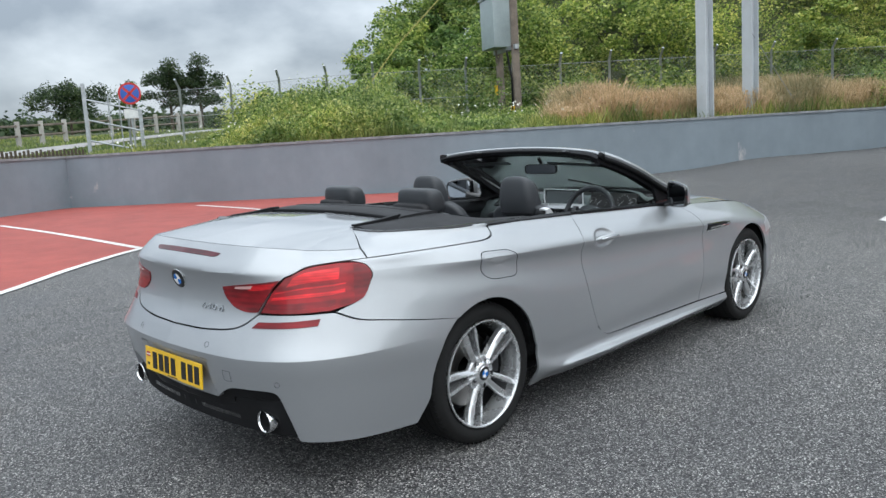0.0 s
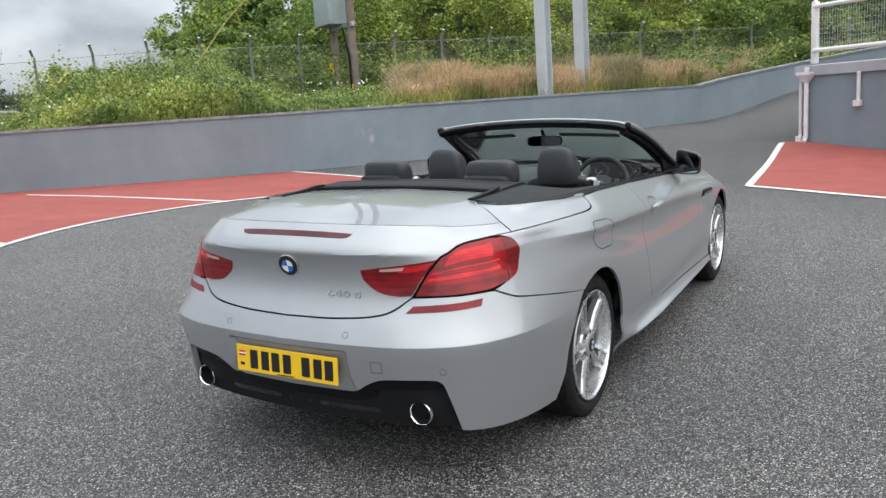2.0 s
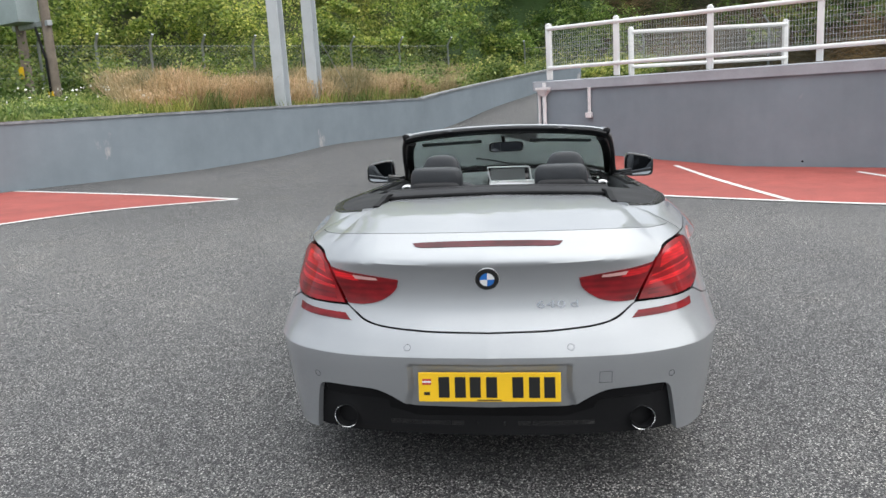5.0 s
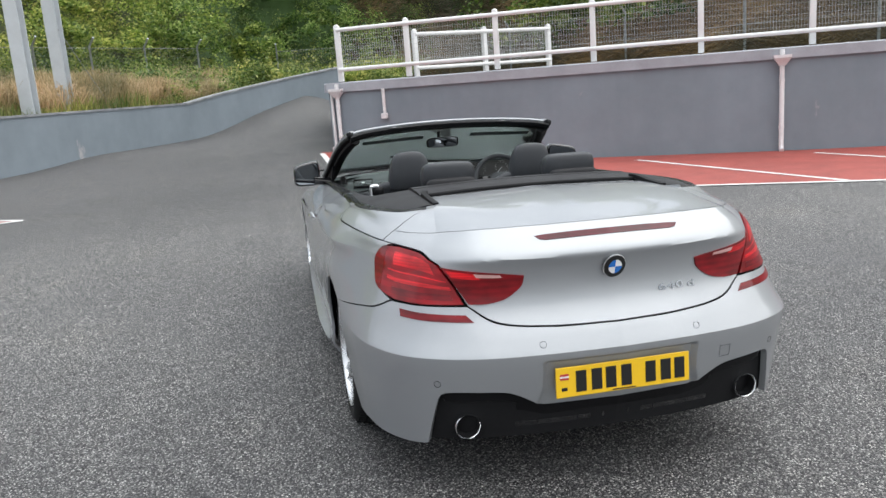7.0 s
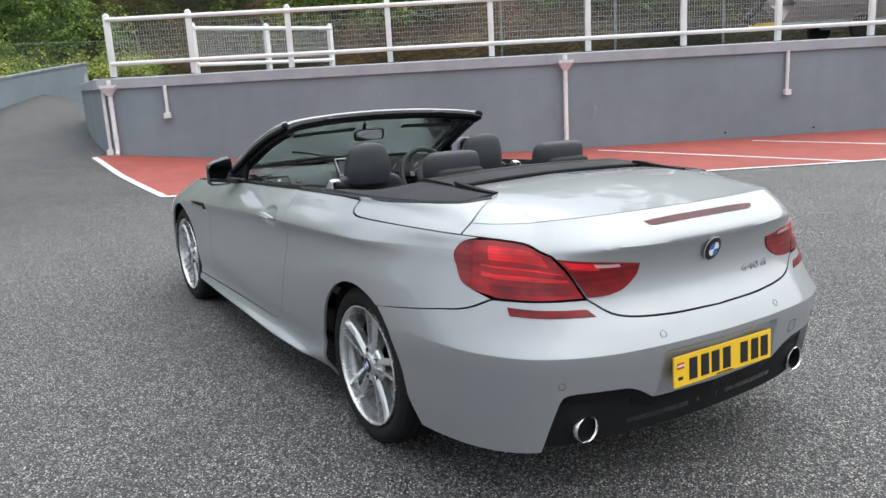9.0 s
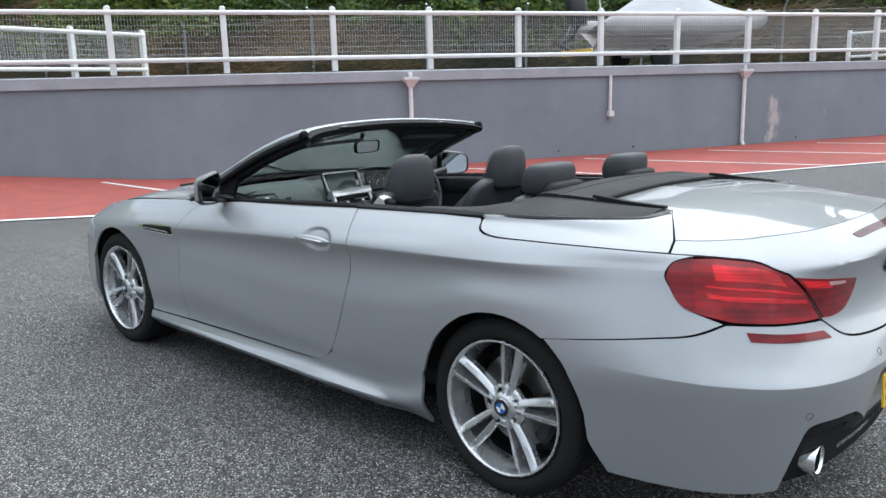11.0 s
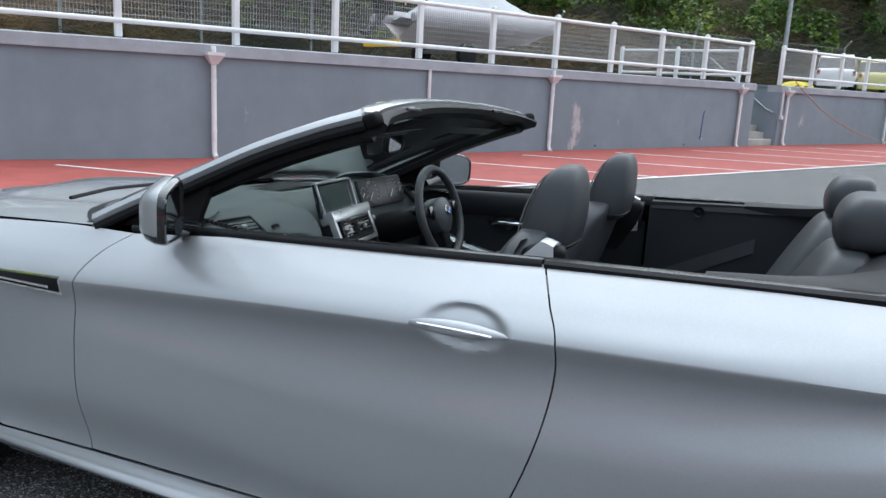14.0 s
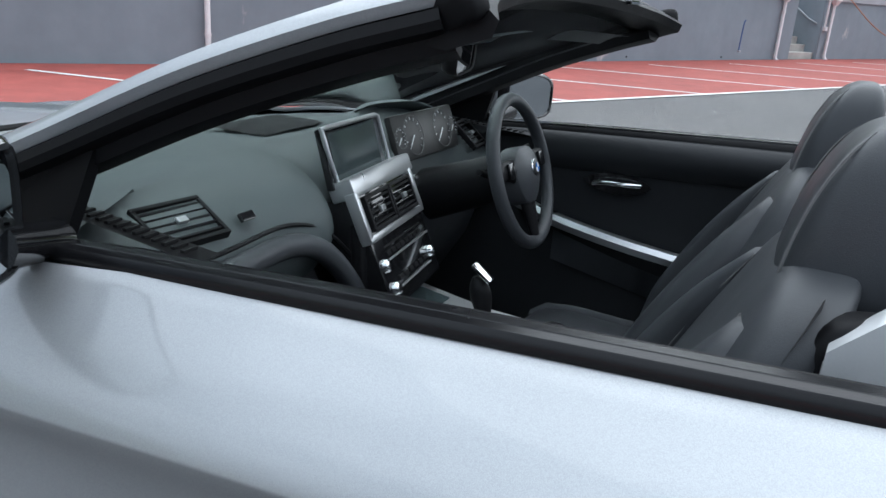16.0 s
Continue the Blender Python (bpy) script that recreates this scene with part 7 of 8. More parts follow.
def downpipe(x, y, zb, hopper=True, ztop=1.60, group=""):
    base = Vector((x, y, 0)) - RBACK * 0.075
    g = thing("drainpipe", "pinkish white painted downpipe with a hopper head" if hopper else "thin white pipe ending in a small box", "pipe", pose(base.x, base.y, zb, 0, 0, RANG))
    H = ztop - zb
    if hopper:
        part("pipe", tube([(0, 0.0, H - 0.02), (0, 0, 0.10), (0, -0.03, 0.03), (0, -0.09, 0.0)], 0.043, 12), PIPE_WHITE, g, "", 60)
        rows = [[(s * w * 1.25, t * w - 0.01, z) for s, t in ((-1, -1), (1, -1), (1, 0.8), (-1, 0.8))] for w, z in ((0.045, H - 0.16), (0.055, H - 0.13), (0.115, H - 0.02), (0.115, H + 0.03), (0.09, H + 0.03), (0.08, H - 0.02))]
        part("hopper", grid(rows, wrap_v=True), PIPE_WHITE, g)
        part("outlet", tube([(0, 0.02, H + 0.12), (0, 0.0, H + 0.0)], 0.045, 10), PIPE_WHITE, g, "", 60)
        for k in (0.25, 0.75):
            part("bracket", join(lathe([(0.043, H * k - 0.02), (0.052, H * k - 0.02), (0.052, H * k + 0.02), (0.043, H * k + 0.02)], 12, "z")), PIPE_WHITE, g)
    else:
        part("pipe", tube([(0, 0.03, H), (0, 0.03, 0.06)], 0.035, 10), PIPE_WHITE, g, "", 60)
        part("junction_box", box(-0.06, 0.06, -0.05, 0.06, 0.0, 0.11, 0.008), PIPE_WHITE, g)


for x, y, zb in ((0.52, 13.62, 0.30), (8.01, 9.10, -0.06), (15.06, 5.45, -0.06), (21.94, 1.87, -0.06), (24.25, 0.66, -0.04), (30.6, -2.65, -0.04)):
    downpipe(x, y, zb)
for x, y, zb in ((1.42, 13.08, 0.95), (11.95, 7.05, 0.72)):
    downpipe(x, y, zb, False, 1.57)
downpipe(0.40, 13.70, 0.30, False, 1.58)
downpipe(24.02, 0.78, 0.75, False, 1.58)
hk = on_wall(13.55, 0.22, 0.03)
blue = thing("water_standpipe", "thin blue pipe with a brass tap on the wall", "pipe", pose(hk[0], hk[1], 0.22, 0, 0, RANG))
part("pipe", tube([(0, 0, 0), (0.02, -0.01, 0.66), (0.06, -0.02, 0.72)], 0.016, 8), surface("blue_pipe", (0.05, 0.10, 0.26), 0.5), blue, "", 60)
part("tap", box(-0.03, 0.03, -0.05, 0.02, -0.05, 0.0, 0.01), GALV, blue)
for a in (3.2, 9.4, 12.9, 5.0, -3.5):
    p = on_wall(a, 0.12, 0.004)
    w = thing("weep_hole", "small dark drain outlet low in the wall", "drain", pose(p[0], p[1], 0.05, 0, 0, RANG))
    part("outlet", lathe([(0.0005, -0.002), (0.014, -0.002), (0.019, -0.010), (0.020, 0.0)], 14, "y"), GAP, w)

# steps up through the wall
stair = thing("wall_steps", "concrete steps climbing through the grey wall", "steps", pose(22.64, 1.49, -0.06, 0, 0, RANG))
for k in range(9):
    part("step", box(0.0, 1.44, 0.10 + 0.28 * k, 0.42 + 0.28 * k, 0.0 if k == 0 else 0.196 * k - 0.05, 0.196 * (k + 1), 0.012), CONCRETE, stair)
part("side_wall", box(1.44, 1.62, -0.0, 3.4, 0.0, 1.82, 0.01), WALL_GREY, stair)
part("side_wall", box(-0.18, 0.0, 0.36, 3.4, 0.0, 1.82, 0.01), WALL_GREY, stair)
part("handrail", tube([(1.38, 0.15, 1.00), (1.38, 0.4, 1.10), (1.38, 2.6, 2.62), (1.38, 2.7, 2.60)], 0.022, 8), GALV, stair, "", 60)
hose = thing("hose", "thin orange hose hanging from the railing to the ground", "hose", Matrix.Identity(4))
part("tube", tube(spline([(24.4, 0.55, 2.0), (25.0, 0.05, 1.5), (26.2, -0.75, 0.85), (28.0, -2.0, 0.25), (30.2, -3.4, -0.02), (33.0, -4.6, -0.03)], 40), 0.016, 7), surface("orange_hose", (0.42, 0.20, 0.12), 0.55), hose, "", 60)

# ---- columns, pole transformer, sign, gate ----
for x, y in ((-6.52, 17.45), (-6.10, 19.32)):
    col = thing("steel_column", "tall pale grey steel column behind the low wall", "column", pose(x, y, 1.40, 0, 0, -14), "steel columns")
    part("shaft", join(box(-0.16, 0.16, -0.15, -0.125, 0, 9, 0.004), box(-0.16, 0.16, 0.125, 0.15, 0, 9, 0.004), box(-0.02, 0.02, -0.125, 0.125, 0, 9)), POST_GREY, col)
    part("base_plate", box(-0.25, 0.25, -0.25, 0.25, -0.02, 0.03, 0.005), GALV, col)
stay = thing("stay_wire", "thin pale wire running down to the bank", "cable", Matrix.Identity(4))
part("wire", tube([(-6.1, 19.3, 3.9), (-5.2, 20.6, 1.6)], 0.010, 5), WIRE, stay)
tp = thing("pole_transformer", "grey transformer box on twin weathered timber poles", "transformer", pose(-14.25, 18.7, 1.3, 0, 0, -28))
for x in (-0.72, 0.72):
    part("timber_pole", tube([(x, 0, -0.5), (x, 0, 3.0), (x, 0, 9.0)], [0.15, 0.135, 0.115], 14), TIMBER_POLE, tp, "", 60)
part("transformer_tank", box(-0.95, 0.25, -0.55, 0.10, 3.10, 4.75, 0.03), surface("grey_green_enamel", (0.33, 0.39, 0.40), 0.45, vary=0.12, grain=20, blotch=2), tp, "pale grey transformer tank", 40)
part("tank_lid", box(-1.00, 0.30, -0.60, 0.15, 4.75, 4.82, 0.02), GALV, tp)
for k in range(4):
    part("insulator", moved(lathe([(0.02, 0), (0.05, 0.03), (0.03, 0.06), (0.055, 0.09), (0.03, 0.12), (0.05, 0.15), (0.02, 0.2)], 12, "z"), Matrix.Translation((-0.8 + 0.28 * k, -0.2, 4.82))), surface("brown_glaze", (0.10, 0.04, 0.03), 0.2), tp, "", 50)
part("support_beam", box(-1.0, 0.95, -0.10, 0.05, 2.95, 3.10, 0.01), GALV, tp)
part("cable", tube([(0.72, -0.17, 0.2), (0.74, -0.18, 2.0), (0.45, -0.20, 2.95)], 0.035, 8), SEAL, tp)
part("warning_plate", box(-0.86, -0.58, -0.18, -0.165, 1.55, 1.90, 0.004), PLATE_YELLOW, tp, "yellow warning plate")
part("warning_plate", box(0.58, 0.86, -0.18, -0.165, 0.75, 1.10, 0.004), PLATE_YELLOW, tp, "yellow warning plate")
guy = thing("guy_wire", "thin yellow sheathed guy wire", "cable", Matrix.Identity(4))
part("wire", tube([(-14.6, 18.9, 8.2), (-16.4, 15.6, 4.6), (-17.6, 13.4, 1.6)], 0.018, 5), surface("yellow_sheath", (0.42, 0.36, 0.10), 0.6), guy)

GB = 1.52
gate = thing("steel_gate", "open galvanised steel gate with two posts", "gate", pose(-24.6, 8.45, GB, 0, 0, 62))
for x in (0.0, 1.75):
    part("gate_post", box(x - 0.06, x + 0.06, -0.06, 0.06, -0.95, 2.55 if x == 0 else 1.60, 0.008), GALV, gate)
for z in (0.35, 1.05, 1.75):
    part("gate_rail", tube([(0.05, 0.0, z + 0.25), (1.70, 0, z - 0.18)], 0.03, 8), GALV, gate, "", 60)
for x in (0.75, 1.10):
    part("gate_upright", tube([(x, 0, 0.1), (x, 0, 2.1)], 0.025, 8), GALV, gate, "", 60)
sign = thing("no_stopping_sign", "round blue road sign with red ring and cross", "road sign", pose(-23.9, 9.75, GB, 0, 0, 62))
part("post", tube([(0, 0.05, -0.95), (0, 0.05, 2.6)], 0.04, 10), GALV, sign, "", 60)
SR = surface("red_sign_film", (0.50, 0.03, 0.03), 0.4, vary=0.05)
part("disc", moved(disc(0.38, 0.012, 40, 0.02), Matrix.Translation((0, 0.0, 2.15))), SR, sign, "", 40)
part("blue_field", moved(disc(0.31, 0.004, 40, 0.02), Matrix.Translation((0, -0.0125, 2.15))), surface("blue_sign_film", (0.03, 0.10, 0.42), 0.4, vary=0.05), sign, "", 40)
for a in (45, -45):
    part("cross_bar", moved(box(-0.30, 0.30, -0.021, -0.017, -0.04, 0.04, 0.001), pose(0, 0, 2.15, 0, a, 0)), SR, sign)
part("information_plate", box(-0.25, 0.25, -0.01, 0.0, 1.30, 1.62, 0.004), surface("white_sign_film", (0.7, 0.7, 0.7), 0.4), sign)

pal = thing("low_palisade", "dark weathered picket fence above the end wall", "fence", pose(-19.3, -1.0, 1.45, 0, 0, 116))
for k in range(62):
    part("picket", box(k * 0.16, k * 0.16 + 0.09, -0.01, 0.01, 0.0, 0.36 + 0.03 * ((k * 7) % 3), 0.004), BARK, pal)
part("rail", box(-0.1, 9.95, 0.01, 0.04, 0.20, 0.26, 0.004), TIMBER_POLE, pal)


# ---- land behind the walls ----
_rw = curve1((-110, -96, -85, -65, -41, -20, -4, 8.5, 20, 33, 49, 60, 74, 90, 112), (40, 33, 22.6, 17.4, 14.4, 22.0, 28.0, 22.2, 18.1, 15.6, 14.4, 15.6, 18.6, 19.0, 19.0))
_hill = curve1((-110, -98, -88, -70, -30, 0, 30, 40, 46, 50, 56, 62, 112), (6.0, 7.0, 8.5, 10.0, 11.0, 11.0, 10.0, 7.4, 4.4, 2.7, 1.9, 1.6, 1.6))


def land_z(az, r):
    """Height of the land by bearing (degrees to the left of the car's nose) and distance."""
    d = r - _rw(az)
    H = _hill(az)
    flat = 9.5 if az > 4 else 10.5
    lo = 1.42 if az > 4 else 1.66
    t = min(max((d - flat) / max(46 - _rw(az) - flat, 8.0), 0.0), 1.0)
    z = lo + (H - lo) * (t * t * (3 - 2 * t)) + min(max(d, 0.0), flat) * (0.05 if az > 4 else 0.01)
    if r > 46:
        z += (H - 1.5) * min((r - 46) / 60, 1.0) * 0.9
    z += 0.25 * math.sin(r * 0.31 + az * 0.2) * t
    k = min(max((az - 54) / 8, 0.0), 1.0)             # an open slope with the lane on it
    rise = 1.45 + 0.052 * min(max(0.0, d - 3), 30) + 0.034 * max(0.0, d - 33)
    return z + (rise - z) * k * k * (3 - 2 * k)


def polar(az, r, dz=0.0):
    a = radians(az)
    return (-r * math.sin(a), r * math.cos(a), land_z(az, r) + dz)


LAND_R = [0.32, 1.5, 3, 5, 7, 9, 11, 13.5, 16, 19, 23, 28, 35, 45, 60, 85, 120, 180, 260]
rows = []
for az in np.linspace(6, 112, 60):
    rows.append([polar(az, _rw(az) + d) for d in LAND_R])
tagged(part("bank_north_west", grid(rows, flip=True), SOIL, smooth=180), "grassy bank rising to a wooded hill", "bank", kind="structure")
rows = []
for az in np.linspace(-108, 6, 60):
    rows.append([polar(az, _rw(az) + d) for d in [7.5] + LAND_R[5:]])
tagged(part("bank_north_east", grid(rows, flip=True), HILL, smooth=180), "wooded hillside behind the terrace", "bank", kind="structure")

rng = np.random.default_rng(5)


def leaves(points, size, tilt=0.6, long=1.5, jitter=0.35):
    """Leaf-shaped faces at points: four corners each, folded a little along the middle."""
    P = np.asarray(points, float)
    n = len(P)
    a = rng.uniform(0, 2 * np.pi, n)
    up = rng.normal(0, tilt, n)
    s = np.asarray(size) * rng.uniform(1 - jitter, 1 + jitter, n)
    U = np.stack((np.cos(a), np.sin(a), up), 1)
    U /= np.linalg.norm(U, axis=1)[:, None]
    R = rng.normal(0, 1, (n, 3))
    V = np.cross(U, R)
    V /= np.linalg.norm(V, axis=1)[:, None]
    W = np.cross(U, V)
    A, B = U * (s * long / 2)[:, None], V * (s / 2)[:, None]
    quad = np.stack((P - A, P + B * 0.9 + W * (s * 0.12)[:, None], P + A, P - B * 0.9 + W * (s * 0.12)[:, None]), 1).reshape(-1, 3)
    return quad, np.arange(4 * n).reshape(-1, 4)


def quads_object(name, quad, faces, material, label, category, parent=None):
    me = bpy.data.meshes.new(name)
    me.vertices.add(len(quad))
    me.vertices.foreach_set("co", np.ascontiguousarray(quad, dtype=np.float32).ravel())
    nf, k = faces.shape
    me.loops.add(nf * k)
    me.loops.foreach_set("vertex_index", np.ascontiguousarray(faces, dtype=np.int32).ravel())
    me.polygons.add(nf)
    me.polygons.foreach_set("loop_start", np.arange(0, nf * k, k, dtype=np.int32))
    me.update(calc_edges=True)
    me.validate()
    me.materials.append(material)
    ob = new(name, me)
    if parent is not None:
        ob.parent = parent
        return ob
    return tagged(ob, label, category, kind="stuff")


def clump_points(cx, cy, cz, rx, rz, n):
    """Points over the upper shell of an uneven bush."""
    d = rng.normal(0, 1, (n, 3))
    d /= np.linalg.norm(d, axis=1)[:, None]
    d[:, 2] = np.abs(d[:, 2]) * 1.1 - 0.25
    lump = 0.72 + 0.28 * np.sin(d[:, 0] * 5.3 + cx * 3) * np.cos(d[:, 1] * 4.7 + cy * 2) + 0.16 * rng.normal(0, 1, n)
    return np.stack((cx + d[:, 0] * rx * lump, cy + d[:, 1] * rx * lump, cz + d[:, 2] * rz * lump), 1)


def scatter(n, az0, az1, d0, d1, power=1.0):
    az = rng.uniform(az0, az1, n)
    d = d0 + (d1 - d0) * rng.uniform(0, 1, n) ** power
    return az, d


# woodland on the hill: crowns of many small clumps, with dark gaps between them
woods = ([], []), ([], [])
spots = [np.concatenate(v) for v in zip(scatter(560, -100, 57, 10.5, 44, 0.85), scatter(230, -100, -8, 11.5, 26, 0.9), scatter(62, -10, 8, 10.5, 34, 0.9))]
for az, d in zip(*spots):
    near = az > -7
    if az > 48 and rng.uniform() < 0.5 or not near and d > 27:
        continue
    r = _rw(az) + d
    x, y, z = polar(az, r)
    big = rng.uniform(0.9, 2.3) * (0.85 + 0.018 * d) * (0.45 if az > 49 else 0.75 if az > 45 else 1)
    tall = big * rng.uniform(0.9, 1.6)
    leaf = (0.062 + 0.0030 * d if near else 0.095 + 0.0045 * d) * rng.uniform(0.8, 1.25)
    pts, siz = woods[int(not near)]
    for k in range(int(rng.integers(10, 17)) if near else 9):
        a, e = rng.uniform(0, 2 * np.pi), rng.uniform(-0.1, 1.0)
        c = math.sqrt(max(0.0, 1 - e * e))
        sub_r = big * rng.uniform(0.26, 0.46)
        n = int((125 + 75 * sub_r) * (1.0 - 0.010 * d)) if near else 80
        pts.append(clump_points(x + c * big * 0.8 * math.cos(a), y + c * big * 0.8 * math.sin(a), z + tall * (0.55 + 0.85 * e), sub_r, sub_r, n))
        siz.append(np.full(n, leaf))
# the crowns behind the terrace take the leaf colour that has shade in it
for (pts, siz), mat, text in zip(woods, (LEAF_TREE, LEAF_DARK_SHADED), ("dense green woodland covering the hillside", "dark green woodland behind the terrace, shade included in its leaf colour")):
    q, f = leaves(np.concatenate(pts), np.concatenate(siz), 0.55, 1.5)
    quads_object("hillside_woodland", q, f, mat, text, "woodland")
# brighter saplings and shrubs in front of the wood
pts, siz = [], []
for az, d in zip(*scatter(450, -12, 60, 7.9, 18, 0.9)):
    r = _rw(az) + d
    x, y, z = polar(az, r)
    big = rng.uniform(0.4, 1.1)
    n = 310
    pts.append(clump_points(x, y, z + big * 0.7, big, big * rng.uniform(1.0, 1.7), n))
    siz.append(np.full(n, rng.uniform(0.06, 0.10)))
for az, d in zip(*scatter(110, -9, 11, 1.2, 9.0, 1.0)):
    x, y, z = polar(az, _rw(az) + d)
    big = rng.uniform(0.4, 0.9)
    pts.append(clump_points(x, y, z + big * 0.6, big, big * rng.uniform(0.9, 1.4), 330))
    siz.append(np.full(330, rng.uniform(0.06, 0.10)))
q, f = leaves(np.concatenate(pts), np.concatenate(siz), 0.55, 1.5)
quads_object("roadside_shrubs", q, f, LEAF_BUSH, "bright green shrubs and saplings along the fence", "shrubs")
# tall weeds in a thicket behind the low wall
pts, siz = [], []
for az, d in zip(*scatter(620, 33, 63, 0.7, 9.0, 1.0)):
    r = _rw(az) + d
    x, y, z = polar(az, r)
    edge = min(1.0, (63 - az) / 6) * (0.32 + 0.68 * min(1.0, max(0.0, (az - 43) / 5)))
    hgt = rng.uniform(0.6, 1.25) * edge * (0.60 + 0.07 * d)
    n = 205
    pts.append(clump_points(x, y, z + hgt * 0.55, rng.uniform(0.4, 0.75), hgt, n))
    siz.append(np.full(n, rng.uniform(0.035, 0.065)))
q, f = leaves(np.concatenate(pts), np.concatenate(siz), 1.1, 2.0)
quads_object("weed_thicket", q, f, LEAF_BUSH, "thicket of tall green weeds behind the low wall", "weeds")


def blades(points, height, width, lean=0.35):
    """Upright grass blades: narrow four-cornered faces that lean and taper."""
    P = np.asarray(points, float)
    n = len(P)
    a = rng.uniform(0, 2 * np.pi, n)
    h = np.asarray(height) * rng.uniform(0.6, 1.25, n)
    S = np.stack((np.cos(a), np.sin(a), np.zeros(n)), 1) * (width / 2)
    T = np.stack((rng.normal(0, lean, n), rng.normal(0, lean, n), np.ones(n)), 1) * h[:, None]
    quad = np.stack((P - S, P + S, P + T + S * 0.5, P + T - S * 0.5), 1).reshape(-1, 3)
    return quad, np.arange(4 * n).reshape(-1, 4)


def blade_field(n, az0, az1, d0, d1, hmin, hmax):
    az, d = scatter(n, az0, az1, d0, d1)
    P = np.array([polar(a, _rw(a) + b) for a, b in zip(az, d)])
    tuft = 0.55 + 0.45 * np.sin(P[:, 0] * 1.9) * np.cos(P[:, 1] * 2.3) + 0.3 * np.sin(P[:, 0] * 0.6 + P[:, 1] * 0.8)
    return P, (hmin + (hmax - hmin) * np.clip(tuft, 0, 1.2))


P, h = blade_field(12000, 5.5, 36, 0.4, 9.5, 0.20, 0.50)
q, f = blades(P, h, 0.030)
quads_object("meadow_grass", q, f, LEAF_GRASS, "uncut green grass on the bank", "grass")
P, h = blade_field(66000, 5.0, 33, 1.2, 9.0, 0.32, 0.92)
q, f = blades(P, h, 0.020)
# feathery seed heads on the dry stalks
q2, f2 = leaves(P[:30000] + np.stack((rng.normal(0, 0.1, 30000), rng.normal(0, 0.1, 30000), h[:30000] * rng.uniform(0.7, 1.1, 30000)), 1), 0.045, 1.5, 2.6)
quads_object("dry_grass", np.concatenate((q, q2)), np.concatenate((f, f2 + len(q))), LEAF_DRY, "tall pinkish dry grass in seed on the bank", "grass")
P, h = blade_field(17000, 29, 60, 0.35, 8.0, 0.12, 0.42)
q, f = blades(P, h, 0.03)
quads_object("meadow_grass", q, f, LEAF_GRASS, "uncut green grass among the weeds", "grass")
P, h = blade_field(26000, 60, 100, 0.5, 34, 0.06, 0.18)
keep = np.abs(np.hypot(P[:, 0], P[:, 1]) - (104.2 - np.degrees(np.arctan2(-P[:, 0], P[:, 1])))) > 2.7
P, h = P[keep], h[keep]
q, f = blades(P, h, 0.045)
quads_object("meadow_grass", q, f, LEAF_GRASS, "short grass beside the lane", "grass")
az, d = scatter(380, 20, 70, 0.8, 8.0)
P = np.array([polar(a, _rw(a) + b, rng.uniform(0.3, 0.8)) for a, b in zip(az, d)])
q, f = leaves(P, 0.06, 0.5, 1.0)
quads_object("wild_flowers", q, f, FLOWER, "small white and pale wild flowers", "flowers")
# heap of dead brambles behind the terrace fence
az, d = scatter(56000, -104, -6, 9.5, 15.5)
P = np.array([polar(a, _rw(a) + b, rng.uniform(0.0, 2.1) * min(1.0, (b - 8.5) / 3)) for a, b in zip(az, d)])
n = len(P)
ang = rng.uniform(0, 2 * np.pi, n)
D = np.stack((np.cos(ang), np.sin(ang), rng.normal(0, 0.45, n)), 1) * rng.uniform(0.25, 0.75, n)[:, None]
S = np.stack((np.zeros(n), np.zeros(n), np.full(n, 0.011)), 1)
quad = np.stack((P - D - S, P + D - S, P + D + S, P - D + S), 1).reshape(-1, 3)
quads_object("dead_brambles", quad, np.arange(4 * n).reshape(-1, 4), BRAMBLE, "tangled heap of dead bramble stems", "brambles")
P = np.array([polar(a, _rw(a) + b, rng.uniform(0.0, 1.0)) for a, b in zip(*scatter(6000, -104, -6, 10, 16))])
q, f = leaves(P, 0.10, 0.6, 1.4)
quads_object("bramble_leaves", q, f, LEAF_DARK_SHADED, "green leaves growing through the brambles", "shrubs")
# far woods on the skyline
pts = []
for k in range(150):
    az = rng.uniform(58, 112)
    r = rng.uniform(120, 240)
    a = radians(az)
    pts.append(clump_points(-r * math.sin(a), r * math.cos(a), land_z(az, r) + 0.5, rng.uniform(5, 10), rng.uniform(2.5, 4.0), 260))
q, f = leaves(np.concatenate(pts), 0.75, 0.5, 1.3)
quads_object("far_woods", q, f, LEAF_FAR, "dark distant woods along the skyline", "woodland")


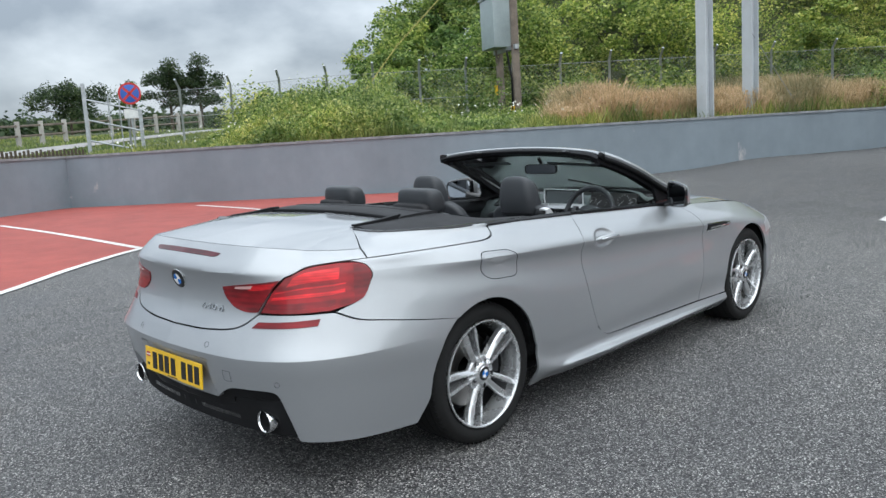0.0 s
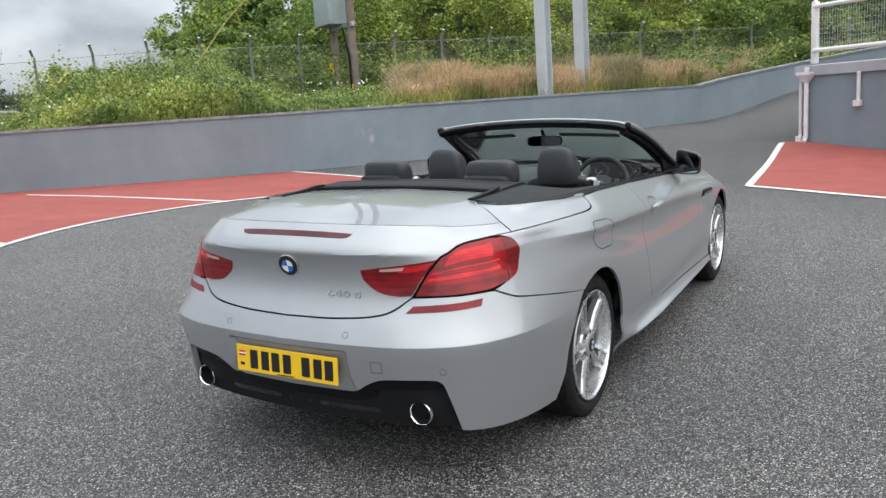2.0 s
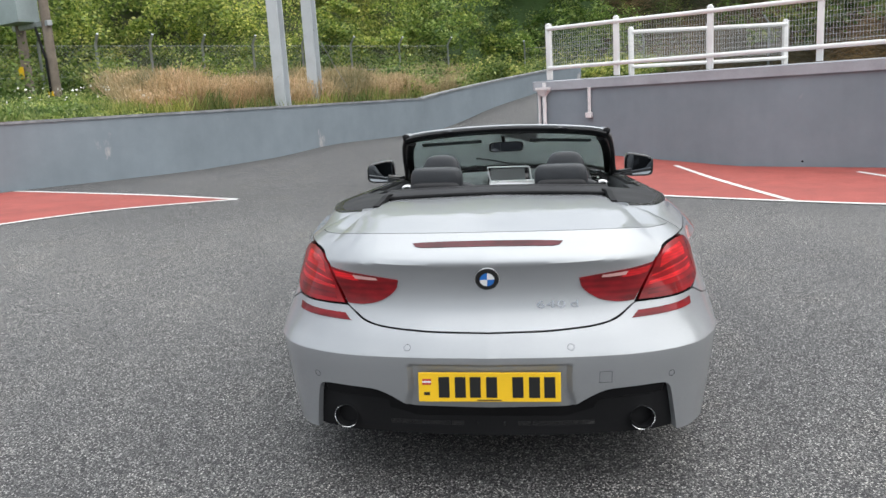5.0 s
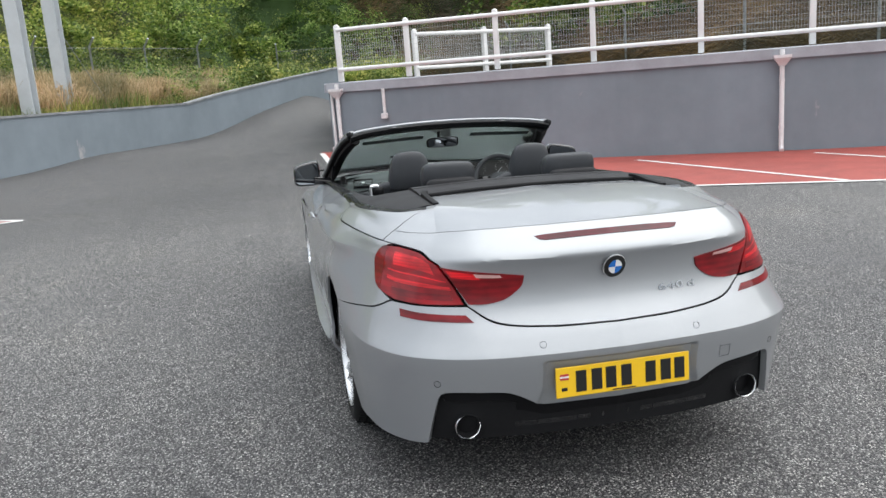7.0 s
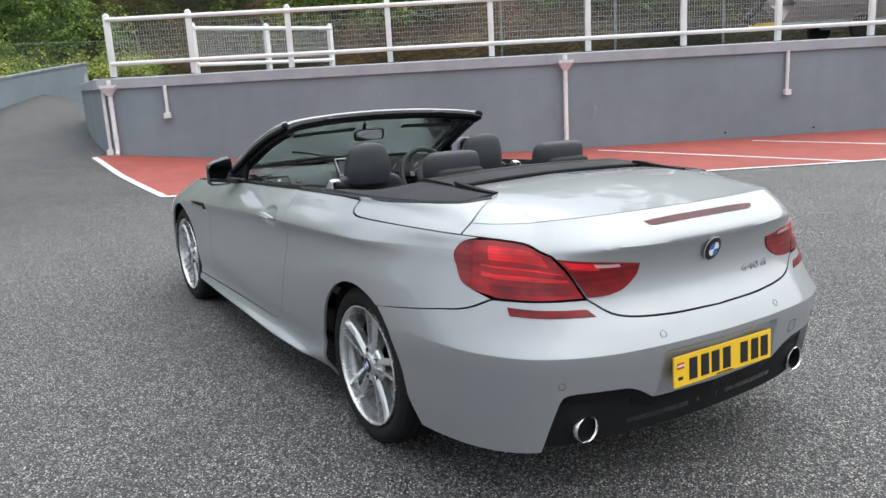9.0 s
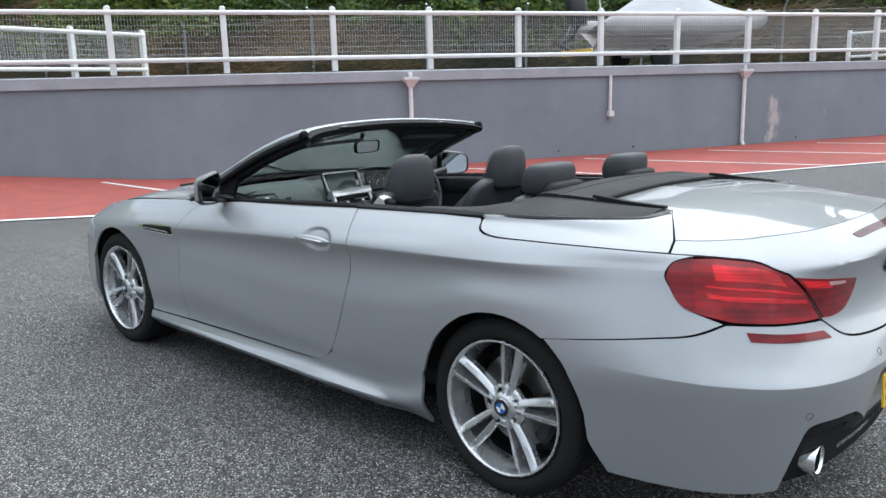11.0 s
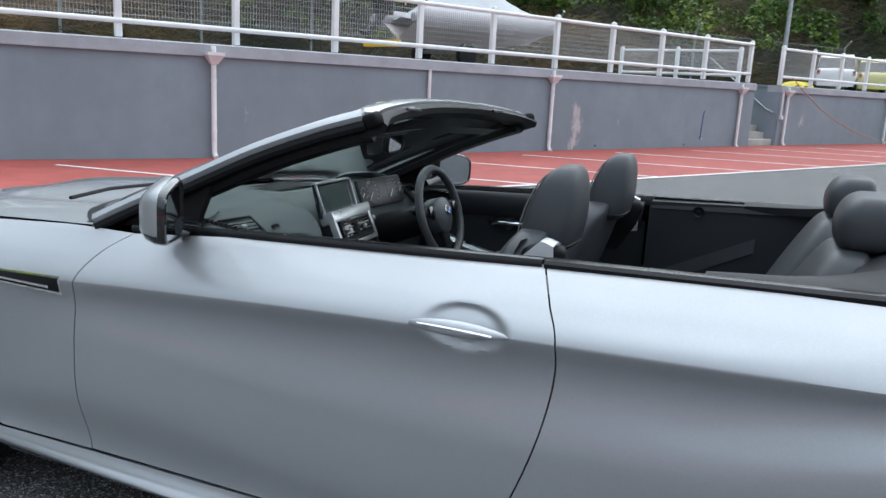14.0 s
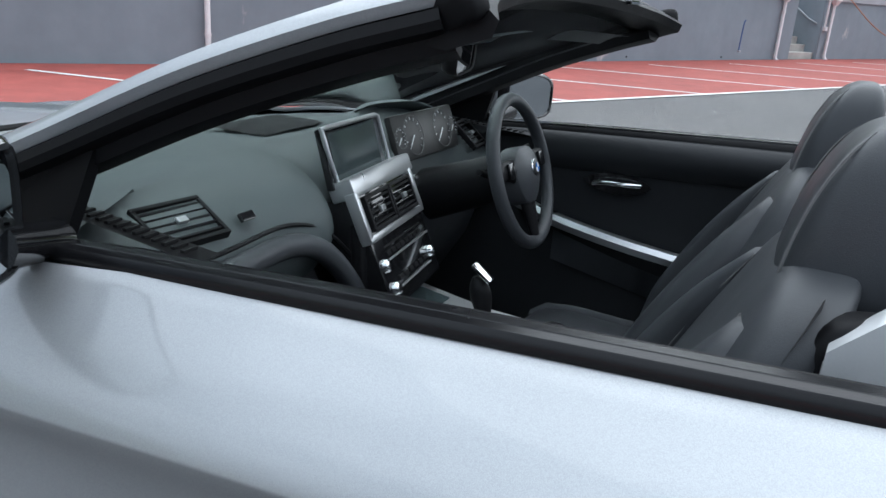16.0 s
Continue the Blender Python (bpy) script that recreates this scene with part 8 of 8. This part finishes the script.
def tree(x, y, z, height, spread, seed, label):
    """A tapered trunk with limbs and a ragged crown of leaves."""
    rr = np.random.default_rng(seed)
    t = thing("tree", label, "tree", pose(x, y, z))
    trunk = spline([(0, 0, -0.2), (0.05 * height * rr.normal(0, 0.4), 0, height * 0.35), (0.05 * height * rr.normal(0, 0.6), 0.03 * height * rr.normal(), height * 0.75), (0, 0, height * 0.95)], 10)
    part("trunk", tube(trunk, list(np.linspace(0.035 * height, 0.006 * height, 10)), 9), BARK, t, "", 60)
    cl = []
    for k in range(9):
        b = trunk[3 + k % 6]
        a = 2.4 * k + rr.uniform(0, 0.5)
        e = (b[0] + spread * 0.7 * math.cos(a), b[1] + spread * 0.7 * math.sin(a), b[2] + height * rr.uniform(0.08, 0.25))
        part("limb", tube([b, tuple((np.array(b) + np.array(e)) / 2 + (0, 0, 0.1)), e], [0.012 * height, 0.008 * height, 0.003 * height], 6), BARK, t, "", 60)
        cl.append(e)
    pts = [clump_points(*e, spread * rr.uniform(0.3, 0.5), spread * rr.uniform(0.3, 0.5), 600) for e in cl]
    pts += [clump_points(trunk[k][0], trunk[k][1], trunk[k][2], spread * 0.42, spread * 0.42, 700) for k in (4, 6, 7, 8, 9)]
    q, f = leaves(np.concatenate(pts), 0.020 * spread + 0.075, 0.5, 1.5)
    quads_object("crown", q, f, LEAF_FAR if spread > 2 else LEAF_DARK_SHADED, "", "", t)
    return t


def tree_at(az, r, h, sp, seed, label):
    x, y, z = polar(az, r)
    tree(x, y, z, h, sp, seed, label)


tree_at(70.0, 95, 4.6, 4.6, 11, "dark green broad tree beyond the lane")
tree_at(66.3, 85, 4.2, 1.4, 16, "small dark conifer-like tree beyond the lane")
tree_at(63.6, 75, 5.3, 2.6, 12, "bushy green tree with a double crown")
tree_at(61.6, 75, 5.4, 2.6, 13, "bushy green tree beside its neighbour")
tree_at(53.6, 60, 2.8, 1.3, 14, "lone round tree on the brow of the hill")
tree_at(47.5, 46, 2.8, 1.8, 15, "leafy tree at the edge of the hillside wood")
tree_at(44.0, 47, 3.6, 2.2, 17, "tall leafy tree on the hillside")

# lane and its timber fence, beyond the gate
rows = []
for t in np.linspace(0, 1, 30):
    az, r = 84 - 24 * t, 20 + 24 * t
    rows.append([polar(az, r - 2.2, 0.06), polar(az, r + 2.6, 0.06)])
tagged(part("lane", grid(rows), surface("pale_lane", (0.30, 0.29, 0.28), 0.9, vary=0.15), smooth=180), "pale tarmac lane beyond the gate", "road", kind="structure")
lf = thing("post_and_rail_fence", "weathered timber post and rail fence along the lane", "fence", Matrix.Identity(4))
prev = None
for k in range(16):
    az, r = 86 - 1.6 * k, 25 + 1.6 * k
    p = Vector(polar(az, r))
    part("post", moved(box(-0.09, 0.09, -0.09, 0.09, -0.2, 1.15, 0.01), Matrix.Translation(p)), CONCRETE, lf)
    if prev is not None:
        for h in (0.95, 0.5):
            part("rail", tube([prev + Vector((0, 0, h)), p + Vector((0, 0, h))], 0.06, 6), TIMBER_POLE, lf, "", 60)
    prev = p


def chain_fence(pts, label):
    fen = thing("chain_link_fence", label, "fence", Matrix.Identity(4))
    wires = []
    for i, p in enumerate(pts):
        p = Vector(p)
        d = Vector(pts[min(i + 1, len(pts) - 1)]) - Vector(pts[max(i - 1, 0)])
        s = Vector((-d.y, d.x, 0)).normalized()
        part("post", tube([p + Vector((0, 0, -0.3)), p + Vector((0, 0, 2.0)), p + Vector((0, 0, 2.3)) + s * 0.28], 0.045, 6), GALV, fen, "", 60)
        if i:
            o = Vector(pts[i - 1])
            for h in (0.1, 1.0, 1.95):
                wires.append(tube([o + Vector((0, 0, h)), p + Vector((0, 0, h))], 0.008, 4))
            L = (p - o).length
            nd = int(L / 0.14)
            for k in range(-14, nd):
                for sg in (1, -1):
                    a, b = k * 0.14, k * 0.14 + 1.9
                    h0, h1 = (0.05, 1.95) if sg > 0 else (1.95, 0.05)
                    if a < 0:
                        h0 += (h1 - h0) * (-a / 1.9)
                        a = 0.0
                    if b > L:
                        h1 = h0 + (h1 - h0) * (L - a) / (b - a)
                        b = L
                    if b - a < 0.05:
                        continue
                    A, B = o.lerp(p, a / L) + Vector((0, 0, h0)), o.lerp(p, b / L) + Vector((0, 0, h1))
                    n3 = Vector((0, 0, 0.0028))
                    wires.append(([tuple(A - n3), tuple(B - n3), tuple(B + n3), tuple(A + n3)], [(0, 1, 2, 3)]))
    tagged(part("wire_netting", join(*wires), WIRE, fen, "grey chain-link netting"), kind="stuff")


chain_fence([polar(az, _rw(az) + 9.2) for az in np.linspace(6, 68, 17)], "grey chain-link fence with cranked posts along the bank")
chain_fence([polar(az, _rw(az) + 9.4) for az in (-92, -82, -72, -62, -53, -45, -36, -27, -18, -9, 0)], "grey chain-link fence behind the terrace")

# ---- on the terrace ----
BO = Vector((14.55, 9.55, 1.72))
bang = math.degrees(math.atan2(-2.85, 5.4))
boat = thing("inflatable_boat", "grey inflatable boat on a trailer under a pale cover", "boat", pose(BO.x, BO.y, BO.z, 0, 0, bang))
HYP = surface("grey_inflatable_fabric", (0.33, 0.31, 0.32), 0.45, vary=0.1, grain=60, blotch=2)
HULL = surface("cream_hull", (0.44, 0.38, 0.36), 0.3, vary=0.06)
COVER = surface("pale_boat_cover", (0.46, 0.47, 0.49), 0.6, vary=0.12, grain=20, blotch=1.5, relief=0.4, depth=0.02)
for s in (-1, 1):
    part("inflatable_tube", tube(spline([(0.3, s * 0.85, 1.05), (2.5, s * 0.90, 1.05), (4.2, s * 0.80, 1.10), (5.2, s * 0.45, 1.22), (5.75, 0.0, 1.32)], 26), [0.10] + [0.24] * 23 + [0.22, 0.18], 14), HYP, boat, "grey inflatable side tube", 60)
rows = [[(x, w * hw, zk + (1.0 - zk) * abs(w) ** 0.8) for w in np.linspace(-1, 1, 11)] for x, hw, zk in ((0.5, 0.75, 0.55), (2.0, 0.78, 0.50), (3.6, 0.72, 0.55), (4.8, 0.45, 0.72), (5.5, 0.08, 1.0))]
part("hull", grid(rows), HULL, boat, "pale hull", 60)
rows = []
for x, hw, zt in ((0.75, 0.9, 1.10), (1.2, 1.0, 1.45), (1.9, 1.0, 1.85), (2.7, 1.0, 2.12), (3.05, 1.0, 2.15), (3.6, 0.98, 1.90), (4.4, 0.9, 1.62), (5.2, 0.6, 1.48), (5.75, 0.12, 1.40)):
    rows.append([(x, w * hw, zt - (zt - 1.06) * abs(w) ** 1.25 - 0.03 * math.sin(w * 9 + x * 3)) for w in np.linspace(-1, 1, 15)])
part("cover", grid(rows), COVER, boat, "pale grey tented cover", 60)
part("aerial", tube([(0.9, 0.3, 1.4), (0.7, 0.3, 3.2)], 0.015, 6), WHITE_PAINT, boat)
ENG = surface("black_engine_cowl", (0.02, 0.02, 0.022), 0.3, vary=0.1)
part("outboard_cowl", cushion([(1.10, 0, 0.22, 0.20, 0.05), (1.3, 0, 0.26, 0.24, 0.02), (1.65, 0, 0.25, 0.23, 0.0), (1.85, 0, 0.18, 0.17, -0.02)], 0.6), ENG, boat, "black outboard engine", 60)
part("outboard_leg", join(tube([(0.02, 0, 1.15), (-0.15, 0, 0.85), (-0.42, 0, 0.62)], [0.12, 0.10, 0.07], 10), tube([(-0.62, 0, 0.70), (-0.42, 0, 0.62), (-0.2, 0, 0.52)], [0.03, 0.09, 0.05], 10)), ENG, boat, "", 60)
part("trailer_frame", join(tube([(0.2, -0.55, 0.45), (4.4, -0.5, 0.45), (6.3, 0, 0.45)], 0.04, 6), tube([(0.2, 0.55, 0.45), (4.4, 0.5, 0.45), (6.3, 0, 0.45)], 0.04, 6), tube([(1.9, -0.8, 0.35), (1.9, 0.8, 0.35)], 0.05, 6)), GALV, boat, "", 60)
for s in (-1, 1):
    part("trailer_wheel", moved(lathe([(0.001, -0.09), (0.17, -0.09), (0.27, -0.07), (0.28, 0.0), (0.27, 0.07), (0.17, 0.09), (0.001, 0.09)], 24, "y"), Matrix.Translation((1.9, s * 0.92, 0.29))), RUBBER, boat, "", 40)
part("trailer_board", box(0.0, 0.06, -0.75, 0.75, 0.36, 0.52, 0.01), PLATE_YELLOW, boat, "trailer board with a yellow plate")


def small_car(x, y, yaw, paint, label):
    """A rounded city car, seen small and far."""
    c = thing("parked_car", label, "car", pose(x, y, 1.74, 0, 0, yaw), "cars on the terrace")
    prof = [(-1.76, 0.35, 0.45), (-1.80, 0.50, 0.70), (-1.72, 0.62, 0.85), (-1.35, 0.66, 0.88), (0.85, 0.68, 0.86), (1.45, 0.62, 0.80), (1.72, 0.5, 0.62), (1.76, 0.4, 0.42)]
    rows = []
    for x_, _, zt in prof:
        hw = 0.80 * (1 - 0.16 * (abs(x_) / 1.8) ** 4)
        rows.append([(x_, -hw * 0.93, 0.20), (x_, -hw, 0.45), (x_, -hw * 0.98, zt * 0.88), (x_, -hw * 0.80, zt), (x_, 0, zt + 0.03), (x_, hw * 0.80, zt), (x_, hw * 0.98, zt * 0.88), (x_, hw, 0.45), (x_, hw * 0.93, 0.20)])
    v, f = grid(rows)
    part("body", (v, f + [tuple(range(9)), tuple(range(len(v) - 1, len(v) - 10, -1))]), paint, c, "", 60)
    cab = [[(x_, w * hw, z) for w in (-1, -0.6, 0.6, 1)] for x_, hw, z in ((-1.62, 0.68, 0.84), (-1.25, 0.60, 1.28), (-0.9, 0.56, 1.44), (0.0, 0.55, 1.47), (0.35, 0.56, 1.40), (1.0, 0.66, 0.90))]
    part("roof", grid([[p[0], p[1], p[2], p[3]] for p in cab[1:5]]), paint, c, "", 60)
    part("rear_window", grid([cab[0], cab[1]]), GLOSS_BLACK, c)
    part("windscreen", grid([cab[4], cab[5]]), GLOSS_BLACK, c)
    for s in (0, 3):
        low = [(q_[s][0], q_[s][1] * 1.06, 0.86) for q_ in cab[1:5]]
        part("side_window", grid([[(a[s][0], a[s][1], a[s][2] - 0.04), b] for a, b in zip(cab[1:5], low)]), GLOSS_BLACK, c)
        for k in (0, 2):
            part("pillar", tube([(cab[1 + k][s][0], cab[1 + k][s][1] * 1.02, cab[1 + k][s][2]), (low[k][0], low[k][1] * 1.02, 0.86)], 0.035, 6), paint, c, "", 60)
    for x_ in (-1.15, 1.15):
        for s in (-1, 1):
            w = part("wheel", moved(lathe([(0.001, -0.08), (0.20, -0.08), (0.28, -0.06), (0.29, 0.0), (0.28, 0.06), (0.20, 0.08), (0.001, 0.08)], 24, "y"), Matrix.Translation((x_, s * 0.72, 0.29))), RUBBER, c, "", 40)
            part("hub", moved(lathe([(0.001, -0.01), (0.17, -0.01), (0.18, 0.01)], 16, "y"), Matrix.Translation((x_, s * 0.80, 0.29))), ALLOY, w)
    for s in (-1, 1):
        part("tail_light", box(-1.80, -1.70, s * 0.62 - 0.06, s * 0.62 + 0.06, 0.62, 0.80, 0.02), LAMP_RED, c)
        part("headlight", box(1.55, 1.70, s * 0.55 - 0.08, s * 0.55 + 0.08, 0.60, 0.74, 0.02), CLEAR, c)
    return c


small_car(33.6, -0.9, 0, surface("white_car_paint", (0.75, 0.75, 0.75), 0.2, vary=0.03, coat=1.0), "white rounded city car parked on the terrace")
small_car(36.5, -2.4, 4, surface("pale_yellow_car_paint", (0.62, 0.58, 0.16), 0.2, vary=0.03, coat=1.0), "pale yellow city car parked on the terrace")
lamp = thing("lamp_post", "plain grey steel lamp post on the terrace", "lamp post", pose(30.0, 1.0, 1.70))
part("shaft", tube([(0, 0, 0), (0, 0, 1.2), (0, 0, 7.5)], [0.09, 0.085, 0.05], 12), GALV, lamp, "", 60)
part("access_door", box(-0.10, -0.08, -0.05, 0.05, 0.5, 1.0, 0.005), GALV, lamp)
tarp = thing("yellow_tarpaulin", "crumpled bright yellow tarpaulin beside the railing", "tarpaulin", pose(26.6, 0.45, 1.72, 0, 0, RANG))
part("sheet", grid([[(0.6 * u, 0.4 * w, 0.16 + 0.09 * math.sin(u * 7 + w * 4) - 0.14 * max(abs(u), abs(w)) ** 3) for w in np.linspace(-1, 1, 9)] for u in np.linspace(-1, 1, 15)]), surface("yellow_plastic", (0.62, 0.52, 0.02), 0.45, vary=0.15), tarp, "", 60)
